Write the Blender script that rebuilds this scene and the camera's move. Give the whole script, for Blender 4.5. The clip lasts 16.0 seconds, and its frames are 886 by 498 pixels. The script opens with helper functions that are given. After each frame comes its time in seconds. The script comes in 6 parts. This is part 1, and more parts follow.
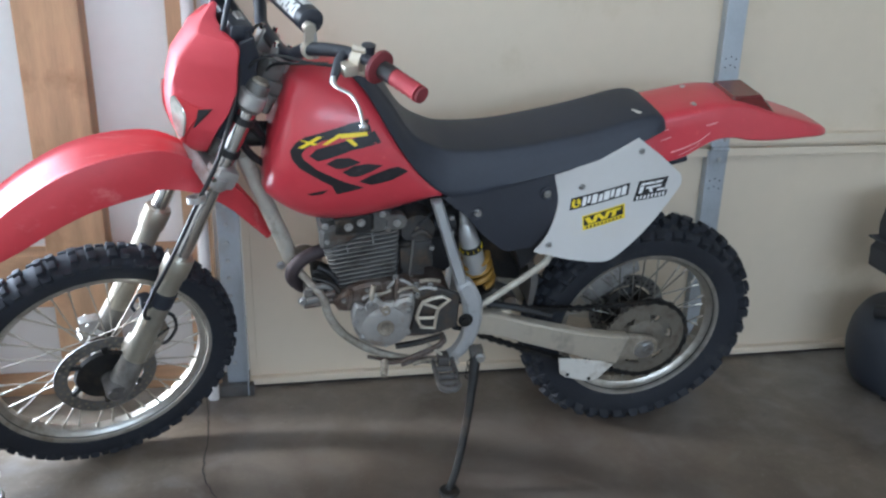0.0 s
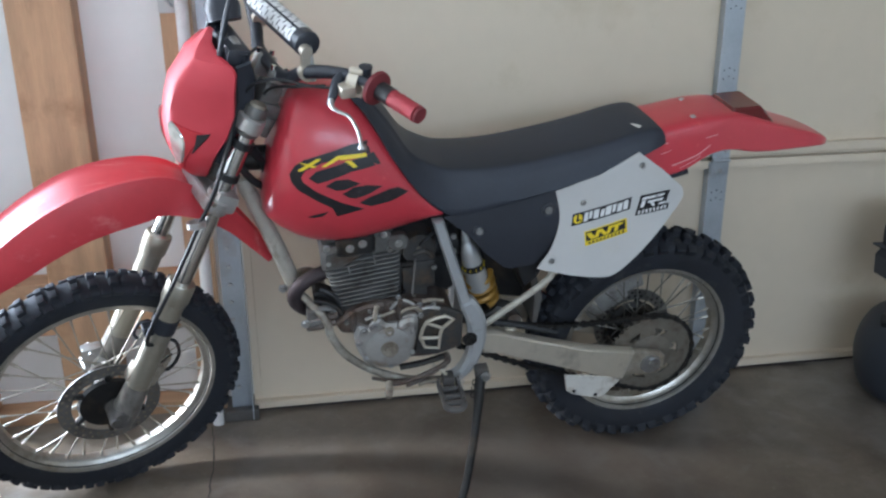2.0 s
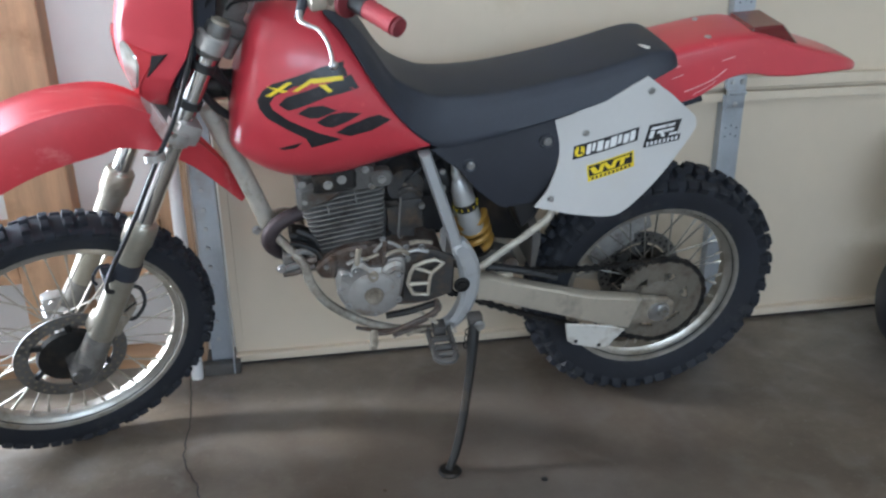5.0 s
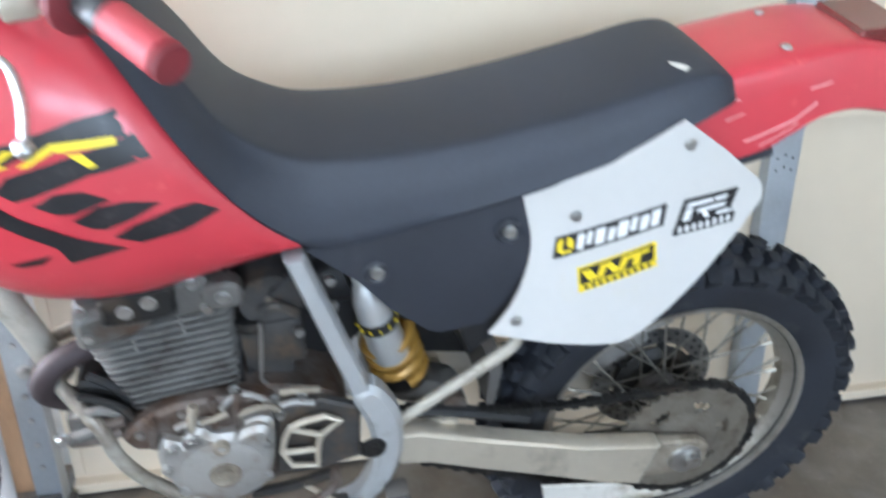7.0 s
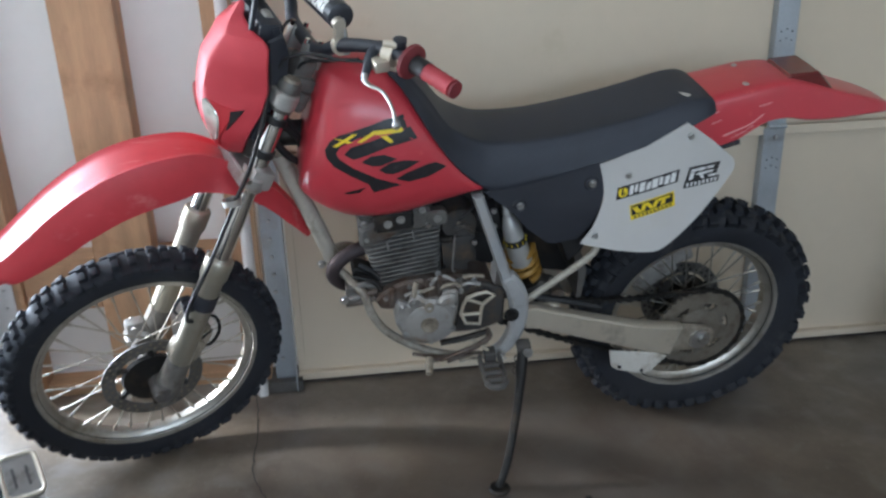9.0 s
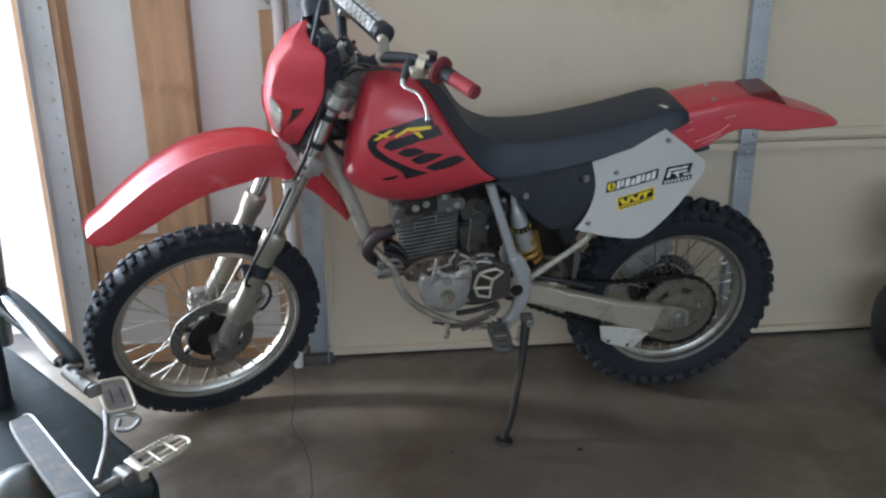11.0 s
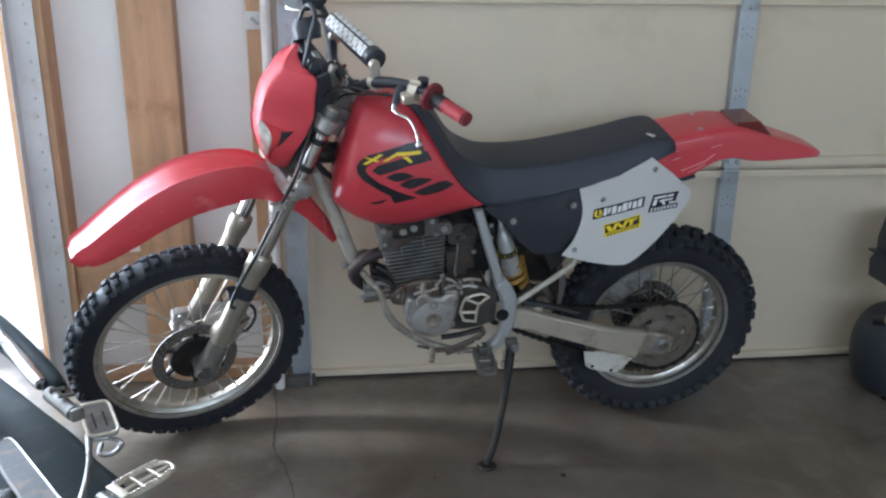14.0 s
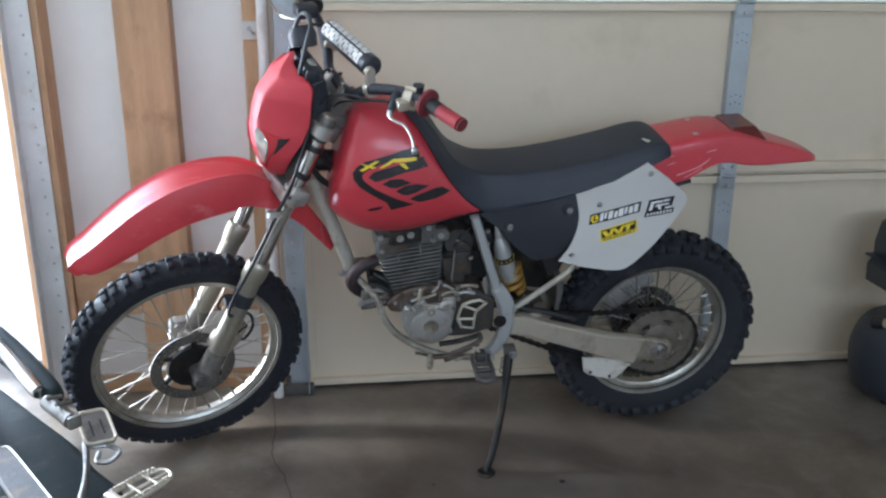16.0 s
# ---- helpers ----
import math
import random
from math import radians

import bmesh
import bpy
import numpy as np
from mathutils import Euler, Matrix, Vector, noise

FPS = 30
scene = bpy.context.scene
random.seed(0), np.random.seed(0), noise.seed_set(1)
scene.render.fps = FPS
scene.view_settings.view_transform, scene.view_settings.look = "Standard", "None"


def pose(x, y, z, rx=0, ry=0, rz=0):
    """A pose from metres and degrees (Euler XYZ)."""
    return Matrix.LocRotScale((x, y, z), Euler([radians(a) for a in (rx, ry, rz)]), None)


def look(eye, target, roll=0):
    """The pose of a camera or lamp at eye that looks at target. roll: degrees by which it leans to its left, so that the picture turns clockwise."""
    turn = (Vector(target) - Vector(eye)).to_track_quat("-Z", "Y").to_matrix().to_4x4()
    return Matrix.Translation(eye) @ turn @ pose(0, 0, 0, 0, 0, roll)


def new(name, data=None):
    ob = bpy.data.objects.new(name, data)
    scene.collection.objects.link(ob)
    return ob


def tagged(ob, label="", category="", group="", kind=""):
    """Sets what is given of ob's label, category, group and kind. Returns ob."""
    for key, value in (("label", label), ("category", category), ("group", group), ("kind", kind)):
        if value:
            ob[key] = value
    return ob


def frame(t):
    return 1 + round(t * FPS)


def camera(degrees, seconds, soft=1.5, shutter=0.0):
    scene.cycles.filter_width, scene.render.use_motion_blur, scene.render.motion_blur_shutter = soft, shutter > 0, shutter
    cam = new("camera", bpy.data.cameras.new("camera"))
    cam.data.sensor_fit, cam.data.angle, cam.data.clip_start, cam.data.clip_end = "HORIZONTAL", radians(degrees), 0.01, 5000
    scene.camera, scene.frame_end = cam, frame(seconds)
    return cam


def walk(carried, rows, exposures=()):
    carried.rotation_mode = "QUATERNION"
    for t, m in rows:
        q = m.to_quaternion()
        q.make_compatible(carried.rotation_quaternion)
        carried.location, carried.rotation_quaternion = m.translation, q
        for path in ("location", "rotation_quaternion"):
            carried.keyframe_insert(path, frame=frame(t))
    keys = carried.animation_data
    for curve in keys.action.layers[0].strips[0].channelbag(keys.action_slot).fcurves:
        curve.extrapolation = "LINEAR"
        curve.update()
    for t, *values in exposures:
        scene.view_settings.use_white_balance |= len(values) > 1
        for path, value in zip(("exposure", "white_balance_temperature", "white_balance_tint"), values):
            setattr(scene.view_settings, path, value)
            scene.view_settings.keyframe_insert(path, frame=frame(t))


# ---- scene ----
cam = camera(53.0, 16.0, soft=2.4, shutter=0.5)
PATH = [
    (0, (-0.3477, -2.4541, 1.3862), (-0.0154, -0.6154, 0.6732), 1.36),
    (0.5, (-0.3444, -2.4528, 1.3928), (-0.0078, -0.6055, 0.7042), 0.85),
    (1, (-0.3427, -2.4489, 1.3910), (-0.0092, -0.5956, 0.7172), 0.34),
    (1.5, (-0.3427, -2.4463, 1.3900), (-0.0127, -0.5933, 0.7135), -0.03),
    (2, (-0.3425, -2.4429, 1.3899), (-0.0160, -0.5904, 0.7104), -0.13),
    (2.5, (-0.3386, -2.4460, 1.3875), (-0.0103, -0.5947, 0.7056), -0.24),
    (3, (-0.3409, -2.4435, 1.3818), (-0.0201, -0.5930, 0.6941), -0.29),
    (5.5, (-0.2480, -2.1499, 1.2721), (0.0501, -0.3605, 0.4300), -0.67),
    (6, (-0.1544, -1.8034, 1.2441), (0.1468, -0.0695, 0.2941), -1.07),
    (6.5, (0.0531, -1.5868, 1.1185), (0.3737, 0.1692, 0.2165), -1.07),
    (7, (-0.0161, -1.4988, 1.2240), (0.3085, 0.2735, 0.3560), -0.35),
    (7.5, (-0.2175, -1.5859, 1.3001), (0.1283, 0.2075, 0.4852), -0.13),
    (8, (-0.2627, -1.9002, 1.3417), (-0.0408, -0.0764, 0.5513), -1.72),
    (8.5, (-0.3220, -2.1584, 1.3686), (-0.1010, -0.3266, 0.5967), -1.70),
    (9, (-0.3012, -2.3915, 1.4115), (-0.1012, -0.5552, 0.6447), -1.67),
    (9.5, (-0.3022, -2.6263, 1.4121), (-0.1152, -0.7679, 0.6972), -1.60),
    (12, (-0.4173, -2.8310, 1.4119), (-0.1953, -0.9610, 0.7381), 0.79),
    (12.5, (-0.4126, -2.8218, 1.4149), (-0.1648, -0.9534, 0.7458), 1.03),
    (13, (-0.4103, -2.8186, 1.4197), (-0.1628, -0.9391, 0.7826), 0.90),
    (13.5, (-0.4122, -2.8197, 1.4234), (-0.1643, -0.9361, 0.7981), 0.79),
    (14, (-0.4094, -2.8053, 1.4368), (-0.1640, -0.9288, 0.7897), 0.90),
    (14.5, (-0.4043, -2.8083, 1.4242), (-0.1648, -0.9260, 0.7922), 0.44),
    (15, (-0.4046, -2.8107, 1.4201), (-0.1621, -0.9235, 0.8040), 0.40),
    (15.5, (-0.4054, -2.8102, 1.4221), (-0.1624, -0.9235, 0.8047), 0.50),
    (16, (-0.4020, -2.8156, 1.4221), (-0.1559, -0.9302, 0.8020), 0.45),
]
EXPOSURES = [(0.0, 1.90, 5650, 10), (1.0, 1.85, 5650, 10), (2.0, 1.70, 5700, 10), (2.5, 1.75, 5750, 10), (3.0, 1.85, 5700, 10), (5.5, 2.05, 5850, 10), (6.0, 2.80, 6100, 10), (6.5, 3.00, 6000, 10), (7.0, 2.90, 5700, 10), (7.5, 2.75, 5700, 10), (8.0, 2.15, 5700, 10), (8.5, 1.50, 5750, 10), (9.0, 1.55, 5850, 10), (9.5, 0.05, 6200, 11), (9.8, 0.15, 6200, 10), (11.7, 1.80, 5800, 10), (12.5, 1.85, 5800, 10), (13.4, 1.75, 5800, 10), (14.0, 1.55, 5750, 10), (16.0, 1.55, 5750, 10)]
walk(cam, [(t, look(eye, aim, lean)) for t, eye, aim, lean in PATH], EXPOSURES)

# ---- light ----
SUN_ELEVATION, SUN_AZIMUTH = 24.0, -79.5
world = bpy.data.worlds.new("daylight")
scene.world = world
world.use_nodes = True
wn, wl = world.node_tree.nodes, world.node_tree.links
sky = wn.new("ShaderNodeTexSky")
sky.sky_type, sky.sun_disc = "NISHITA", False
sky.sun_elevation, sky.sun_rotation = radians(SUN_ELEVATION), radians(SUN_AZIMUTH)
wn["Background"].inputs["Strength"].default_value = 0.15
wl.new(sky.outputs["Color"], wn["Background"].inputs["Color"])

sun = new("sun", bpy.data.lights.new("sun", "SUN"))
sun.data.energy, sun.data.angle, sun.data.color = 2.6, radians(10), (1.0, 0.96, 0.90)
sx = math.cos(radians(SUN_ELEVATION)) * math.sin(radians(SUN_AZIMUTH))
sy = math.cos(radians(SUN_ELEVATION)) * math.cos(radians(SUN_AZIMUTH))
sun.matrix_world = look((sx * 20, sy * 20, math.sin(radians(SUN_ELEVATION)) * 20), (0, 0, 0))

# sky light that comes in through the open doorway
portal = new("doorway_sky_light", bpy.data.lights.new("doorway_sky_light", "AREA"))
portal.data.shape, portal.data.size, portal.data.size_y = "RECTANGLE", 2.6, 2.05
portal.data.energy, portal.data.color = 120, (0.82, 0.91, 1.0)
portal.matrix_world = pose(-2.85, 0.20, 1.08, 90, 0, 180)

# daylight from the wide window in the wall behind the camera
rear = new("window_sky_light", bpy.data.lights.new("window_sky_light", "AREA"))
rear.data.shape, rear.data.size, rear.data.size_y = "RECTANGLE", 3.9, 0.9
rear.data.energy, rear.data.color = 21, (0.84, 0.93, 1.0)
rear.matrix_world = pose(0.6, -5.62, 2.0, 90, 0, 0)


# ---- tools ----
V = Vector


def spline(points, steps=6, closed=False):
    """Catmull-Rom curve through a few points of any dimension."""
    pts = [np.array(p, float) for p in points]
    n, out = len(pts), []
    for i in range(n if closed else n - 1):
        if closed:
            a, b, c, d = pts[i - 1], pts[i], pts[(i + 1) % n], pts[(i + 2) % n]
        else:
            b, c = pts[i], pts[i + 1]
            a = pts[i - 1] if i else 2 * b - c
            d = pts[i + 2] if i + 2 < n else 2 * c - b
        for k in range(steps):
            t = k / steps
            out.append(0.5 * (2 * b + (c - a) * t + (2 * a - 5 * b + 4 * c - d) * t * t + (3 * b - a - 3 * c + d) * t ** 3))
    if not closed:
        out.append(pts[-1])
    return out


def quads(bm, rows, close=False, wrap=False):
    """Skin over rows of points; close joins each row's ends, wrap joins last row to first."""
    vs = [[bm.verts.new(tuple(p)) for p in row] for row in rows]
    n = len(vs[0])
    for i in range(len(vs) if wrap else len(vs) - 1):
        a, b = vs[i], vs[(i + 1) % len(vs)]
        for j in range(n if close else n - 1):
            k = (j + 1) % n
            try:
                bm.faces.new((a[j], a[k], b[k], b[j]))
            except ValueError:
                pass
    return vs


def loft(rings, caps=True, bm=None):
    bm = bm or bmesh.new()
    vs = quads(bm, rings, close=True)
    if caps:
        bm.faces.new(list(reversed(vs[0])))
        bm.faces.new(vs[-1])
    return bm


def tube(path, radius, n=10, steps=6, bm=None, flat=1.0, flat_axis=(0, 1, 0), smooth=True):
    """A round bar along a path; radius may be one number or one per path point; flat squeezes it along flat_axis."""
    bm = bm or bmesh.new()
    rad = radius if hasattr(radius, "__len__") else [radius] * len(path)
    pts = spline([(*p, r) for p, r in zip(path, rad)], steps) if smooth and len(path) > 2 else [np.array((*p, r), float) for p, r in zip(path, rad)]
    cs = [V(p[:3]) for p in pts]
    side, rings = None, []
    for i, c in enumerate(cs):
        d = (cs[min(i + 1, len(cs) - 1)] - cs[max(i - 1, 0)]).normalized()
        if side is None:
            up = V((0, 0, 1)) if abs(d.z) < 0.9 else V((1, 0, 0))
            side = d.cross(up).normalized()
        side = (side - d * side.dot(d)).normalized()
        other = d.cross(side)
        ring = []
        for k in range(n):
            a = 2 * math.pi * k / n
            o = (side * math.cos(a) + other * math.sin(a)) * pts[i][3]
            if flat != 1.0:
                f = V(flat_axis)
                o = o - f * o.dot(f) * (1 - flat)
            ring.append(c + o)
        rings.append(ring)
    return loft(rings, bm=bm)


def lathe(profile, n=24, m=None, bm=None, closed=False):
    """Turn (radius, height) pairs round the local y axis, then place by m."""
    bm = bm or bmesh.new()
    m = m or Matrix()
    rows = []
    for k in range(n):
        a = 2 * math.pi * k / n
        rows.append([m @ V((r * math.cos(a), h, r * math.sin(a))) for r, h in profile])
    vs = quads(bm, rows, close=closed, wrap=True)
    if not closed:
        for j in (0, -1):
            if profile[j][0] > 1e-5:
                ring = [row[j] for row in vs]
                bm.faces.new(ring if j == 0 else list(reversed(ring)))
    bmesh.ops.remove_doubles(bm, verts=bm.verts[:], dist=1e-6)
    return bm


def slab(outline, y0, y1, edge=0.003, bm=None, m=None):
    """A plate with an (x, z) outline between two y values, edges chamfered."""
    bm = bm or bmesh.new()
    m = m or Matrix()
    pts = [np.array(p, float) for p in outline]
    area = sum(pts[i - 1][0] * pts[i][1] - pts[i][0] * pts[i - 1][1] for i in range(len(pts)))
    if area < 0:
        pts.reverse()
    n, small = len(pts), []
    for i in range(n):
        a, b, c = pts[i - 1], pts[i], pts[(i + 1) % n]
        u, w = (b - a) / (np.linalg.norm(b - a) + 1e-9), (c - b) / (np.linalg.norm(c - b) + 1e-9)
        nn = np.array((-(u[1] + w[1]), u[0] + w[0]))
        nn /= np.linalg.norm(nn) + 1e-9
        small.append(b + nn * edge)
    s = 1 if y1 > y0 else -1
    rings = [(small, y0), (pts, y0 + s * edge), (pts, y1 - s * edge), (small, y1)] if edge else [(pts, y0), (pts, y1)]
    return loft([[m @ V((p[0], y, p[1])) for p in ring] for ring, y in rings], bm=bm)


def block(size, m=None, edge=0.004, bm=None):
    """A box with chamfered edges."""
    b = bmesh.new()
    bmesh.ops.create_cube(b, size=1)
    bmesh.ops.scale(b, vec=size, verts=b.verts[:])
    if edge:
        bmesh.ops.bevel(b, geom=b.edges[:], offset=edge, segments=2, affect="EDGES", profile=0.6)
    b.transform(m or Matrix())
    if bm is None:
        return b
    return join(bm, b)


def join(bm, other):
    tmp = bpy.data.meshes.new("tmp")
    other.to_mesh(tmp)
    other.free()
    bm.from_mesh(tmp)
    bpy.data.meshes.remove(tmp)
    return bm


def sheet(top, bottom, depth, thick=0.004, nv=6, bm=None, m=None):
    """A curved panel between two (x, z) curves; depth(u, v, x, z) gives its y; thick goes to +y."""
    bm = bm or bmesh.new()
    m = m or Matrix()
    n = min(len(top), len(bottom))
    front, back = [], []
    for i in range(n):
        u = i / (n - 1)
        a, b = np.array(top[i]), np.array(bottom[i])
        col, colb = [], []
        for j in range(nv + 1):
            v = j / nv
            x, z = a * (1 - v) + b * v
            y = depth(u, v, x, z)
            col.append(m @ V((x, y, z)))
            colb.append(m @ V((x, y + thick, z)))
        front.append(col)
        back.append(colb)
    rings = [f + list(reversed(b)) for f, b in zip(front, back)]
    return loft(rings, bm=bm)


def panel(outline, depth, thick=0.004, step=0.03, m=None):
    """A curved plate with any (x, z) outline; depth(x, z) gives its y."""
    bm = bmesh.new()
    outline = [tuple(p) for p in outline]
    if sum(outline[i - 1][0] * outline[i][1] - outline[i][0] * outline[i - 1][1] for i in range(len(outline))) < 0:
        outline.reverse()
    bm.faces.new([bm.verts.new((p[0], 0, p[1])) for p in outline])
    for axis in (0, 2):
        lo, hi = min(v.co[axis] for v in bm.verts), max(v.co[axis] for v in bm.verts)
        for k in range(1, int((hi - lo) / step) + 1):
            co, no = [0, 0, 0], [0, 0, 0]
            co[axis], no[axis] = lo + k * step, 1
            bmesh.ops.bisect_plane(bm, geom=bm.verts[:] + bm.edges[:] + bm.faces[:], plane_co=co, plane_no=no)
    for v in bm.verts:
        v.co.y = depth(v.co.x, v.co.z)
    bmesh.ops.triangulate(bm, faces=bm.faces[:])
    bmesh.ops.recalc_face_normals(bm, faces=bm.faces[:])
    bmesh.ops.solidify(bm, geom=bm.faces[:], thickness=thick)
    if m is not None:
        bm.transform(m)
    return bm


def finish(name, bm, material, smooth=40):
    bmesh.ops.recalc_face_normals(bm, faces=bm.faces[:])
    me = bpy.data.meshes.new(name)
    bm.to_mesh(me)
    bm.free()
    if smooth:
        me.polygons.foreach_set("use_smooth", [True] * len(me.polygons))
        me.set_sharp_from_angle(angle=radians(smooth))
    me.materials.append(material)
    return me


def part(name, bm, material, parent, label="", smooth=40, m=None):
    """Links a bmesh as one mesh object under a thing or under a part."""
    if m is not None:
        bm.transform(m)
    ob = new(name, finish(name, bm, material, smooth))
    ob.parent = parent
    if label:
        ob["label"] = label
    return ob


def thing(name, label, category, m=None, group="", bm=None, material=None, kind="", smooth=40):
    ob = new(name, finish(name, bm, material, smooth) if bm else None)
    ob.matrix_world = m or Matrix()
    return tagged(ob, label, category, group, kind)


# ---- materials ----
def mat(name, color, rough=0.5, metal=0.0, vary=0.12, scale=6.0, bump=0.0, bump_scale=60.0, dirt=None, dirt_amount=0.0, dirt_scale=4.0, coat=0.0, rough_vary=0.1, spec=0.5, stretch=(1, 1, 1), dirt_stretch=None):
    """Base colour with two scales of variation, fine relief and an optional dirt layer."""
    ma = bpy.data.materials.new(name)
    ma.use_nodes = True
    nt = ma.node_tree
    n, l = nt.nodes, nt.links
    b = n["Principled BSDF"]
    tc = n.new("ShaderNodeTexCoord")
    mp = n.new("ShaderNodeMapping")
    mp.inputs["Scale"].default_value = stretch
    l.new(tc.outputs["Object"], mp.inputs["Vector"])
    big = n.new("ShaderNodeTexNoise")
    big.inputs["Scale"].default_value, big.inputs["Detail"].default_value = scale, 5
    fine = n.new("ShaderNodeTexNoise")
    fine.inputs["Scale"].default_value, fine.inputs["Detail"].default_value = scale * 14, 4
    l.new(mp.outputs["Vector"], big.inputs["Vector"])
    l.new(mp.outputs["Vector"], fine.inputs["Vector"])
    add = n.new("ShaderNodeMath")
    add.operation = "MULTIPLY_ADD"
    l.new(fine.outputs["Fac"], add.inputs[0])
    add.inputs[1].default_value = 0.4
    l.new(big.outputs["Fac"], add.inputs[2])
    ramp = n.new("ShaderNodeValToRGB")
    ramp.color_ramp.elements[0].position, ramp.color_ramp.elements[1].position = 0.45, 0.95
    ramp.color_ramp.elements[0].color = (*[c * (1 - vary) for c in color], 1)
    ramp.color_ramp.elements[1].color = (*[min(1, c * (1 + vary)) for c in color], 1)
    l.new(add.outputs[0], ramp.inputs["Fac"])
    out = ramp.outputs["Color"]
    if dirt:
        dn = n.new("ShaderNodeTexNoise")
        dn.inputs["Scale"].default_value, dn.inputs["Detail"].default_value, dn.inputs["Roughness"].default_value = dirt_scale, 8, 0.68
        if dirt_stretch:
            dm = n.new("ShaderNodeMapping")
            dm.inputs["Scale"].default_value, dm.inputs["Rotation"].default_value = dirt_stretch, (0, 0, radians(24))
            l.new(tc.outputs["Object"], dm.inputs["Vector"])
            l.new(dm.outputs["Vector"], dn.inputs["Vector"])
        else:
            l.new(tc.outputs["Object"], dn.inputs["Vector"])
        dr = n.new("ShaderNodeValToRGB")
        dr.color_ramp.elements[0].position, dr.color_ramp.elements[1].position = 0.62 - 0.3 * dirt_amount, 0.80 - 0.2 * dirt_amount
        l.new(dn.outputs["Fac"], dr.inputs["Fac"])
        mix = n.new("ShaderNodeMix")
        mix.data_type = "RGBA"
        l.new(dr.outputs["Color"], mix.inputs["Factor"])
        l.new(out, mix.inputs["A"])
        mix.inputs["B"].default_value = (*dirt, 1)
        out = mix.outputs["Result"]
    l.new(out, b.inputs["Base Color"])
    rr = n.new("ShaderNodeMapRange")
    rr.inputs["To Min"].default_value, rr.inputs["To Max"].default_value = max(0.02, rough - rough_vary), min(1, rough + rough_vary)
    l.new(big.outputs["Fac"], rr.inputs["Value"])
    l.new(rr.outputs["Result"], b.inputs["Roughness"])
    b.inputs["Metallic"].default_value = metal
    b.inputs["Coat Weight"].default_value = coat
    b.inputs["Coat Roughness"].default_value = 0.12
    b.inputs["Specular IOR Level"].default_value = spec
    if bump:
        bn = n.new("ShaderNodeTexNoise")
        bn.inputs["Scale"].default_value, bn.inputs["Detail"].default_value = bump_scale, 4
        l.new(mp.outputs["Vector"], bn.inputs["Vector"])
        bu = n.new("ShaderNodeBump")
        bu.inputs["Strength"].default_value, bu.inputs["Distance"].default_value = bump, 0.01
        l.new(bn.outputs["Fac"], bu.inputs["Height"])
        l.new(bu.outputs["Normal"], b.inputs["Normal"])
    return ma


red = mat("red_plastic", (0.50, 0.040, 0.056), 0.30, vary=0.07, scale=3, coat=0.3, bump=0.045, bump_scale=22, dirt=(0.62, 0.10, 0.09), dirt_amount=0.0, dirt_scale=40)
mask_red = mat("satin_mask_plastic", (0.48, 0.042, 0.056), 0.46, vary=0.07, scale=3, coat=0.0, spec=0.4, bump=0.04, bump_scale=24)
lamp_red = mat("satin_red_plastic", (0.46, 0.022, 0.03), 0.45, vary=0.1, scale=12)
grip_dark = mat("grimy_red_rubber", (0.16, 0.02, 0.025), 0.6, vary=0.3, scale=20, bump=0.1, bump_scale=200)
red_scuffed = mat("scuffed_red_fender", (0.52, 0.044, 0.055), 0.42, vary=0.1, scale=4, coat=0.0, spec=0.45, bump=0.05, bump_scale=20, dirt=(0.66, 0.22, 0.21), dirt_amount=0.08, dirt_scale=16, dirt_stretch=(0.30, 2.2, 0.9))
seat_black = mat("black_seat_vinyl", (0.022, 0.026, 0.037), 0.54, vary=0.2, scale=9, bump=0.12, bump_scale=420)
black_plastic = mat("black_plastic", (0.026, 0.029, 0.038), 0.42, vary=0.15, scale=8, bump=0.05, bump_scale=300)
white_plastic = mat("white_plastic", (0.55, 0.54, 0.52), 0.38, vary=0.03, scale=5, dirt=(0.55, 0.52, 0.45), dirt_amount=0.12, dirt_scale=6)
rubber = mat("tyre_rubber", (0.013, 0.015, 0.021), 0.72, vary=0.3, scale=10, bump=0.1, bump_scale=150, dirt=(0.055, 0.053, 0.052), dirt_amount=0.12, dirt_scale=14)
alu = mat("brushed_aluminium", (0.58, 0.525, 0.43), 0.38, metal=0.55, vary=0.08, scale=5, dirt=(0.30, 0.27, 0.22), dirt_amount=0.25, dirt_scale=10)
rim_alu = mat("rim_aluminium", (0.54, 0.525, 0.48), 0.34, metal=0.85, vary=0.15, scale=7, dirt=(0.30, 0.26, 0.20), dirt_amount=0.5, dirt_scale=14)
champagne = mat("champagne_fork_paint", (0.37, 0.34, 0.275), 0.36, metal=0.65, vary=0.08, scale=8, dirt=(0.30, 0.27, 0.21), dirt_amount=0.3, dirt_scale=16)
chrome = mat("chrome", (0.80, 0.80, 0.80), 0.10, metal=1.0, vary=0.05, scale=12, rough_vary=0.05)
silver_paint = mat("silver_frame_paint", (0.43, 0.44, 0.445), 0.35, metal=0.35, vary=0.06, scale=6, dirt=(0.25, 0.22, 0.19), dirt_amount=0.15, dirt_scale=13)
engine_grey = mat("weathered_engine_paint", (0.15, 0.145, 0.135), 0.50, metal=0.45, vary=0.25, scale=14, bump=0.1, bump_scale=90, dirt=(0.085, 0.055, 0.038), dirt_amount=0.5, dirt_scale=16)
fin_grey = mat("cylinder_fin_metal", (0.20, 0.195, 0.185), 0.5, metal=0.4, vary=0.2, scale=20, bump=0.08, bump_scale=120, dirt=(0.06, 0.045, 0.036), dirt_amount=0.4, dirt_scale=22)
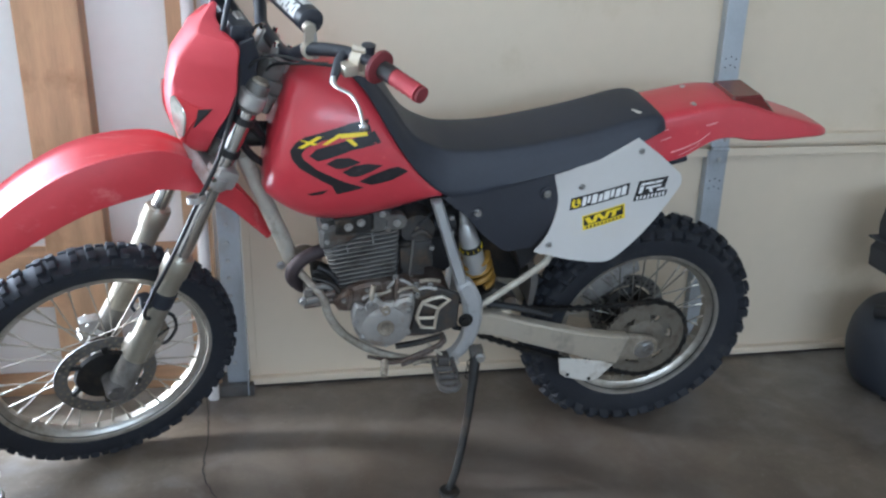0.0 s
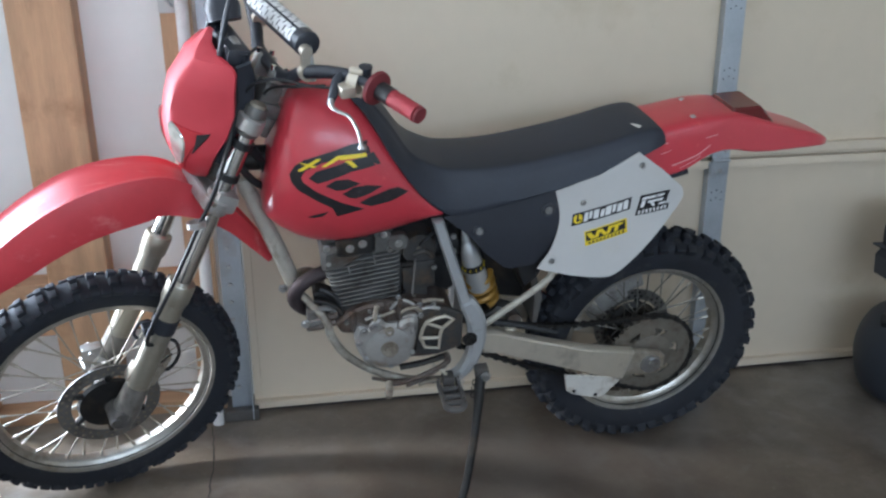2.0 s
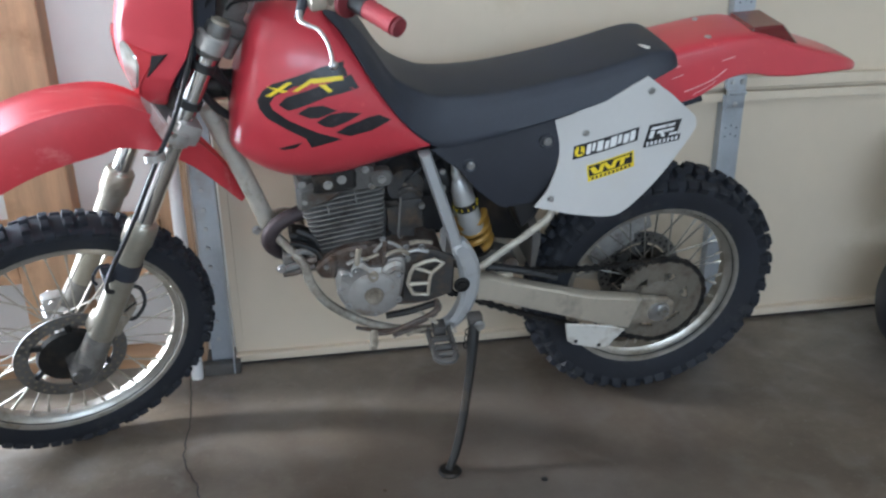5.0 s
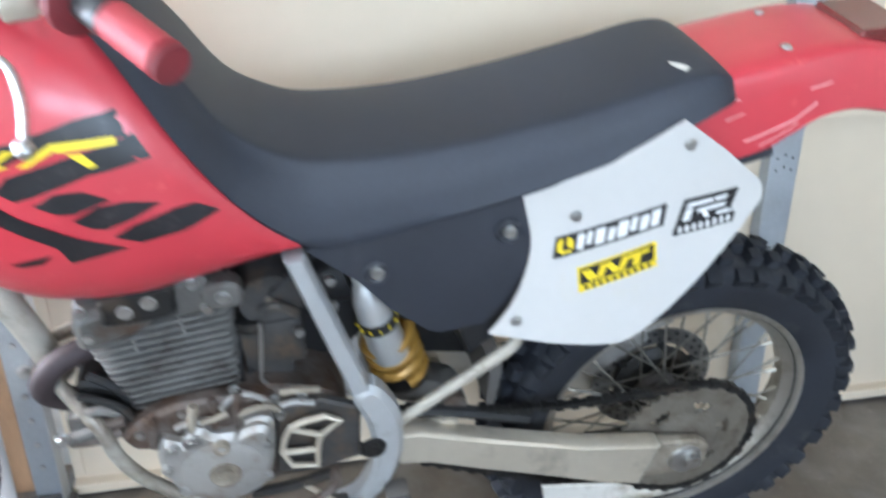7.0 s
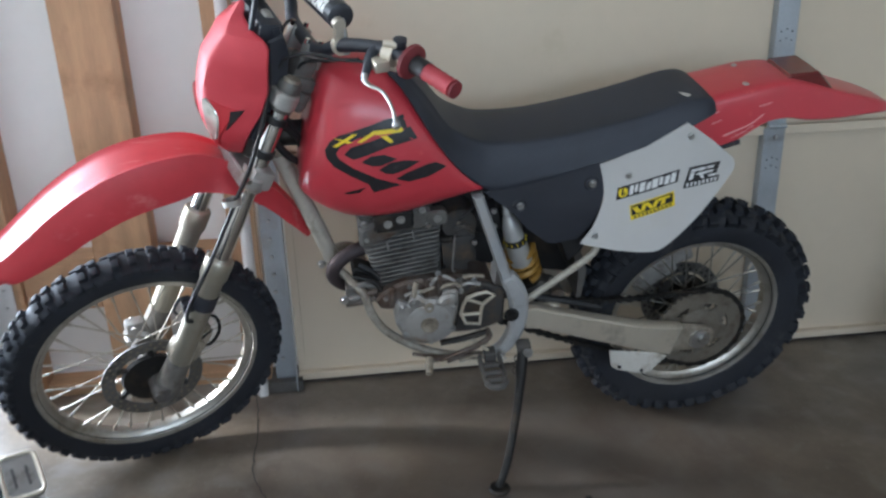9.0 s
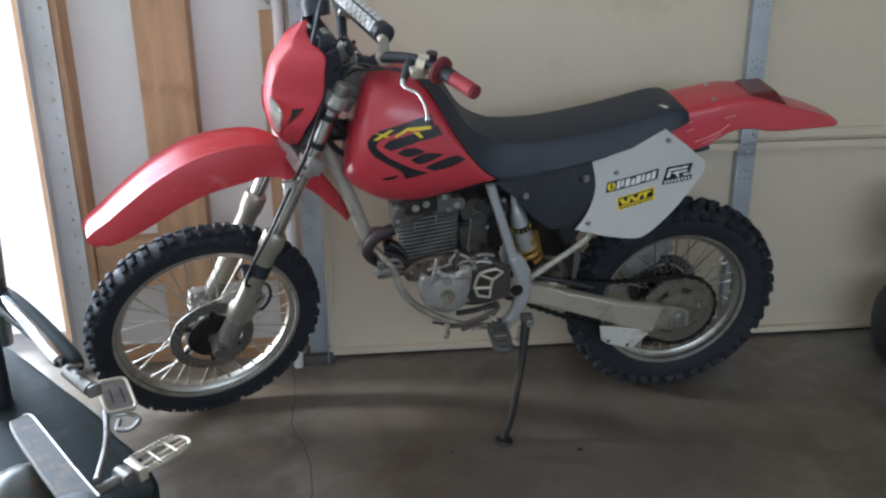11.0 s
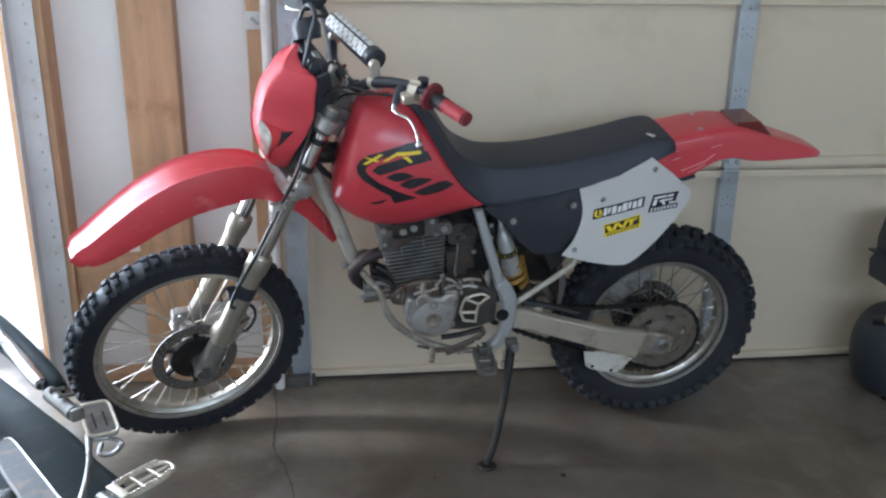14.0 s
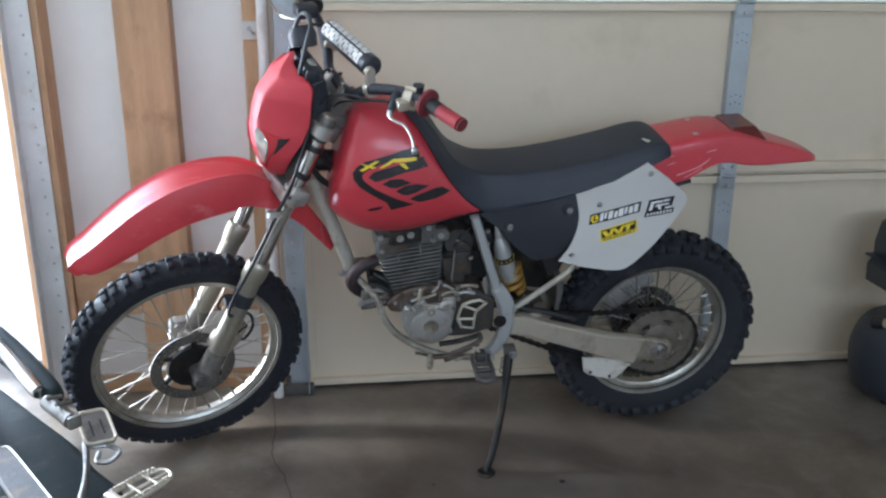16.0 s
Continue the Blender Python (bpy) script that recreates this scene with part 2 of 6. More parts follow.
cover_silver = mat("worn_engine_cover", (0.42, 0.41, 0.39), 0.40, metal=0.6, vary=0.12, scale=16, bump=0.05, bump_scale=80, dirt=(0.27, 0.20, 0.14), dirt_amount=0.35, dirt_scale=18)
dark_metal = mat("dark_oily_metal", (0.028, 0.027, 0.026), 0.5, metal=0.6, vary=0.3, scale=18, bump=0.1, bump_scale=90, dirt=(0.07, 0.052, 0.038), dirt_amount=0.35, dirt_scale=15)
header_metal = mat("heat_stained_exhaust", (0.060, 0.046, 0.048), 0.6, metal=0.5, vary=0.3, scale=12, dirt=(0.10, 0.06, 0.05), dirt_amount=0.4, dirt_scale=9)
case_brown = mat("oil_stained_crankcase", (0.13, 0.108, 0.094), 0.50, metal=0.35, vary=0.35, scale=22, bump=0.25, bump_scale=70, dirt=(0.07, 0.038, 0.022), dirt_amount=0.75, dirt_scale=26)
cradle_paint = mat("scuffed_frame_paint", (0.36, 0.335, 0.285), 0.42, metal=0.25, vary=0.2, scale=20, dirt=(0.13, 0.10, 0.075), dirt_amount=0.75, dirt_scale=24)
cradle_light = mat("pale_frame_paint", (0.46, 0.43, 0.365), 0.42, metal=0.2, vary=0.15, scale=20, dirt=(0.20, 0.16, 0.11), dirt_amount=0.4, dirt_scale=26)
carb_dark = mat("grimy_carburettor", (0.055, 0.052, 0.050), 0.55, metal=0.3, vary=0.35, scale=20, bump=0.1, bump_scale=90, dirt=(0.12, 0.085, 0.055), dirt_amount=0.4, dirt_scale=22)
shock_alu = mat("satin_shock_aluminium", (0.50, 0.50, 0.49), 0.42, metal=0.5, vary=0.06, scale=12)
spoke_dark = mat("tarnished_spoke_steel", (0.20, 0.19, 0.165), 0.45, metal=0.7, vary=0.2, scale=20)
sprocket_steel = mat("dirty_sprocket_steel", (0.21, 0.19, 0.155), 0.5, metal=0.45, vary=0.3, scale=20, dirt=(0.09, 0.07, 0.05), dirt_amount=0.6, dirt_scale=20)
worn_white = mat("dirty_white_plastic", (0.58, 0.56, 0.51), 0.5, vary=0.08, scale=9, dirt=(0.26, 0.21, 0.15), dirt_amount=0.4, dirt_scale=16)
dusty_metal = mat("dust_covered_metal", (0.34, 0.30, 0.24), 0.55, metal=0.35, vary=0.25, scale=18, dirt=(0.15, 0.12, 0.09), dirt_amount=0.6, dirt_scale=24)
dark_dust = mat("dusty_black_metal", (0.105, 0.098, 0.092), 0.6, metal=0.3, vary=0.3, scale=16, dirt=(0.11, 0.095, 0.08), dirt_amount=0.45, dirt_scale=18)
dusty_silver = mat("dusty_cast_silver", (0.40, 0.39, 0.37), 0.45, metal=0.45, vary=0.15, scale=20, bump=0.06, bump_scale=90, dirt=(0.16, 0.14, 0.12), dirt_amount=0.35, dirt_scale=22)
foot_grey = mat("muddy_fork_foot", (0.20, 0.185, 0.165), 0.55, metal=0.3, vary=0.25, scale=18, bump=0.08, bump_scale=80, dirt=(0.10, 0.085, 0.07), dirt_amount=0.5, dirt_scale=24)
steel = mat("plain_steel", (0.45, 0.45, 0.44), 0.33, metal=0.9, vary=0.12, scale=16, dirt=(0.22, 0.17, 0.12), dirt_amount=0.3, dirt_scale=22)
disc_dark = mat("tarnished_disc_steel", (0.22, 0.215, 0.205), 0.4, metal=0.8, vary=0.15, scale=16, dirt=(0.07, 0.06, 0.05), dirt_amount=0.4, dirt_scale=18)
spoke_steel = mat("spoke_steel", (0.42, 0.39, 0.33), 0.42, metal=0.8, vary=0.1, scale=20)
scratch_pale = mat("scratched_plastic", (0.75, 0.42, 0.42), 0.6, vary=0.2, scale=60)
gold = mat("gold_spring_paint", (0.36, 0.20, 0.04), 0.35, metal=0.25, vary=0.1, scale=14)
yellow = mat("yellow_decal", (0.80, 0.60, 0.02), 0.40, vary=0.05, scale=10)
decal_black = mat("black_decal", (0.012, 0.012, 0.014), 0.35, vary=0.3, scale=40, dirt=(0.05, 0.04, 0.045), dirt_amount=0.2, dirt_scale=60)
decal_white = mat("white_decal", (0.75, 0.75, 0.74), 0.40, vary=0.04, scale=20)
red_grip = mat("red_grip_rubber", (0.36, 0.035, 0.045), 0.62, vary=0.12, scale=20, bump=0.2, bump_scale=260)
lens_glass = mat("headlight_lens", (0.62, 0.62, 0.58), 0.12, metal=0.6, vary=0.35, scale=45, coat=0.8)
tail_lens = mat("dark_red_lens", (0.13, 0.020, 0.020), 0.15, vary=0.1, scale=20, coat=0.6)
cable_black = mat("black_cable", (0.015, 0.015, 0.016), 0.45, vary=0.1, scale=30)
cream = mat("cream_door_steel", (0.645, 0.55, 0.42), 0.45, vary=0.035, scale=1.6, bump=0.02, bump_scale=6, dirt=(0.54, 0.45, 0.31), dirt_amount=0.16, dirt_scale=2.2)
galv = mat("galvanised_steel", (0.40, 0.43, 0.46), 0.42, metal=0.55, vary=0.12, scale=9, bump=0.03, bump_scale=40, dirt=(0.30, 0.28, 0.26), dirt_amount=0.2, dirt_scale=8)
wood = mat("raw_pine_stud", (0.45, 0.275, 0.155), 0.65, vary=0.22, scale=3.0, bump=0.12, bump_scale=24, dirt=(0.30, 0.16, 0.08), dirt_amount=0.25, dirt_scale=5, stretch=(9, 9, 0.7))
wood_across = mat("raw_pine_blocking", (0.43, 0.255, 0.14), 0.65, vary=0.22, scale=3.0, bump=0.12, bump_scale=24, dirt=(0.28, 0.15, 0.08), dirt_amount=0.25, dirt_scale=5, stretch=(0.7, 9, 9))
white_wall = mat("white_wall_board", (0.76, 0.75, 0.73), 0.7, vary=0.04, scale=2, bump=0.04, bump_scale=50, dirt=(0.60, 0.57, 0.52), dirt_amount=0.15, dirt_scale=2.5)
grey_wall = mat("pale_room_wall", (0.62, 0.60, 0.56), 0.8, vary=0.05, scale=1.5, bump=0.05, bump_scale=40)
pale_track = mat("pale_painted_track", (0.62, 0.62, 0.62), 0.45, metal=0.2, vary=0.08, scale=8, dirt=(0.45, 0.38, 0.30), dirt_amount=0.25, dirt_scale=5)
white_pipe = mat("white_plastic_pipe", (0.70, 0.68, 0.66), 0.4, vary=0.05, scale=6, dirt=(0.45, 0.40, 0.36), dirt_amount=0.2, dirt_scale=7)
driveway_mat = mat("driveway_concrete", (0.70, 0.68, 0.64), 0.85, vary=0.1, scale=1.2, bump=0.1, bump_scale=60)


def concrete():
    ma = mat("garage_concrete", (0.170, 0.139, 0.103), 0.36, spec=0.5, vary=0.28, scale=2.3, bump=0.07, bump_scale=30, dirt=(0.105, 0.080, 0.060), dirt_amount=0.30, dirt_scale=3.1, rough_vary=0.24)
    n, l = ma.node_tree.nodes, ma.node_tree.links
    b = n["Principled BSDF"]
    src = b.inputs["Base Color"].links[0].from_socket
    tc = n.new("ShaderNodeTexCoord")
    # pale worn streaks and small dark spots
    for sc, lo, hi, col, amount in ((1.1, 0.45, 0.75, (0.27, 0.26, 0.245), 0.6), (4.2, 0.44, 0.70, (0.075, 0.056, 0.041), 0.75), (42, 0.64, 0.80, (0.06, 0.05, 0.04), 0.55), (9.0, 0.50, 0.75, (0.26, 0.25, 0.235), 0.45), (70, 0.60, 0.78, (0.32, 0.30, 0.27), 0.4)):
        tx = n.new("ShaderNodeTexNoise")
        tx.inputs["Scale"].default_value, tx.inputs["Detail"].default_value = sc, 7
        tx.inputs["Distortion"].default_value = 0.6
        l.new(tc.outputs["Object"], tx.inputs["Vector"])
        rp = n.new("ShaderNodeMapRange")
        rp.inputs["From Min"].default_value, rp.inputs["From Max"].default_value, rp.inputs["To Max"].default_value = lo, hi, amount
        l.new(tx.outputs["Fac"], rp.inputs["Value"])
        mx = n.new("ShaderNodeMix")
        mx.data_type = "RGBA"
        l.new(rp.outputs["Result"], mx.inputs["Factor"])
        l.new(src, mx.inputs["A"])
        mx.inputs["B"].default_value = (*col, 1)
        src = mx.outputs["Result"]
    # broad ragged brown patch under the bike: floor stain plus painted shade
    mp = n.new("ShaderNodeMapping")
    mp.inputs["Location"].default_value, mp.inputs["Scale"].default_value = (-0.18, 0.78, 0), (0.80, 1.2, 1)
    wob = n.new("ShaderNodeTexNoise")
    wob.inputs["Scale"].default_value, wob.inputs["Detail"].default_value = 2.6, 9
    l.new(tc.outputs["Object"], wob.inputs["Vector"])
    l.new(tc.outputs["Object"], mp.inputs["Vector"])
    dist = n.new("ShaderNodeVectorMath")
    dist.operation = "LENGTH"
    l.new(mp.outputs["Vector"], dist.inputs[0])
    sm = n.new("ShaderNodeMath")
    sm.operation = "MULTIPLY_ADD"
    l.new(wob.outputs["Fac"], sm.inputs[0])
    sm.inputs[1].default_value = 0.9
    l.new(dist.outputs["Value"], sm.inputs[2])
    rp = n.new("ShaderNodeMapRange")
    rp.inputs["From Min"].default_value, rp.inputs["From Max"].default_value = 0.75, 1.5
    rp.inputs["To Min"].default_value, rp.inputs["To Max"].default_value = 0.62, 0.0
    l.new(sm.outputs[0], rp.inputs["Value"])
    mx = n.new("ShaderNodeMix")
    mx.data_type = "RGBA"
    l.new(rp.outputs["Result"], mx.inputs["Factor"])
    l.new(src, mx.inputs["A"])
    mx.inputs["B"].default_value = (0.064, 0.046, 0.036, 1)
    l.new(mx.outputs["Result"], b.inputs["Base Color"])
    return ma


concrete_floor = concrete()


# ---- the garage ----
DOOR_L, DOOR_R, DOOR_H = -0.494, 2.47, 2.15
LEFT_OPEN_R, LEFT_OPEN_L = -1.372, -4.2
STILE_X = 0.940
FRONT_Y, BACK_Y, SIDE_R, SIDE_L, CEIL = 0.12, -5.6, 3.3, -4.9, 2.55


def box_between(a, b, edge=0.0, bm=None):
    a, b = V(a), V(b)
    size = b - a
    return block([abs(s) for s in size], Matrix.Translation((a + b) / 2), edge, bm)


def structure(name, label, category, bm, material, smooth=0):
    return thing(name, label, category, bm=bm, material=material, kind="structure", smooth=smooth)


floor = structure("floor", "stained grey-brown concrete garage floor with a crack and shade painted under the bike", "floor", box_between((SIDE_L, BACK_Y, -0.12), (SIDE_R, 0.35, 0)), concrete_floor)
structure("ground", "pale concrete driveway outside the open doorway", "driveway", box_between((-60, 0.36, -0.16), (60, 90, -0.03)), driveway_mat)
back = bmesh.new()
for a, b in (((SIDE_L - 0.15, BACK_Y - 0.15, 0), (-1.4, BACK_Y, CEIL)), ((2.6, BACK_Y - 0.15, 0), (SIDE_R + 0.15, BACK_Y, CEIL)), ((-1.4, BACK_Y - 0.15, 0), (2.6, BACK_Y, 1.5)), ((-1.4, BACK_Y - 0.15, 2.5), (2.6, BACK_Y, CEIL))):
    box_between(a, b, bm=back)
structure("wall_back", "pale plain garage back wall with a wide opening", "wall", back, grey_wall)
structure("wall_right", "pale plain garage side wall", "wall", box_between((SIDE_R, BACK_Y, 0), (SIDE_R + 0.15, 0.28, CEIL)), grey_wall)
structure("wall_left", "pale plain garage side wall", "wall", box_between((SIDE_L - 0.15, BACK_Y, 0), (SIDE_L, 0.28, CEIL)), grey_wall)
structure("ceiling", "pale plain garage ceiling", "ceiling", box_between((SIDE_L - 0.15, BACK_Y - 0.15, CEIL), (SIDE_R + 0.15, 0.28, CEIL + 0.12)), grey_wall)

# front wall: outer skin round the two doorways
front = bmesh.new()
for a, b in (((SIDE_L, FRONT_Y, 0), (LEFT_OPEN_L, 0.28, CEIL)), ((LEFT_OPEN_L, FRONT_Y, 2.15), (LEFT_OPEN_R, 0.28, CEIL)),
             ((LEFT_OPEN_R, FRONT_Y, 0), (-0.47, 0.28, CEIL)), ((-0.47, FRONT_Y, DOOR_H + 0.02), (DOOR_R - 0.04, 0.28, CEIL)), ((DOOR_R - 0.04, FRONT_Y, 0), (SIDE_R, 0.28, CEIL))):
    box_between(a, b, bm=front)
structure("wall_front", "white board wall between two garage doorways", "wall", front, white_wall)

# framing of the pier between the doorways
stud = thing("wall_stud", "raw pine double wall stud beside the garage door", "stud", bm=box_between((-1.033, 0.03, 0.0), (-0.870, FRONT_Y, CEIL), 0.004), material=wood, kind="structure", smooth=0)
thing("door_jamb", "raw pine jamb post beside the garage door track", "jamb", bm=box_between((-0.656, 0.045, 0.0), (-0.58, FRONT_Y, CEIL), 0.003), material=wood, kind="structure", smooth=0)
thing("doorway_post", "raw pine post at the edge of the open doorway", "post", bm=box_between((LEFT_OPEN_R, 0.02, 0.0), (-1.243, FRONT_Y, CEIL), 0.003), material=wood, kind="structure", smooth=0)
thing("wall_blocking", "raw pine blocking nailed across between the studs", "blocking", bm=box_between((-1.241, 0.035, 0.290), (-1.035, FRONT_Y, 0.449), 0.003), material=wood_across, kind="structure", smooth=0)
thing("wall_blocking", "raw pine blocking nailed across between the studs", "blocking", bm=box_between((-0.868, 0.035, 0.290), (-0.658, FRONT_Y, 0.449), 0.003), material=wood_across, kind="structure", smooth=0)
thing("sole_plate", "raw pine plate along the foot of the wall", "plate", bm=box_between((-1.241, 0.045, 0.0), (-1.035, FRONT_Y, 0.04), 0.003), material=wood_across, kind="structure", smooth=0)
thing("sole_plate", "raw pine plate along the foot of the wall", "plate", bm=box_between((-0.868, 0.045, 0.0), (-0.658, FRONT_Y, 0.04), 0.003), material=wood_across, kind="structure", smooth=0)


def door_track(x0, x1, y, label, open_side, ma, br):
    """Galvanised angle with slotted bolt holes and a rolled track lip."""
    t = thing("door_track", label, "door track", kind="structure")
    b = box_between((x0, y, 0.01), (x1, y + 0.003, DOOR_H + 0.1))
    xe = x1 if open_side > 0 else x0
    box_between((xe - 0.0015, y - 0.045, 0.01), (xe + 0.0015, y, DOOR_H + 0.1), bm=b)
    part("angle", b, ma, t, smooth=0)
    for z in np.arange(0.10, 2.1, 0.055):
        bb = bmesh.new()
        lathe([(0.0, -0.003), (br * 0.8, -0.003), (br, 0.0)], 8, Matrix.Translation((x0 + (0.024 if open_side > 0 else x1 - x0 - 0.024), y - 0.0005, z)), bb)
        part("bolt", bb, steel, t)
    return t


door_track(-0.558, -0.496, -0.012, "galvanised vertical garage door track with bolt holes", 1, galv, 0.0065)
door_track(-1.337, -1.265, 0.012, "galvanised vertical track of the open garage door", -1, pale_track, 0.004)
foot = thing("track_foot", "galvanised foot bracket at the base of the door track", "bracket", bm=block((0.10, 0.03, 0.035), Matrix.Translation((-0.53, -0.03, 0.0185)), 0.004), material=dark_dust)

pipe = bmesh.new()
tube([(-0.600, -0.042, 0.0), (-0.580, -0.020, CEIL)], 0.0165, 14, bm=pipe)
thing("wall_pipe", "slim white plastic pipe standing beside the door track", "pipe", bm=pipe, material=white_pipe)

# bracket plate on the jamb
pl = thing("cord_bracket", "small white plate with a steel hook on the jamb", "bracket", bm=block((0.05, 0.006, 0.055), Matrix.Translation((-0.632, 0.041, 1.210)), 0.002), material=white_plastic)
hk = bmesh.new()
tube([(-0.639, 0.038, 1.215), (-0.634, 0.02, 1.220), (-0.624, 0.02, 1.205), (-0.621, 0.034, 1.202)], 0.004, 8, bm=hk)
part("hook", hk, steel, pl)


# sectional garage door: pan sections with lips, stile and hinges
def garage_door():
    d = thing("garage_door", "cream painted sectional steel garage door, closed", "garage door", kind="structure")
    seams = (0.006, 0.732, 1.303, 1.88, 2.2)
    for z0, z1 in zip(seams, seams[1:]):
        face = box_between((DOOR_L, 0.03, z0), (DOOR_R, 0.05, z1 - 0.003))
        part("door_section", face, cream, d, smooth=0)
        lip = bmesh.new()
        # bottom and top rails proud of the pan
        for a, b in ((z0 + 0.004, z0 + 0.034), (z1 - 0.034, z1 - 0.008)):
            if a < 0.02:
                b = a + 0.022
            box_between((DOOR_L, 0.004, a), (DOOR_R, 0.03, b), 0.003, bm=lip)
        part("rail", lip, cream, d, smooth=0)
        st = bmesh.new()
        for xs in (DOOR_L + 0.012, DOOR_R - 0.012):
            box_between((xs - 0.011, 0.024, z0 + 0.036), (xs + 0.011, 0.03, z1 - 0.036), 0.002, bm=st)
        part("end_stile", st, cream, d, smooth=0)
        mid = bmesh.new()
        box_between((0.909, -0.004, z0 + 0.005), (0.971, 0.03, z1 - 0.012), 0.002, bm=mid)
        sm = part("stile", mid, galv, d, "galvanised centre stile with punched holes", smooth=0)
        holes = bmesh.new()
        for dz in (0.10, 0.125, 0.30, 0.325):
            for dx in (-0.016, 0.0, 0.016):
                lathe([(0.0, -0.0008), (0.0022, -0.0008), (0.0024, 0.0005)], 8, Matrix.Translation((STILE_X + dx, -0.0045, z1 - dz - abs(dx) * 0.4)), holes)
        part("punched_holes", holes, dark_metal, sm)
    for z in seams[1:-1]:
        h = bmesh.new()
        block((0.056, 0.006, 0.09), Matrix.Translation((STILE_X, -0.008, z - 0.004)), 0.002, h)
        tube([(STILE_X - 0.027, -0.014, z - 0.004), (STILE_X + 0.027, -0.014, z - 0.004)], 0.0065, 10, bm=h)
        hg = part("hinge", h, galv, d)
        for dx, dz in ((-0.015, 0.03), (0.015, 0.03), (0.0, -0.034)):
            part("bolt", lathe([(0.0, -0.006), (0.006, -0.005), (0.008, 0.0)], 8, Matrix.Translation((STILE_X + dx, -0.0115, z - 0.004 + dz))), steel, hg)
    seal = bmesh.new()
    box_between((DOOR_L, 0.012, 0.0005), (DOOR_R, 0.045, 0.012), 0.002, bm=seal)
    part("bottom_seal", seal, cable_black, d, "dark rubber bottom seal")


garage_door()

# crack in the slab, a thin wandering groove
ck = bmesh.new()
line = spline([(-0.620, -0.03), (-0.602, -0.25), (-0.602, -0.42), (-0.563, -0.547), (-0.534, -0.689), (-0.53, -0.86), (-0.54, -1.1), (-0.51, -1.5), (-0.54, -2.1)], 9)
rows = []
for i, p in enumerate(line):
    j = noise.noise(V((p[0] * 40, p[1] * 40, 0))) * 0.006
    w = 0.0012 + 0.0012 * abs(noise.noise(V((i * 0.7, 3, 1))))
    rows.append([(p[0] + j - w, p[1], 0.0012), (p[0] + j + w, p[1], 0.0012)])
quads(ck, rows)
part("crack", ck, cable_black, floor, "thin dark crack in the concrete", smooth=0)
chip = bmesh.new()
lathe([(0.0, 0.004), (0.006, 0.003), (0.009, 0.0)], 7, Matrix.Translation((0.230, -0.660, 0.0)) @ pose(0, 0, 0, 90, 0, 0), chip)
thing("dirt_chip", "small dark chip lying on the concrete floor", "debris", bm=chip, material=cable_black)


# ---- red dirt bike on its side stand ----
BIKE = pose(0.004, -0.294, -0.004, 0, 0, 2.1) @ pose(0, 0, 0, 9.84, -0.2, 0)
bike = thing("dirt_bike", "red dirt motorcycle with black seat leaning on its side stand", "motorcycle", BIKE)

RAKE, STEER, HEAD = radians(27.5), radians(19.1), V((-0.565, 0, 0.88))
AXIS = V((math.sin(RAKE), 0, math.cos(RAKE)))
STEERED = Matrix.Translation(HEAD) @ Matrix.Rotation(STEER, 4, AXIS) @ Matrix.Translation(-HEAD)
FRONT_AXLE, FRONT_R = V((-0.833, 0, 0.342)), 0.342
REAR_AXLE, REAR_R = V((0.579, 0, 0.333)), 0.334


def bolt(r, h, m, bm=None):
    """Hexagon-headed bolt, head along local -y."""
    bm = bm or bmesh.new()
    lathe([(0.0, -h), (r * 0.92, -h), (r, -h * 0.75), (r, -h * 0.1), (r * 1.35, -h * 0.1), (r * 1.35, 0)], 12, m, bm)
    return bm


def at(x, y, z, *turn):
    return pose(x, y, z, *turn)


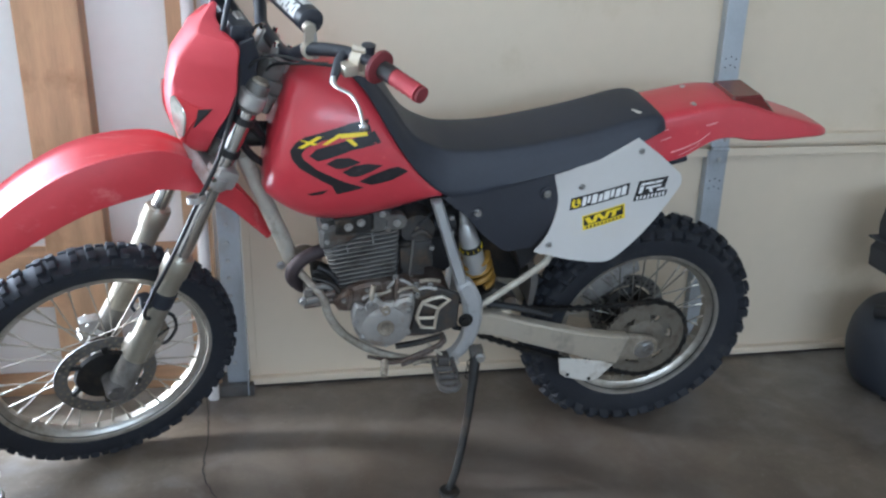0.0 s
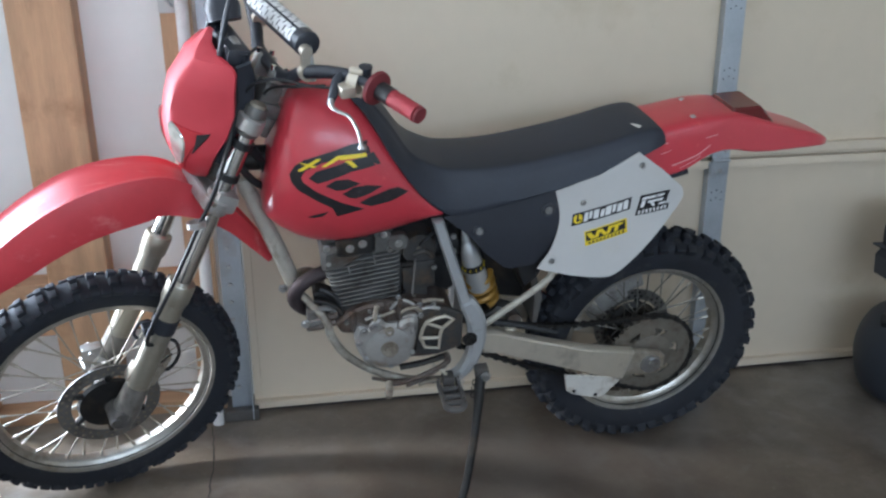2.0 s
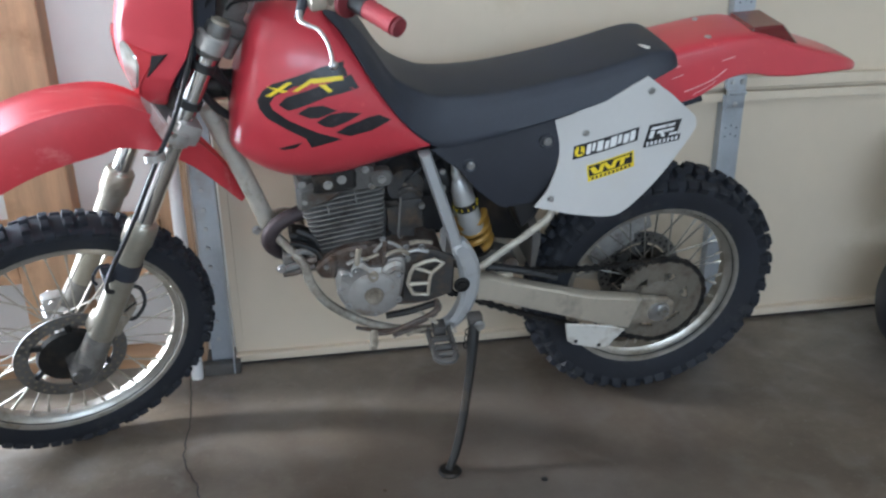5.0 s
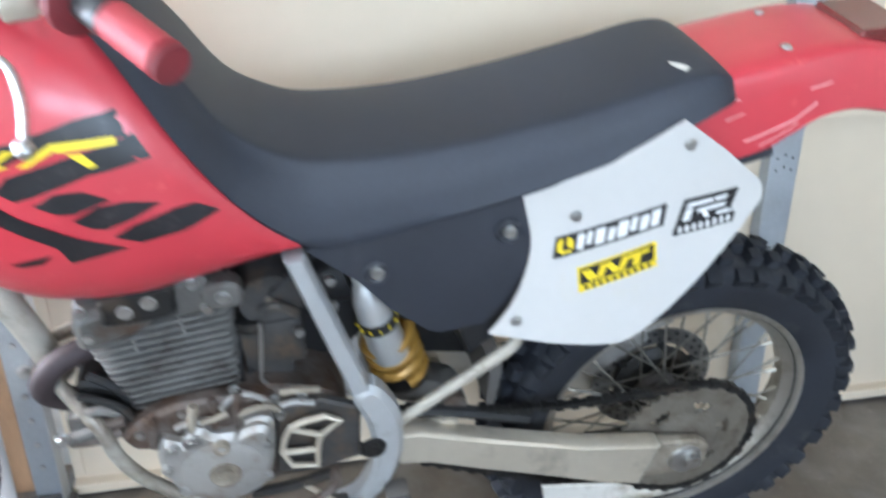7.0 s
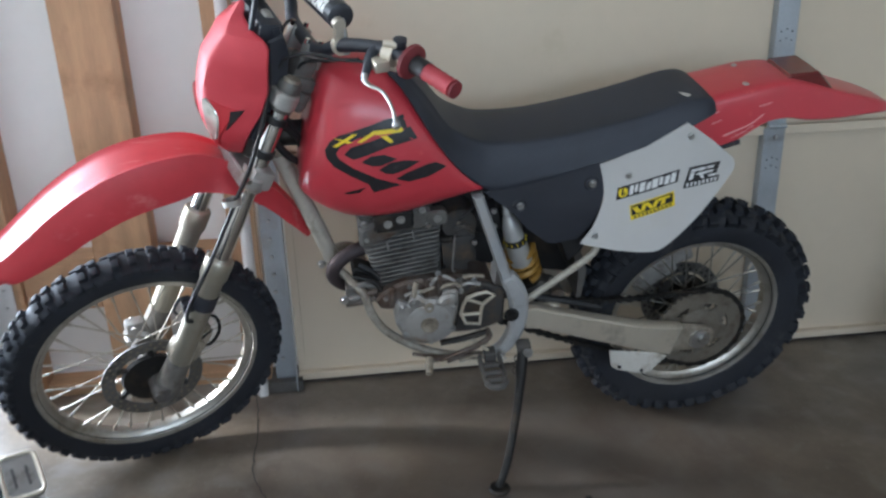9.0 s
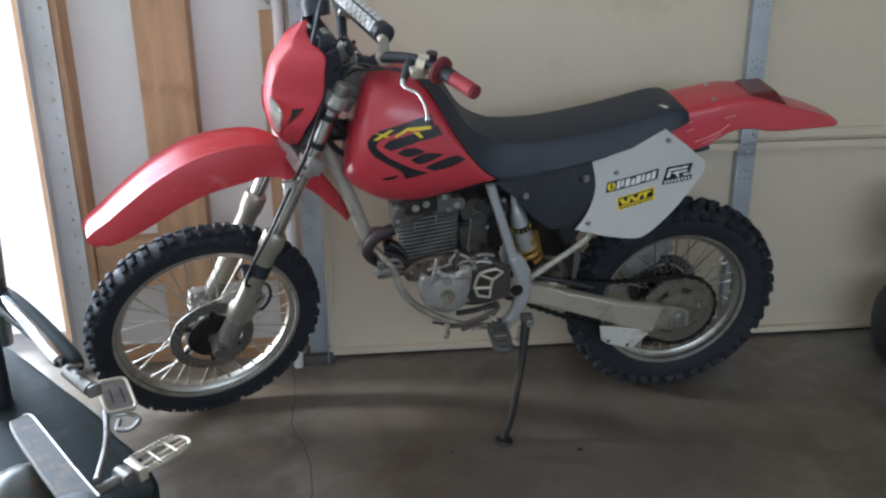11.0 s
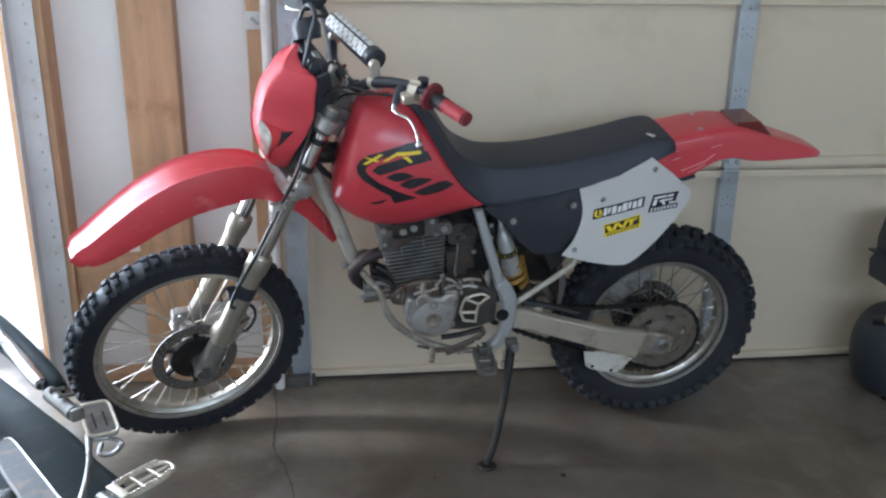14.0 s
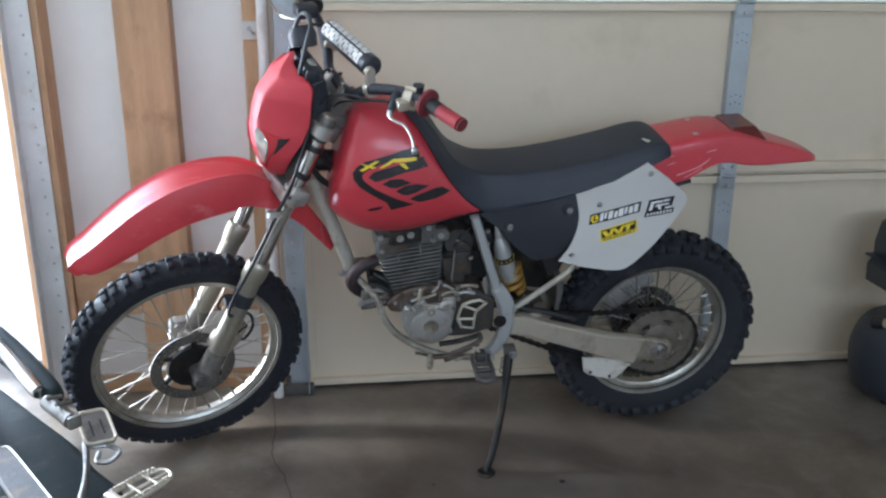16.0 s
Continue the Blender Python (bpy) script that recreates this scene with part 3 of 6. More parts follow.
def wheel(root, center, radius, width, rim_r, disc_side, m, name, knob_len, knob_rows, disc_r, tread, spokes=36):
    m = m or Matrix()
    c = Matrix.Translation(center)
    # carcass, open towards the rim
    hw = width / 2
    tread_r = radius - tread
    wall = tread_r - rim_r
    prof = [(rim_r - 0.004, -hw * 0.50), (rim_r + wall * 0.14, -hw * 0.66), (rim_r + wall * 0.46, -hw * 0.80), (rim_r + wall * 0.76, -hw * 0.80), (rim_r + wall * 0.93, -hw * 0.58), (tread_r, 0)]
    prof = spline(prof, 3)
    prof = [tuple(p) for p in prof] + [(p[0], -p[1]) for p in reversed(prof[:-1])]
    tyre = part(name + "_tyre", lathe(prof, 60, c, closed=True), rubber, root, "worn black knobbly off-road tyre", m=m)
    count = int(2 * math.pi * radius / knob_len)
    for off, tilt, kw, shift in knob_rows:
        # outer face of the knob row follows the rounded tread
        top = radius - wall * 0.55 * (abs(off) / hw) ** 2.4
        side = abs(off) > 0.03
        tall = tread + (0.005 if side else 0.012)
        k = block((knob_len * (0.60 if side else 0.52), kw, tall), pose(0, off, top - tall / 2), 0.0025)
        bmesh.ops.rotate(k, verts=k.verts[:], cent=(0, off, top - tall / 2), matrix=Matrix.Rotation(radians(-tilt), 3, "X"))
        for v in k.verts:
            if v.co.z > top - tall / 2:
                v.co.x *= 0.86
        me = finish("knob", k, rubber)
        for i in range(count):
            ob = new("knob", me)
            ob.parent = tyre
            ob.matrix_local = m @ c @ Matrix.Rotation(2 * math.pi * (i + shift) / count, 4, "Y") @ Matrix.Rotation(0.02 * math.sin(i * 2.3), 4, "Y")
    # rim with lips
    rw = hw * 0.60
    rp = [(rim_r - 0.020, 0), (rim_r - 0.018, -rw * 0.38), (rim_r - 0.006, -rw * 0.60), (rim_r - 0.001, -rw), (rim_r + 0.008, -rw - 0.002), (rim_r + 0.009, -rw + 0.004), (rim_r + 0.001, -rw * 0.6), (rim_r - 0.010, 0)]
    inner = [(r, -h) for r, h in rp[1:4]]
    ring = list(reversed(rp[1:4])) + [rp[0]] + inner + [(rp[4][0], -rp[4][1]), (rp[5][0], -rp[5][1]), (rp[6][0], -rp[6][1]), rp[7], rp[6], rp[5], rp[4]]
    w = part(name + "_wheel", lathe(ring, 60, c, closed=True), rim_alu, root, "dusty aluminium spoked rim", m=m)
    hub = lathe([(0.0, -0.075), (0.016, -0.075), (0.018, -0.052), (0.032, -0.048), (0.034, -0.036), (0.022, -0.028), (0.021, 0.028), (0.034, 0.036), (0.032, 0.048), (0.018, 0.052), (0.016, 0.075), (0, 0.075)], 24, c)
    part("hub", hub, dark_dust, w, m=m)
    nip = bmesh.new()
    for i in range(spokes):
        a = 2 * math.pi * i / spokes
        side = 1 if i % 2 else -1
        lead = (1 if (i // 2) % 2 else -1) * radians(48)
        p0 = center + V((0.033 * math.cos(a + lead), side * 0.041, 0.033 * math.sin(a + lead)))
        p1 = center + V(((rim_r - 0.02) * math.cos(a), side * 0.004, (rim_r - 0.02) * math.sin(a)))
        part("spoke", tube([p0, p1], 0.0019, 6), spoke_steel if disc_side < 0 else spoke_dark, w, m=m)
        d = (p1 - p0).normalized()
        tube([p1 - d * 0.018, p1 + d * 0.004], 0.0036, 6, bm=nip)
    tagged(part("nipple_ring", nip, spoke_steel, w, m=m), kind="stuff")
    dy = disc_side * 0.062
    dp = [(disc_r - 0.032, dy - 0.0017), (disc_r, dy - 0.0017), (disc_r, dy + 0.0017), (disc_r - 0.032, dy + 0.0017)]
    part("brake_disc", lathe(dp, 48, c, closed=True), disc_dark, w, m=m)
    hb = bmesh.new()
    for i in range(30):
        for k in range(2):
            a = 2 * math.pi * (i + 0.5 * k) / 30
            r = disc_r - 0.009 - 0.013 * k
            for s in (-1, 1):
                lathe([(0.0, s * 0.0002), (0.0042, s * 0.0002), (0.0042, 0)], 6, Matrix.Translation(center + V((r * math.cos(a), dy + s * 0.0018, r * math.sin(a)))), hb)
    # dots, not holes: front painted pale as light seen through, rear black
    tagged(part("hole_dots", hb, dusty_metal if disc_side < 0 else cable_black, w, m=m), kind="stuff")
    car = bmesh.new()
    for i in range(6):
        a = 2 * math.pi * i / 6 + 0.2
        ca, sa = math.cos(a), math.sin(a)
        tube([center + V((0.03 * ca, dy * 0.8, 0.03 * sa)), center + V(((disc_r - 0.028) * math.cos(a + 0.25), dy, (disc_r - 0.028) * math.sin(a + 0.25)))], 0.008, 6, bm=car)
    lathe([(0.0, dy * 0.7), (0.060, dy * 0.7), (0.074, dy * 0.9), (0.070, dy * 1.06), (0.03, dy * 1.18), (0.0, dy * 1.2)], 28, c, car)
    tagged(part("disc_carrier", car, dark_metal, w, m=m), kind="stuff")
    return w


wheel(bike, FRONT_AXLE, FRONT_R, 0.088, 0.262, -1, STEERED, "front", 0.040,
      [(-0.032, -30, 0.016, 0.0), (-0.013, -14, 0.020, 0.5), (0.013, 14, 0.020, 0.5), (0.032, 30, 0.016, 0.0)], 0.120, 0.013)
wheel(bike, REAR_AXLE, REAR_R, 0.122, 0.225, 1, None, "rear", 0.048,
      [(-0.046, -30, 0.022, 0.0), (-0.022, -12, 0.024, 0.5), (0.0, 0, 0.022, 0.0), (0.022, 12, 0.024, 0.5), (0.046, 30, 0.022, 0.0)], 0.110, 0.017)


FORK = V((math.sin(radians(25.6)), 0, math.cos(radians(25.6))))


# --- fork, clamps, bars: built straight ahead, then turned with the steering ---
def along(t, y=0.0, ahead=0.0):
    """A point on the fork line: t metres up from the axle."""
    return FRONT_AXLE + V((ahead + 0.016, y, -0.005)) + FORK * t


for s in (-1, 1):
    y = 0.098 * s
    lower = part("fork_slider", tube([along(-0.035, y, 0.012), along(0.0, y, 0.012), along(0.06, y, 0.014), along(0.30, y, 0.014), along(0.335, y, 0.014)], [0.026, 0.031, 0.028, 0.0275, 0.0275], 18, 2, smooth=False), champagne, bike, "champagne coloured fork slider, scuffed", m=STEERED)
    part("dust_seal", tube([along(0.333, y, 0.014), along(0.340, y, 0.014), along(0.385, y, 0.014), along(0.390, y, 0.014)], [0.030, 0.0325, 0.0325, 0.029], 18, 2, smooth=False), champagne, lower, m=STEERED)
    part("fork_tube", tube([along(0.38, y, 0.014), along(0.80, y, 0.014)], 0.0205, 18), chrome, bike, "chrome fork tube", m=STEERED)
    part("fork_cap", tube([along(0.84, y, 0.014), along(0.848, y, 0.014)], [0.019, 0.017], 16), dusty_metal, bike, m=STEERED)
    part("fork_clamp_ring", tube([along(0.585, y, 0.014), along(0.635, y, 0.014)], 0.0275, 16), cover_silver, bike, m=STEERED)
    part("fork_clamp_ring", tube([along(0.775, y, 0.014), along(0.78, y, 0.014), along(0.835, y, 0.014), along(0.842, y, 0.014)], [0.0225, 0.0245, 0.0245, 0.022], 16, smooth=False), engine_grey, bike, m=STEERED)
    part("clamp_screw", tube([along(0.60, y - 0.018, 0.045), along(0.60, y + 0.018, 0.045)], 0.007, 8), steel, bike, m=STEERED)
    for t in (0.665, 0.745):
        part("rubber_band", tube([along(t, y, 0.014), along(t + 0.016, y, 0.014)], 0.0245, 14), cable_black, bike, m=STEERED)
    # axle lug
    lug = bmesh.new()
    lathe([(0.0, -0.032), (0.022, -0.032), (0.026, -0.026), (0.026, 0.026), (0.022, 0.032), (0.0, 0.032)], 16, Matrix.Translation(along(0.0, y, -0.004)), lug)
    part("axle_lug", lug, dark_dust if s < 0 else cover_silver, bike, m=STEERED)
    part("slider_foot", tube([along(-0.04, y, 0.012), along(0.0, y, 0.011), along(0.05, y, 0.013), along(0.085, y, 0.014)], [0.0265, 0.0325, 0.030, 0.0285], 18, 3), foot_grey, lower, "mud-caked fork foot", m=STEERED)
for s in (-1, 1):
    ck_ = block((0.052, 0.060, 0.046), Matrix.Translation(along(0.612, 0.100 * s, 0.024)) @ Matrix.Rotation(radians(29), 4, "Y"), 0.012)
    cl_ = part("yoke_clamp", ck_, cover_silver, bike, "silver clamp of the lower yoke", m=STEERED)
    for t in (0.600, 0.625):
        part("clamp_bolt", tube([along(t, 0.100 * s - 0.012, -0.010), along(t, 0.100 * s - 0.034, -0.010)], 0.006, 8), chrome, cl_, m=STEERED)
# brake hose guard and clamp on the slider that carries the disc
gd = bmesh.new()
tube([along(0.252, -0.098, 0.014), along(0.29, -0.098, 0.014)], 0.0305, 16, bm=gd)
block((0.024, 0.034, 0.030), Matrix.Translation(along(0.275, -0.105, -0.028)), 0.007, gd)
tube([along(0.29, -0.105, -0.02), along(0.30, -0.105, -0.05), along(0.27, -0.105, -0.056), along(0.25, -0.105, -0.042)], 0.0035, 7, 4, bm=gd)
part("hose_clamp", gd, black_plastic, bike, m=STEERED)
# caliper behind the slider
cal = bmesh.new()
block((0.062, 0.05, 0.10), Matrix.Translation(FRONT_AXLE + V((0.105, -0.075, 0.10))) @ pose(0, 0, 0, 0, 35, 0), 0.014, cal)
block((0.04, 0.035, 0.05), Matrix.Translation(FRONT_AXLE + V((0.07, -0.085, 0.10))) @ pose(0, 0, 0, 0, 35, 0), 0.008, cal)
lathe([(0.0, -0.02), (0.017, -0.018), (0.019, 0.01), (0.0, 0.01)], 16, Matrix.Translation(FRONT_AXLE + V((0.112, -0.10, 0.112))), cal)
part("front_caliper", cal, dusty_metal, bike, m=STEERED)
# axle and spindle
part("front_axle", tube([FRONT_AXLE + V((0, -0.135, 0)), FRONT_AXLE + V((0, 0.135, 0))], 0.011, 14), engine_grey, bike, m=STEERED)
# speedometer drive clamp on the far slider
sd = bmesh.new()
block((0.05, 0.03, 0.07), Matrix.Translation(along(0.02, 0.10, -0.03)), 0.008, sd)
for t in (0.0, 0.045):
    lathe([(0.0, -0.024), (0.008, -0.024), (0.009, 0.02), (0.0, 0.02)], 8, Matrix.Translation(along(t, 0.10, -0.045)), sd)
part("axle_holder", sd, cover_silver, bike, m=STEERED)

# triple clamps
for t, h in ((0.61, 0.034), (0.81, 0.034)):
    lc = bmesh.new()
    mm = Matrix.Translation(along(t)) @ Matrix.Rotation(RAKE, 4, "Y")
    out = spline([(0.055, -0.035), (0.055, 0.035), (0.03, 0.125), (-0.012, 0.125), (-0.025, 0.05), (-0.025, -0.05), (-0.012, -0.125), (0.03, -0.125)], 4, closed=True)
    slab(out, -h / 2, h / 2, 0.004, lc, mm @ pose(0, 0, 0, 90, 0, 0))
    part("fork_yoke", lc, cover_silver, bike, m=STEERED)
cst = bmesh.new()
block((0.055, 0.17, 0.060), Matrix.Translation(along(0.80, 0.0, 0.055)) @ Matrix.Rotation(RAKE, 4, "Y"), 0.014, cst)
block((0.045, 0.05, 0.05), Matrix.Translation(along(0.845, -0.05, 0.050)) @ Matrix.Rotation(RAKE, 4, "Y"), 0.010, cst)
tube([along(0.76, -0.085, 0.055), along(0.80, -0.085, 0.060)], 0.016, 10, bm=cst)
part("yoke_casting", cst, engine_grey, bike, "dusty cast upper yoke", m=STEERED)
part("steering_stem", tube([along(0.56, 0, 0.045), along(0.85, 0, 0.045)], 0.024, 16), steel, bike, m=STEERED)

# handlebar
BAR = [(-0.228, -0.380, 1.190), (-0.262, -0.280, 1.199), (-0.299, -0.213, 1.201), (-0.349, -0.140, 1.179), (-0.370, -0.092, 1.146), (-0.374, -0.03, 1.131), (-0.374, 0.03, 1.131), (-0.372, 0.09, 1.134), (-0.360, 0.135, 1.160), (-0.350, 0.215, 1.200), (-0.352, 0.285, 1.225), (-0.358, 0.385, 1.240)]
bar = part("handlebar", tube(BAR, [0.0112, 0.0112, 0.0128, 0.0142, 0.0142, 0.0142, 0.0142, 0.0142, 0.0142, 0.0128, 0.0112, 0.0112], 14, 5), black_plastic, bike, "black handlebar", m=STEERED)
PADM = Matrix.Translation((0.002, 0, 0.006)) @ Matrix.Translation((-0.35, 0, 1.222)) @ Matrix.Rotation(radians(4), 4, "Z") @ Matrix.Rotation(radians(-1.0), 4, "X") @ Matrix.Translation((0.35, 0, -1.222))
cb = bmesh.new()
tube([(-0.350, -0.145, 1.152), (-0.350, -0.13, 1.205), (-0.350, -0.10, 1.222), (-0.350, 0.10, 1.222), (-0.350, 0.13, 1.205), (-0.350, 0.145, 1.152)], 0.007, 10, 3, bm=cb)
part("cross_brace", cb, steel, bar, m=STEERED @ PADM)
for s in (-1, 1):
    br = block((0.020, 0.011, 0.052), Matrix.Translation((-0.350, 0.138 * s, 1.206)), 0.004)
    tube([(-0.350, 0.130 * s, 1.176), (-0.348, 0.147 * s, 1.178)], 0.0175, 14, bm=br)
    tube([(-0.350, 0.130 * s, 1.224), (-0.350, 0.147 * s, 1.224)], 0.0125, 12, bm=br)
    part("brace_bracket", br, alu, bar, m=STEERED)
    riser = block((0.045, 0.032, 0.05), Matrix.Translation((-0.378, 0.045 * s, 1.115)) @ pose(0, 0, 0, 0, 27, 0), 0.007)
    rz = part("bar_clamp", riser, cover_silver, bike, m=STEERED)
    for dx in (-0.014, 0.014):
        part("clamp_bolt", tube([(-0.372 + dx, 0.045 * s, 1.138 - dx * 0.4), (-0.369 + dx, 0.045 * s, 1.149 - dx * 0.4)], 0.0055, 8), chrome, rz, m=STEERED)
# pad
pad = part("bar_pad", tube([(-0.350, -0.128, 1.222), (-0.350, -0.124, 1.222), (-0.350, 0.124, 1.222), (-0.350, 0.128, 1.222)], [0.020, 0.027, 0.027, 0.020], 16, 1, smooth=False), black_plastic, bar, "black and white foam bar pad", m=STEERED @ PADM)
for a0, a1 in ((50, 104), (116, 178)):
    wp = bmesh.new()
    rows = []
    for k in range(7):
        a = radians(a0 + (a1 - a0) * k / 6)
        rows.append([(-0.350 + 0.0276 * math.cos(a), y, 1.222 + 0.0276 * math.sin(a)) for y in np.linspace(-0.100, 0.118, 8)])
    quads(wp, rows)
    part("pad_print", wp, decal_white, pad, "white print on the bar pad", m=STEERED @ PADM)
    lw = bmesh.new()
    for i in range(11):
        y0 = -0.092 + i * 0.0186
        for k, (dy, w) in enumerate(((0.0, 0.0035), (0.0075, 0.0045))):
            lo, hi = ((a0 + 17, a1 - 17), (a0 - 1, a0 + 16), (a1 - 20, a1 + 1))[(i * 2 + k) % 3]
            quads(lw, [[(-0.350 + 0.0283 * math.cos(radians(a)), y0 + dy + q * w + (0.003 if a == hi else 0), 1.222 + 0.0283 * math.sin(radians(a))) for q in (0, 1)] for a in (lo, (lo + hi) / 2, hi)])
    part("pad_lettering", lw, decal_black, pad, "black bars of illegible print", m=STEERED @ PADM)


def grips(s):
    end, inner = (V((-0.224, -0.389, 1.190)), V((-0.262, -0.280, 1.199))) if s < 0 else (V((-0.3585, 0.394, 1.241)), V((-0.352, 0.285, 1.225)))
    d = (end - inner).normalized()
    g = bmesh.new()
    rad, pos = [], []
    for i in range(14):
        t = i / 13
        pos.append(inner + d * (0.012 + 0.100 * t))
        rad.append(0.0165 + (0.0014 if i % 2 else 0))
    tube(pos, rad, 16, bm=g, smooth=False)
    grip = part("grip", g, red_grip if s < 0 else cable_black, bar, "worn red rubber grip" if s < 0 else "grimy black throttle grip", m=STEERED)
    part("grip_flange", tube([inner - d * 0.004, inner, inner + d * 0.008, inner + d * 0.014], [0.028, 0.035, 0.034, 0.020], 20, smooth=False), grip_dark if s < 0 else cable_black, grip, m=STEERED)
    part("grip_end", tube([end + d * 0.001, end + d * 0.006], [0.0175, 0.0165], 16), grip_dark if s < 0 else cable_black, grip, m=STEERED)
    part("grip_band", tube([inner + d * 0.012, inner + d * 0.046], 0.0184, 16), cable_black, grip, m=STEERED)


grips(-1)
grips(1)
# clutch perch, lever and switch
PERCH = STEERED @ Matrix.Translation((-0.008, 0.002, 0.015))
pc = bmesh.new()
tube([(-0.281, -0.228, 1.177), (-0.268, -0.247, 1.178)], 0.0225, 16, bm=pc)
for dz in (-0.024, 0.024):
    tube([(-0.285, -0.230, 1.178 + dz), (-0.266, -0.250, 1.178 + dz)], 0.0075, 10, bm=pc)
block((0.03, 0.03, 0.024), Matrix.Translation((-0.300, -0.246, 1.168)), 0.005, pc)
tube([(-0.262, -0.256, 1.178), (-0.252, -0.270, 1.178)], 0.0165, 14, bm=pc)
part("clutch_perch", pc, alu, bar, m=PERCH)
part("perch_cover", tube([(-0.296, -0.216, 1.186), (-0.312, -0.226, 1.176), (-0.326, -0.242, 1.160), (-0.338, -0.256, 1.146)], [0.010, 0.0105, 0.009, 0.0065], 10, 4), black_plastic, bar, m=PERCH)
lv = bmesh.new()
tube([(-0.334, -0.252, 1.158), (-0.338, -0.266, 1.150), (-0.334, -0.285, 1.149), (-0.322, -0.312, 1.149), (-0.321, -0.350, 1.140), (-0.328, -0.385, 1.128)], [0.0056, 0.0052, 0.0044, 0.0038, 0.0034, 0.0034], 10, 5, bm=lv, flat=0.75, flat_axis=(0, 0, 1))
bmesh.ops.create_uvsphere(lv, u_segments=12, v_segments=8, radius=0.0082, matrix=Matrix.Translation((-0.330, -0.392, 1.126)))
part("clutch_lever", lv, steel, bar, "polished clutch lever with ball end", m=PERCH)
rl = bmesh.new()
tube([(-0.385, 0.240, 1.210), (-0.420, 0.272, 1.205), (-0.435, 0.315, 1.205), (-0.435, 0.395, 1.210)], 0.005, 10, 5, bm=rl)
part("brake_lever", rl, chrome, bar, m=STEERED)
sw = bmesh.new()
lathe([(0.0, -0.014), (0.012, -0.012), (0.014, 0.008), (0.0, 0.010)], 14, Matrix.Translation((-0.258, -0.243, 1.203)) @ pose(0, 0, 0, 90, 0, 0), sw)
part("switch_button", sw, black_plastic, bar, m=PERCH)
mc = block((0.06, 0.045, 0.035), Matrix.Translation((-0.385, 0.235, 1.240)), 0.008)
part("brake_reservoir", mc, black_plastic, bar, m=STEERED)

# headlight mask: rows from top to chin, each swept round the front
MASK = [(1.236, -0.505, 0.004, 0.006), (1.214, -0.526, 0.020, 0.018), (1.200, -0.540, 0.050, 0.034), (1.190, -0.550, 0.106, 0.060), (1.178, -0.560, 0.113, 0.074), (1.14, -0.590, 0.119, 0.097), (1.09, -0.606, 0.121, 0.109), (1.04, -0.613, 0.118, 0.098), (1.00, -0.611, 0.110, 0.072), (0.965, -0.604, 0.092, 0.056), (0.935, -0.593, 0.068, 0.044), (0.915, -0.578, 0.046, 0.030)]


def crease_at(z):
    return float(np.interp(z, [0.92, 1.07, 1.18, 1.236], [0.30, 0.25, 0.27, 0.75]))


def mask_point(z, u):
    """A point on the mask's skin at height z, u from -1 (its left edge) to 1; a crease parts the nose from the cheek."""
    zs = [-r[0] for r in MASK]
    xf, w, d = (float(np.interp(-z, zs, [r[k] for r in MASK])) for k in (1, 2, 3))
    u0 = crease_at(z)
    a = abs(u)
    low = min(1, max(0, (1.08 - z) / 0.10))
    sharp = 0.04 * (a / u0) ** 2 if a < u0 else 0.04 + 0.96 * ((a - u0) / (1 - u0)) ** 1.06
    sweep = (1 - low) * sharp + low * a ** 2.6
    return (xf + d * sweep, w * u * (1 - 0.05 * u * u), z)


rings = []
for z in np.linspace(MASK[0][0], MASK[-1][0], 44):
    u0 = crease_at(z)
    us = list(np.linspace(-1, -u0, 14)) + list(np.linspace(-u0, u0, 9))[1:-1] + list(np.linspace(u0, 1, 14))
    row = [mask_point(z, u) for u in us]
    rings.append(row + [(p[0] + 0.005, p[1] * 0.96, p[2]) for p in reversed(row)])
mask = part("headlight_mask", loft(rings), mask_red, bike, "red plastic headlight mask", m=STEERED, smooth=30)


def on_mask(outline, lift, thick=0.004):
    """A plate on the mask's skin from an outline of (u, z)."""
    bm = panel(outline, lambda u, z: 0.0, thick, 0.022)
    for v in bm.verts:
        p = mask_point(v.co.z, max(-0.99, min(0.99, v.co.x)))
        v.co = V((p[0] - lift - (v.co.y if abs(v.co.y) > 1e-6 else 0), p[1], p[2]))
    return bm


for s in (-1, 1):
    # darker red plate on the skin; the recess's shade is in its colour
    part("lamp_recess_shade", on_mask([(0.30 * s, 1.060), (0.50 * s, 1.052), (0.76 * s, 1.046), (0.66 * s, 0.985), (0.56 * s, 0.945), (0.40 * s, 0.945)], 0.0008), lamp_red, mask, "darker red plate with the shade round the headlight painted in", m=STEERED)
    part("headlight", on_mask(spline([(0.30 * s, 1.060), (0.42 * s, 1.050), (0.56 * s, 1.028), (0.62 * s, 1.000), (0.60 * s, 0.972), (0.52 * s, 0.966), (0.42 * s, 0.990), (0.34 * s, 1.025)], 4, closed=True), 0.0045), lens_glass, mask, "clear headlight lens half", m=STEERED)
    part("mask_vent", on_mask([(0.70 * s, 1.044), (0.84 * s, 1.050), (0.79 * s, 1.022), (0.745 * s, 1.002), (0.74 * s, 1.022)], 0.0025), cable_black, mask, m=STEERED)
# black mount and number-plate frame behind the mask, wiring
hb = bmesh.new()
for s in (-1, 1):
    slab([(-0.478, 1.185), (-0.446, 1.195), (-0.436, 1.15), (-0.446, 1.08), (-0.470, 1.00), (-0.515, 0.955), (-0.535, 0.975), (-0.500, 1.05), (-0.484, 1.10)], 0.090 * s, 0.080 * s, 0.004, hb)
    tube([(-0.456, 0.075 * s, 1.205), (-0.450, 0.080 * s, 1.12), (-0.474, 0.080 * s, 1.0)], 0.008, 8, 4, bm=hb)
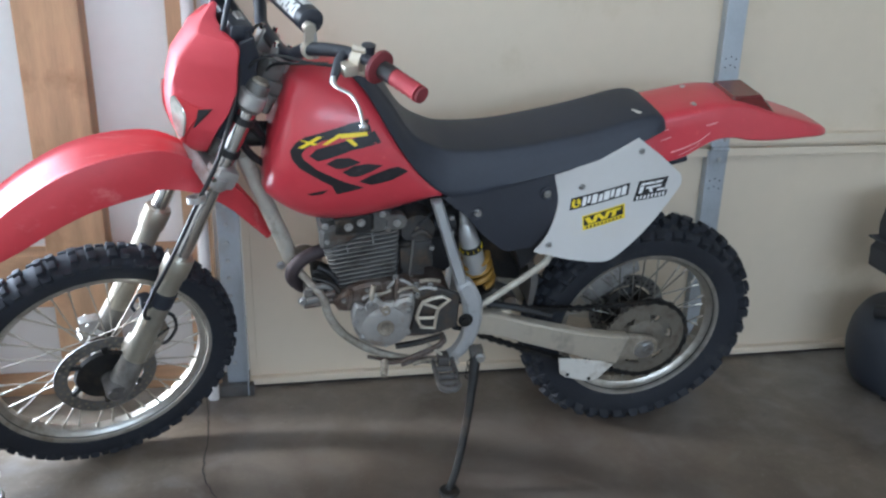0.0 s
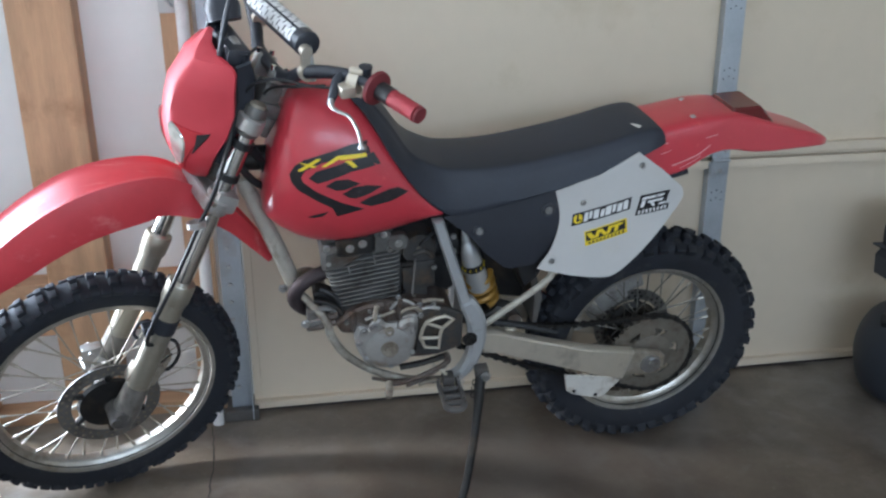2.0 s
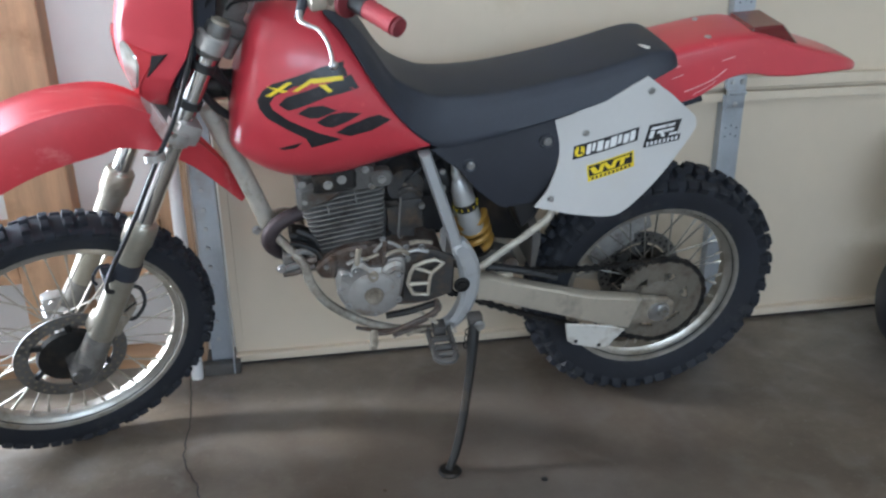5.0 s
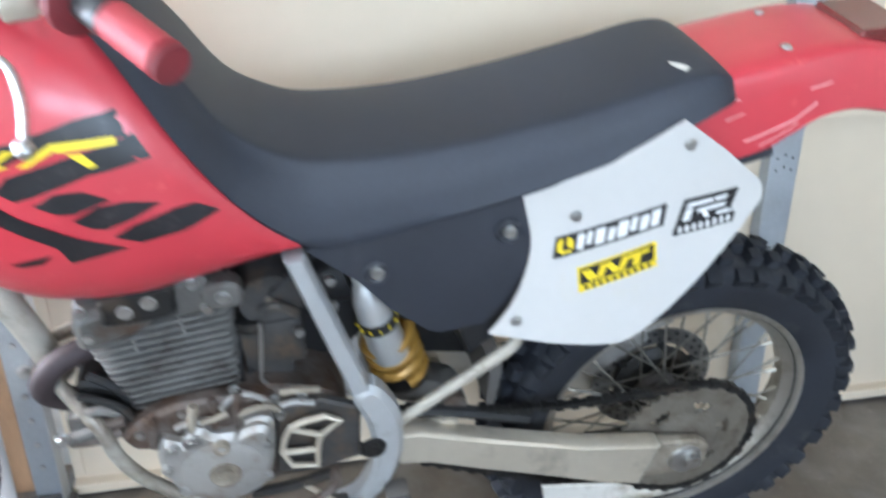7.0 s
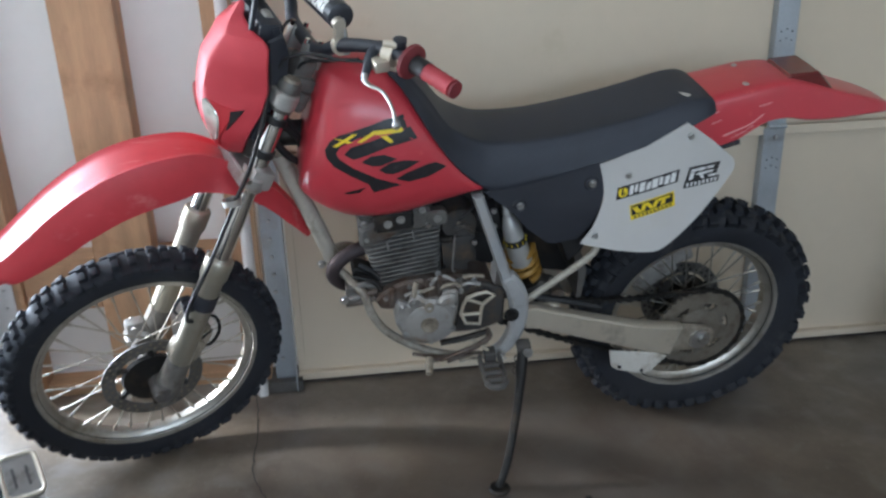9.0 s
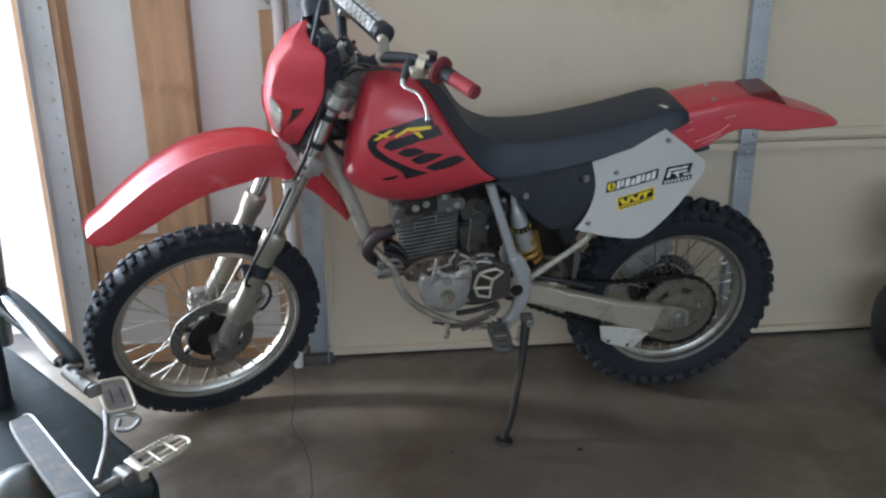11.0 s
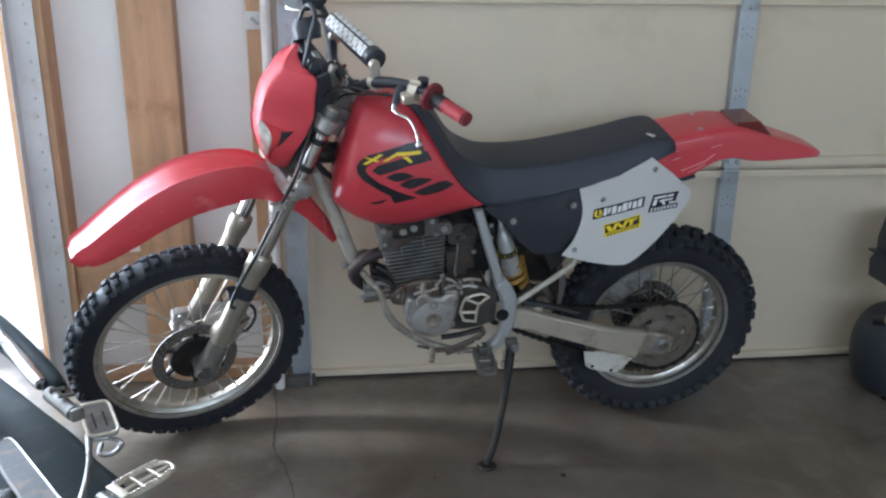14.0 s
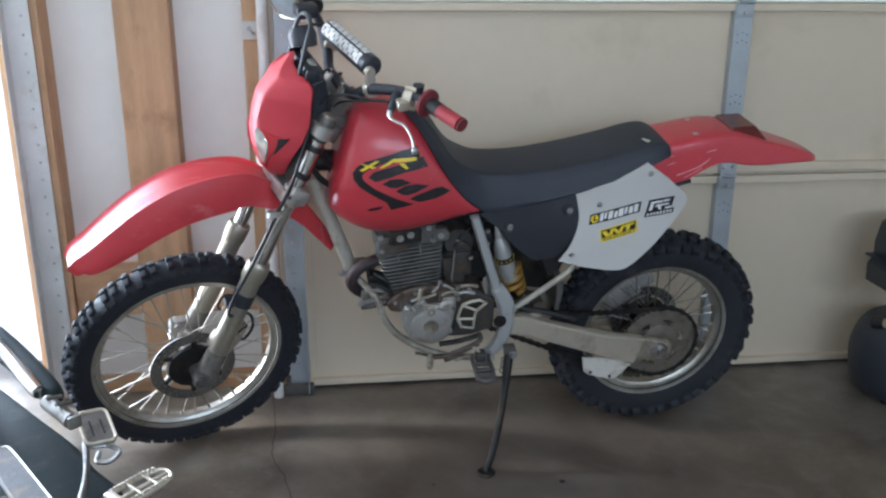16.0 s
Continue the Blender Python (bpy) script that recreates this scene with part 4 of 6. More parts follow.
block((0.050, 0.150, 0.036), Matrix.Translation((-0.466, 0, 1.196)) @ pose(0, 0, 0, 0, 12, 0), 0.010, hb)
part("mask_bracket", hb, black_plastic, bike, m=STEERED)
tr = bmesh.new()
tube([(-0.50, -0.055, 1.20), (-0.478, -0.05, 1.285), (-0.462, -0.03, 1.315), (-0.455, 0.03, 1.318), (-0.47, 0.05, 1.29), (-0.49, 0.06, 1.20)], 0.006, 8, 5, bm=tr)
part("instrument_bracket", tr, black_plastic, bike, m=STEERED)
sp = lathe([(0.0, -0.03), (0.035, -0.03), (0.038, 0.0), (0.03, 0.02), (0, 0.02)], 20, Matrix.Translation((-0.455, 0.06, 1.25)) @ pose(0, 0, 0, 60, 0, 0))
part("trip_meter", sp, black_plastic, bike, m=STEERED)
tn = bmesh.new()
lathe([(0.0, -0.016), (0.012, -0.014), (0.014, 0.016), (0, 0.018)], 14, Matrix.Translation((-0.46, -0.03, 1.205)), tn)
part("key_switch", tn, steel, bike, m=STEERED)
cables = [
    [(-0.31, -0.222, 1.176), (-0.36, -0.185, 1.172), (-0.42, -0.12, 1.165), (-0.462, -0.085, 1.12), (-0.458, -0.07, 1.0), (-0.38, -0.03, 0.95)],
    [(-0.32, 0.24, 1.19), (-0.42, 0.13, 1.24), (-0.465, 0.03, 1.235), (-0.475, -0.07, 1.17), (-0.490, -0.098, 1.08), (-0.545, -0.130, 0.95), (-0.600, -0.140, 0.85), (-0.665, -0.142, 0.72), (-0.722, -0.140, 0.615), (-0.735, -0.128, 0.56), (-0.715, -0.112, 0.535)],
    [(-0.36, 0.10, 1.13), (-0.41, 0.03, 1.15), (-0.445, -0.03, 1.11), (-0.44, -0.05, 1.0)],
    [(-0.33, -0.19, 1.17), (-0.37, -0.14, 1.150), (-0.41, -0.08, 1.12), (-0.435, -0.05, 1.05)],
]
for i, cpath in enumerate(cables):
    part("control_cable", tube(cpath, 0.0034 if i != 1 else 0.0050, 8, 6), cable_black, bike, m=STEERED)
# cable guide ring on the clamp
cg = bmesh.new()
rp = [(0.014, -0.007), (0.020, -0.007), (0.020, 0.007), (0.014, 0.007)]
lathe(rp, 16, Matrix.Translation(along(0.585, -0.138, -0.035)) @ pose(0, 0, 0, 70, 0, 0), cg, closed=True)
part("cable_guide", cg, cover_silver, bike, m=STEERED)
vg = tube([along(0.06, -0.07, 0.03), along(0.25, -0.075, 0.055), along(0.36, -0.085, 0.03)], 0.0035, 8, 5)
part("brake_hose", vg, cable_black, bike, m=STEERED)
part("brake_hose", tube([FRONT_AXLE + V(p) for p in ((0.095, -0.085, 0.150), (0.125, -0.088, 0.178), (0.165, -0.086, 0.165), (0.172, -0.084, 0.115), (0.145, -0.082, 0.075), (0.118, -0.080, 0.085))], 0.0042, 8, 5), cable_black, bike, m=STEERED)
part("bleed_nipple", tube([FRONT_AXLE + V((0.120, -0.105, 0.125)), FRONT_AXLE + V((0.150, -0.112, 0.150))], [0.006, 0.004], 8), chrome, bike, m=STEERED)

# front fender
FEND = [(-1.100, 0.735, 0.050, 0.018), (-1.086, 0.760, 0.062, 0.034), (-1.045, 0.788, 0.070, 0.050), (-0.990, 0.831, 0.076, 0.066), (-0.920, 0.880, 0.080, 0.075), (-0.840, 0.920, 0.082, 0.082), (-0.765, 0.938, 0.080, 0.086), (-0.690, 0.940, 0.074, 0.085), (-0.630, 0.928, 0.066, 0.078), (-0.575, 0.890, 0.060, 0.062), (-0.530, 0.845, 0.052, 0.048), (-0.478, 0.780, 0.045, 0.034), (-0.433, 0.708, 0.040, 0.025), (-0.392, 0.640, 0.034, 0.018)]
fs = spline(FEND, 3)
rings = []
for i, (x, z, w, drop) in enumerate(fs):
    a, b = fs[max(0, i - 1)], fs[min(len(fs) - 1, i + 1)]
    t = V((b[0] - a[0], 0, b[1] - a[1])).normalized()
    nrm = V((-t.z, 0, t.x))
    up, dn = [], []
    for k in range(25):
        u = -1 + 2 * k / 24
        e = abs(u)
        crown = -drop * (0.03 * e / 0.5 if e < 0.5 else 0.03 + 0.97 * ((e - 0.5) / 0.5) ** 1.25)
        crown += 0.007 * max(0, 1 - abs(e - 0.5) * 8)
        p = V((x, w * math.sin(u * 1.45) / math.sin(1.45), z)) + nrm * crown
        up.append(p)
        dn.append(p - nrm * 0.0045)
    rings.append(up + list(reversed(dn)))
part("front_fender", loft(rings), red_scuffed, bike, "glossy red front fender, lightly scuffed", m=STEERED)
# --- frame ---
FR = silver_paint
part("head_tube", tube([HEAD + AXIS * -0.06 + V((0.045, 0, 0)), HEAD + AXIS * 0.13 + V((0.045, 0, 0))], 0.030, 18), engine_grey, bike)
part("down_tube", tube([(-0.458, 0, 0.88), (-0.379, 0, 0.66), (-0.350, 0, 0.56)], 0.0195, 14, 3), cradle_light, bike, "silver painted frame down tube")
part("backbone", tube([(-0.48, 0, 0.93), (-0.25, 0, 0.92), (-0.06, 0, 0.84)], 0.028, 12, 4), dark_metal, bike)
for path in ([(-0.53, -0.07, 1.02), (-0.48, -0.06, 0.97), (-0.44, -0.045, 0.90), (-0.40, -0.03, 0.86)], [(-0.53, -0.05, 1.05), (-0.46, -0.07, 1.01), (-0.42, -0.05, 0.95), (-0.39, -0.02, 0.90)], [(-0.50, 0.0, 1.05), (-0.45, -0.03, 1.0), (-0.41, -0.04, 0.93), (-0.40, 0.0, 0.85)]):
    part("wiring_loom", tube(path, 0.0085, 8, 5), cable_black, bike)
part("steering_stop", block((0.07, 0.05, 0.06), Matrix.Translation((-0.455, -0.02, 1.0)) @ pose(0, 0, 0, 0, 27, 0), 0.01), dark_metal, bike)
for s in (-1, 1):
    part("cradle_tube", tube([(-0.362, 0.03 * s, 0.60), (-0.320, 0.08 * s, 0.578), (-0.291, 0.105 * s, 0.545), (-0.279, 0.11 * s, 0.500), (-0.245, 0.11 * s, 0.443), (-0.177, 0.11 * s, 0.388), (-0.09, 0.112 * s, 0.352), (0.0, 0.112 * s, 0.340), (0.03, 0.115 * s, 0.345)], 0.0102, 12, 6), cradle_paint, bike, "scuffed silver cradle tube")
    up = slab([(-0.044, 0.800), (-0.018, 0.803), (0.058, 0.574), (0.030, 0.566)], 0.128 * s, 0.096 * s, 0.007)
    part("rear_frame_tube", up, FR, bike, "flat silver rear frame tube")
    lowf = slab(spline([(0.031, 0.565), (0.061, 0.581), (0.093, 0.532), (0.100, 0.484), (0.097, 0.438), (0.081, 0.387), (0.057, 0.354), (0.029, 0.338), (0.002, 0.336), (0.002, 0.349), (0.032, 0.368), (0.052, 0.408), (0.058, 0.458), (0.048, 0.516)], 3, closed=True), 0.131 * s, 0.090 * s, 0.009)
    part("swingarm_bracket", lowf, FR, bike, "silver cast swingarm pivot bracket")
    sub = tube([(0.092, 0.112 * s, 0.494), (0.112, 0.112 * s, 0.508), (0.17, 0.114 * s, 0.552), (0.232, 0.122 * s, 0.606), (0.254, 0.125 * s, 0.635), (0.262, 0.125 * s, 0.69), (0.30, 0.12 * s, 0.78)], 0.0088, 10, 5)
    part("subframe_tube", sub, cradle_light, bike, "scuffed pale subframe tube")
    seatrail = tube([(-0.06, 0.07 * s, 0.81), (0.2, 0.09 * s, 0.86), (0.52, 0.08 * s, 0.93)], 0.0115, 10, 3)
    part("seat_rail", seatrail, FR, bike)
    piv = bolt(0.010, 0.006, Matrix.Translation((0.056, 0.131 * s, 0.471)) @ pose(0, 0, 0, 0, 0, 0 if s < 0 else 180))
    lathe([(0.012, -0.003), (0.018, -0.003), (0.019, 0.0), (0.012, 0.0)], 20, Matrix.Translation((0.056, 0.131 * s, 0.471)) @ pose(0, 0, 0, 0, 0, 0 if s < 0 else 180), piv, closed=True)
    part("pivot_bolt", piv, dark_metal, bike)

# --- tank ---
TANK = [(-0.421, 0.818, 0.842, 0.045), (-0.413, 0.808, 0.905, 0.080), (-0.399, 0.797, 0.962, 0.106), (-0.385, 0.786, 1.008, 0.121), (-0.366, 0.774, 1.060, 0.134), (-0.345, 0.763, 1.092, 0.144), (-0.308, 0.750, 1.108, 0.153), (-0.260, 0.746, 1.110, 0.159), (-0.205, 0.750, 1.090, 0.161), (-0.150, 0.764, 1.040, 0.157), (-0.100, 0.780, 0.965, 0.149), (-0.060, 0.794, 0.900, 0.139), (-0.022, 0.810, 0.842, 0.128)]
rings = []
for x, zb, zt, w in spline(TANK, 4):
    ring = []
    for k in range(28):
        a = 2 * math.pi * k / 28
        c, s_ = math.cos(a), math.sin(a)
        y = w * math.copysign(abs(c) ** 0.55, c)
        zz = (zb + zt) / 2 + (zt - zb) / 2 * math.copysign(abs(s_) ** (0.75 if s_ > 0 else 0.62), s_)
        h = (zz - zb) / (zt - zb + 1e-6)
        y *= 1.0 - 0.46 * max(0, h - 0.45) ** 1.3 - 0.18 * max(0, 0.30 - h)
        ring.append((x, y, zz))
    rings.append(ring)
tank = part("fuel_tank", loft(rings), red, bike, "red plastic fuel tank with black and yellow graphics")


def tank_y(x, z):
    xs = [t[0] for t in TANK]
    zb, zt, w = (float(np.interp(x, xs, [t[k] for t in TANK])) for k in (1, 2, 3))
    h = min(1, max(0, (z - zb) / (zt - zb)))
    s_ = abs(2 * h - 1) ** (1 / (0.75 if h > 0.5 else 0.62))
    c = math.sqrt(max(0, 1 - s_ * s_)) ** 0.55
    return -w * c * (1.0 - 0.46 * max(0, h - 0.45) ** 1.3 - 0.18 * max(0, 0.30 - h))


def tank_decal(outline, name, material, lift=0.0012, label=""):
    part(name, panel(outline, lambda x, z: tank_y(x, z) - lift, 0.0008, 0.012), material, tank, label)


tank_decal([(-0.358, 0.945), (-0.346, 0.9649), (-0.326, 0.9784), (-0.273, 0.995), (-0.232, 1.007), (-0.192, 1.013), (-0.186, 0.9866), (-0.242, 0.9825), (-0.29, 0.972), (-0.325, 0.9552), (-0.336, 0.9391)], "decal_chevron", decal_black)
tank_decal([(-0.358, 0.9445), (-0.336, 0.9425), (-0.33, 0.929), (-0.301, 0.907), (-0.249, 0.881), (-0.203, 0.865), (-0.262, 0.849), (-0.272, 0.87), (-0.304, 0.888), (-0.341, 0.911), (-0.355, 0.928)], "decal_chevron", decal_black)
tank_decal([(-0.319, 0.9388), (-0.304, 0.9538), (-0.245, 0.9714), (-0.179, 0.9884), (-0.165, 0.9626), (-0.227, 0.9522), (-0.283, 0.9326), (-0.301, 0.9276)], "decal_bar", decal_black)
tank_decal([(-0.285, 0.922), (-0.263, 0.935), (-0.236, 0.936), (-0.21, 0.925), (-0.246, 0.912), (-0.263, 0.912)], "decal_bar", decal_black)
tank_decal([(-0.25, 0.903), (-0.225, 0.918), (-0.197, 0.921), (-0.162, 0.915), (-0.191, 0.901), (-0.22, 0.891), (-0.234, 0.893)], "decal_bar", decal_black)
tank_decal([(-0.214, 0.88), (-0.192, 0.892), (-0.149, 0.906), (-0.128, 0.907), (-0.104, 0.893), (-0.144, 0.878), (-0.187, 0.87)], "decal_bar", decal_black)
tank_decal([(-0.325, 0.846), (-0.309, 0.853), (-0.287, 0.859), (-0.28, 0.861), (-0.292, 0.849), (-0.314, 0.844)], "decal_mark", decal_black)
# yellow badge: slanted strokes on the upper band
for outline in ([(-0.342, 0.9552), (-0.332, 0.9544), (-0.29, 0.981), (-0.3, 0.9818)], [(-0.339, 0.9726), (-0.324, 0.971), (-0.299, 0.9656), (-0.31, 0.9625)], [(-0.292, 0.9644), (-0.282, 0.9646), (-0.247, 0.9844), (-0.258, 0.9864)], [(-0.258, 0.9874), (-0.196, 0.9894), (-0.195, 0.9812), (-0.252, 0.9783)], [(-0.243, 0.9757), (-0.229, 0.9762), (-0.216, 0.9629), (-0.224, 0.9604)]):
    tank_decal(outline, "decal_badge", yellow, 0.0026, "slanted yellow model badge stroke")
cap = lathe([(0.0, -0.014), (0.022, -0.014), (0.026, -0.008), (0.026, 0.01), (0, 0.01)], 20, Matrix.Translation((-0.275, 0.02, 1.093)) @ pose(0, 0, 0, -90, 0, 0))
part("filler_cap", cap, black_plastic, tank)

# --- seat ---
SEAT = [(-0.222, 1.110, 1.085, 0.055, 0.085), (-0.190, 1.095, 1.052, 0.076, 0.118), (-0.14, 1.038, 0.965, 0.086, 0.139), (-0.09, 0.965, 0.888, 0.093, 0.139), (-0.035, 0.933, 0.830, 0.097, 0.132), (0.015, 0.922, 0.808, 0.098, 0.128), (0.12, 0.922, 0.826, 0.099, 0.127), (0.25, 0.941, 0.856, 0.099, 0.127), (0.36, 0.964, 0.890, 0.099, 0.124), (0.435, 0.984, 0.918, 0.097, 0.120), (0.480, 0.989, 0.936, 0.093, 0.113), (0.505, 0.981, 0.944, 0.087, 0.103), (0.514, 0.970, 0.950, 0.080, 0.092)]
rings = []
for x, zt, zb, wt, wb in spline(SEAT, 4):
    h = zt - zb
    half = spline([(wb * 0.75, zb - 0.004), (wb, zb + 0.006), (wb * 0.99, zb + h * 0.22), (wb * 0.55 + wt * 0.45, zb + h * 0.60), (wt * 1.02, zb + h * 0.83), (wt * 0.965, zb + h * 0.905), (wt * 0.85, zb + h * 0.94), (wt * 0.5, zb + h * 0.98), (0, zb + h)], 2)
    ring = [(x, -p[0], p[1]) for p in half] + [(x, p[0], p[1]) for p in reversed(half[:-1])]
    rings.append(ring)
seat = part("seat", loft(rings), seat_black, bike, "black vinyl seat")
tag = slab(spline([(-0.020, 0), (0, 0.0055), (0.020, 0), (0, -0.0055)], 3, closed=True), -0.0012, 0.0, 0.0004)
part("seat_tag", tag, worn_white, seat, "small pale seat tag", m=pose(0.450, -0.070, 0.9845, -72, 0, 10) @ pose(0, 0, 0, 0, 40, 0))

# --- rear fender ---
RF = [(0.44, 0.968, 0.104, 0.05), (0.50, 0.979, 0.104, 0.094), (0.522, 0.984, 0.104, 0.113), (0.57, 0.993, 0.103, 0.110), (0.60, 0.998, 0.102, 0.098), (0.64, 1.004, 0.099, 0.084), (0.69, 1.005, 0.094, 0.080), (0.74, 0.994, 0.089, 0.079), (0.80, 0.975, 0.082, 0.066), (0.86, 0.957, 0.074, 0.049), (0.925, 0.937, 0.061, 0.031), (0.97, 0.919, 0.043, 0.018), (0.995, 0.904, 0.020, 0.008)]
RF_SECTION = [(0.0, 0.0), (0.3, 0.005), (0.6, 0.02), (0.76, 0.05), (0.81, 0.085), (0.85, 0.17), (0.90, 0.42), (0.95, 0.70), (1.0, 1.0)]
rings = []
for x, z, w, drop in spline(RF, 3):
    near = [(w * e, z - drop * f) for e, f in RF_SECTION]
    up = [V((x, -y, zz)) for y, zz in reversed(near)] + [V((x, y, zz)) for y, zz in near[1:]]
    dn = [V((x, p.y * 0.955, p.z - 0.0045)) for p in up]
    rings.append(up + list(reversed(dn)))
rear_fender = part("rear_fender", loft(rings), red, bike, "red rear fender with pale scratches", smooth=32)


def fender_side(x, z):
    """The y of the fender's near side at (x, z)."""
    zt, w, drop = (float(np.interp(x, [r[0] for r in RF], [r[k] for r in RF])) for k in (1, 2, 3))
    return -w * float(np.interp((zt - z) / drop, [f for e, f in RF_SECTION], [e for e, f in RF_SECTION]))


for pts, r in (([(0.535, 0.893), (0.565, 0.903), (0.60, 0.918), (0.628, 0.938)], 0.0012), ([(0.505, 0.922), (0.53, 0.930)], 0.0009), ([(0.615, 0.955), (0.645, 0.962)], 0.0010), ([(0.50, 0.945), (0.522, 0.948)], 0.0009), ([(0.556, 0.886), (0.585, 0.900), (0.606, 0.914)], 0.0008)):
    path = [(p[0], fender_side(p[0], p[1]) - 0.0004, p[1]) for p in (spline(pts, 5) if len(pts) > 2 else [np.array(pts[0]) * (1 - q / 4) + np.array(pts[1]) * q / 4 for q in range(5)])]
    part("scratch", tube(path, r, 5, 1, smooth=False), scratch_pale, rear_fender, "pale scratch in the red plastic")
tl = slab([(0.690, 0.996), (0.698, 1.011), (0.766, 1.014), (0.782, 1.000), (0.812, 0.969), (0.800, 0.960), (0.70, 0.985)], -0.056, 0.056, 0.004)
part("tail_light", tl, tail_lens, rear_fender, "dark brownish red tail light lens")
for x, y, z in ((0.592, -0.056, 0.996), (0.612, 0.050, 0.999)):
    part("fender_bolt", bolt(0.006, 0.003, Matrix.Translation((x, y, z)) @ pose(0, 0, 0, -84, 0, 0)), steel, rear_fender)
lip = block((0.05, 0.12, 0.012), Matrix.Translation((0.575, 0, 0.872)) @ pose(0, 0, 0, 0, -14, 0), 0.003)
part("inner_fender", lip, black_plastic, bike)
part("fender_stay", block((0.062, 0.012, 0.012), Matrix.Translation((0.550, -0.097, 0.868)) @ pose(0, 0, 0, 0, -14, 0), 0.003), black_plastic, bike)

# --- side panels ---
def panel_y(x, z):
    """How far the white panel bulges out from the middle of the bike."""
    return -0.118 - 0.014 * math.sin(math.pi * min(1, max(0, (x - 0.20) / 0.38))) - 0.14 * max(0, 0.83 - z) + 0.05 * max(0, z - 0.87)


for s in (-1, 1):
    flip = Matrix.Scale(s * -1, 4, (0, 1, 0))
    edge = spline([(0.243, 0.862), (0.258, 0.785), (0.239, 0.712), (0.208, 0.664)], 4)
    rim_ = [(0.208, 0.664)] + spline([(0.29, 0.645), (0.360, 0.636), (0.402, 0.641), (0.455, 0.682), (0.506, 0.735), (0.560, 0.806), (0.567, 0.828), (0.560, 0.846)], 3) + [(0.500, 0.897), (0.436, 0.944), (0.400, 0.924), (0.345, 0.893), (0.29, 0.876)]
    wpnl = part("side_panel", panel(edge[:-1] + rim_, panel_y, 0.005, 0.02, flip), white_plastic, bike, "white plastic side number panel with stickers")
    cov = [(-0.018, 0.808), (0.06, 0.818), (0.15, 0.838), (0.215, 0.855)] + edge + [(0.150, 0.655), (0.135, 0.660), (0.085, 0.705), (0.045, 0.755)]
    bp = part("air_box_cover", panel(cov, lambda x, z: -0.112 - 0.008 * math.sin(math.pi * min(1, max(0, (z - 0.65) / 0.2))) - 0.04 * max(0, x - 0.05), 0.006, 0.03, flip), black_plastic, bike, "matt black side cover")
    if s < 0:
        for x, z, y, par in ((0.066, 0.766, -0.1205, bp), (0.228, 0.812, -0.1275, bp)):
            b = lathe([(0.0105, -0.002), (0.0135, -0.0035), (0.0165, -0.001), (0.0165, 0.003), (0.0105, 0.003)], 20, Matrix.Translation((x, y, z)), closed=True)
            cl = part("bolt_collar", b, black_plastic, par)
            part("bolt", bolt(0.007, 0.006, Matrix.Translation((x + 0.002, y - 0.001, z))), steel, cl)
        for x, z in ((0.312, 0.826), (0.243, 0.682), (0.446, 0.912)):
            part("panel_bolt", bolt(0.0065, 0.004, Matrix.Translation((x, panel_y(x, z), z))), steel, wpnl)


def sticker(name, x, z, sw, sh, tilt, bits, label):
    """A sticker that follows the white panel: bits are (material, x0, z0, x1, z1, slant) within it."""
    ca, sa = math.cos(radians(tilt)), math.sin(radians(tilt))
    first = None
    for i, (ma, x0, z0, x1, z1, sl, *layer) in enumerate(bits):
        lift = 0.0010 + 0.0004 * (layer[0] if layer else min(i, 2))
        corners = [((px + sx) * sw, pz * sh) for px, sx, pz in ((x0, -sl, z0), (x1, -sl, z0), (x1, sl, z1), (x0, sl, z1))]
        b = panel([(x + px * ca - pz * sa, z + px * sa + pz * ca) for px, pz in corners], lambda px, pz: panel_y(px, pz) - lift, 0.0006, 0.025)
        ob = part(name if i == 0 else "print", b, ma, first or bike, label if i == 0 else "", smooth=0)
        first = first or ob
    return first


W_, B_, Y_ = decal_white, decal_black, yellow
bits = [(B_, 0.0, 0.0, 0.124, 0.030, 0.004), (Y_, 0.003, 0.008, 0.021, 0.022, 0.001, 1), (Y_, 0.006, 0.004, 0.018, 0.026, 0.001, 1), (B_, 0.010, 0.010, 0.014, 0.026, 0.002, 2), (B_, 0.008, 0.009, 0.017, 0.013, 0.0, 2)]
for x0, w, z0, z1 in ((0.025, 0.008, 0.004, 0.026), (0.036, 0.006, 0.008, 0.026), (0.045, 0.011, 0.004, 0.026), (0.059, 0.008, 0.004, 0.022), (0.070, 0.012, 0.004, 0.026), (0.085, 0.007, 0.007, 0.026), (0.095, 0.010, 0.004, 0.024), (0.108, 0.010, 0.004, 0.026)):
    bits.append((W_, x0, z0, x0 + w, z1, 0.003, 1))
sticker("sticker", 0.290, 0.770, 1.18, 0.95, 13.8, bits, "black sticker with white lettering shapes and yellow disc")
bits = [(Y_, 0, 0, 0.085, 0.040, 0.002), (B_, 0.003, 0.012, 0.082, 0.037, 0.0015), (Y_, 0.008, 0.015, 0.018, 0.033, -0.003), (Y_, 0.022, 0.015, 0.030, 0.034, 0.004), (Y_, 0.033, 0.015, 0.041, 0.034, -0.004), (Y_, 0.045, 0.015, 0.053, 0.034, 0.005), (Y_, 0.056, 0.028, 0.078, 0.034, 0.001), (Y_, 0.060, 0.015, 0.068, 0.034, 0.003)]
bits += [(B_, 0.005 + i * 0.0075, 0.003, 0.009 + i * 0.0075, 0.009, 0.0005) for i in range(10)]
sticker("sticker", 0.325, 0.719, 1.26, 0.90, 15.5, bits, "yellow and black sticker with a bold zigzag mark")
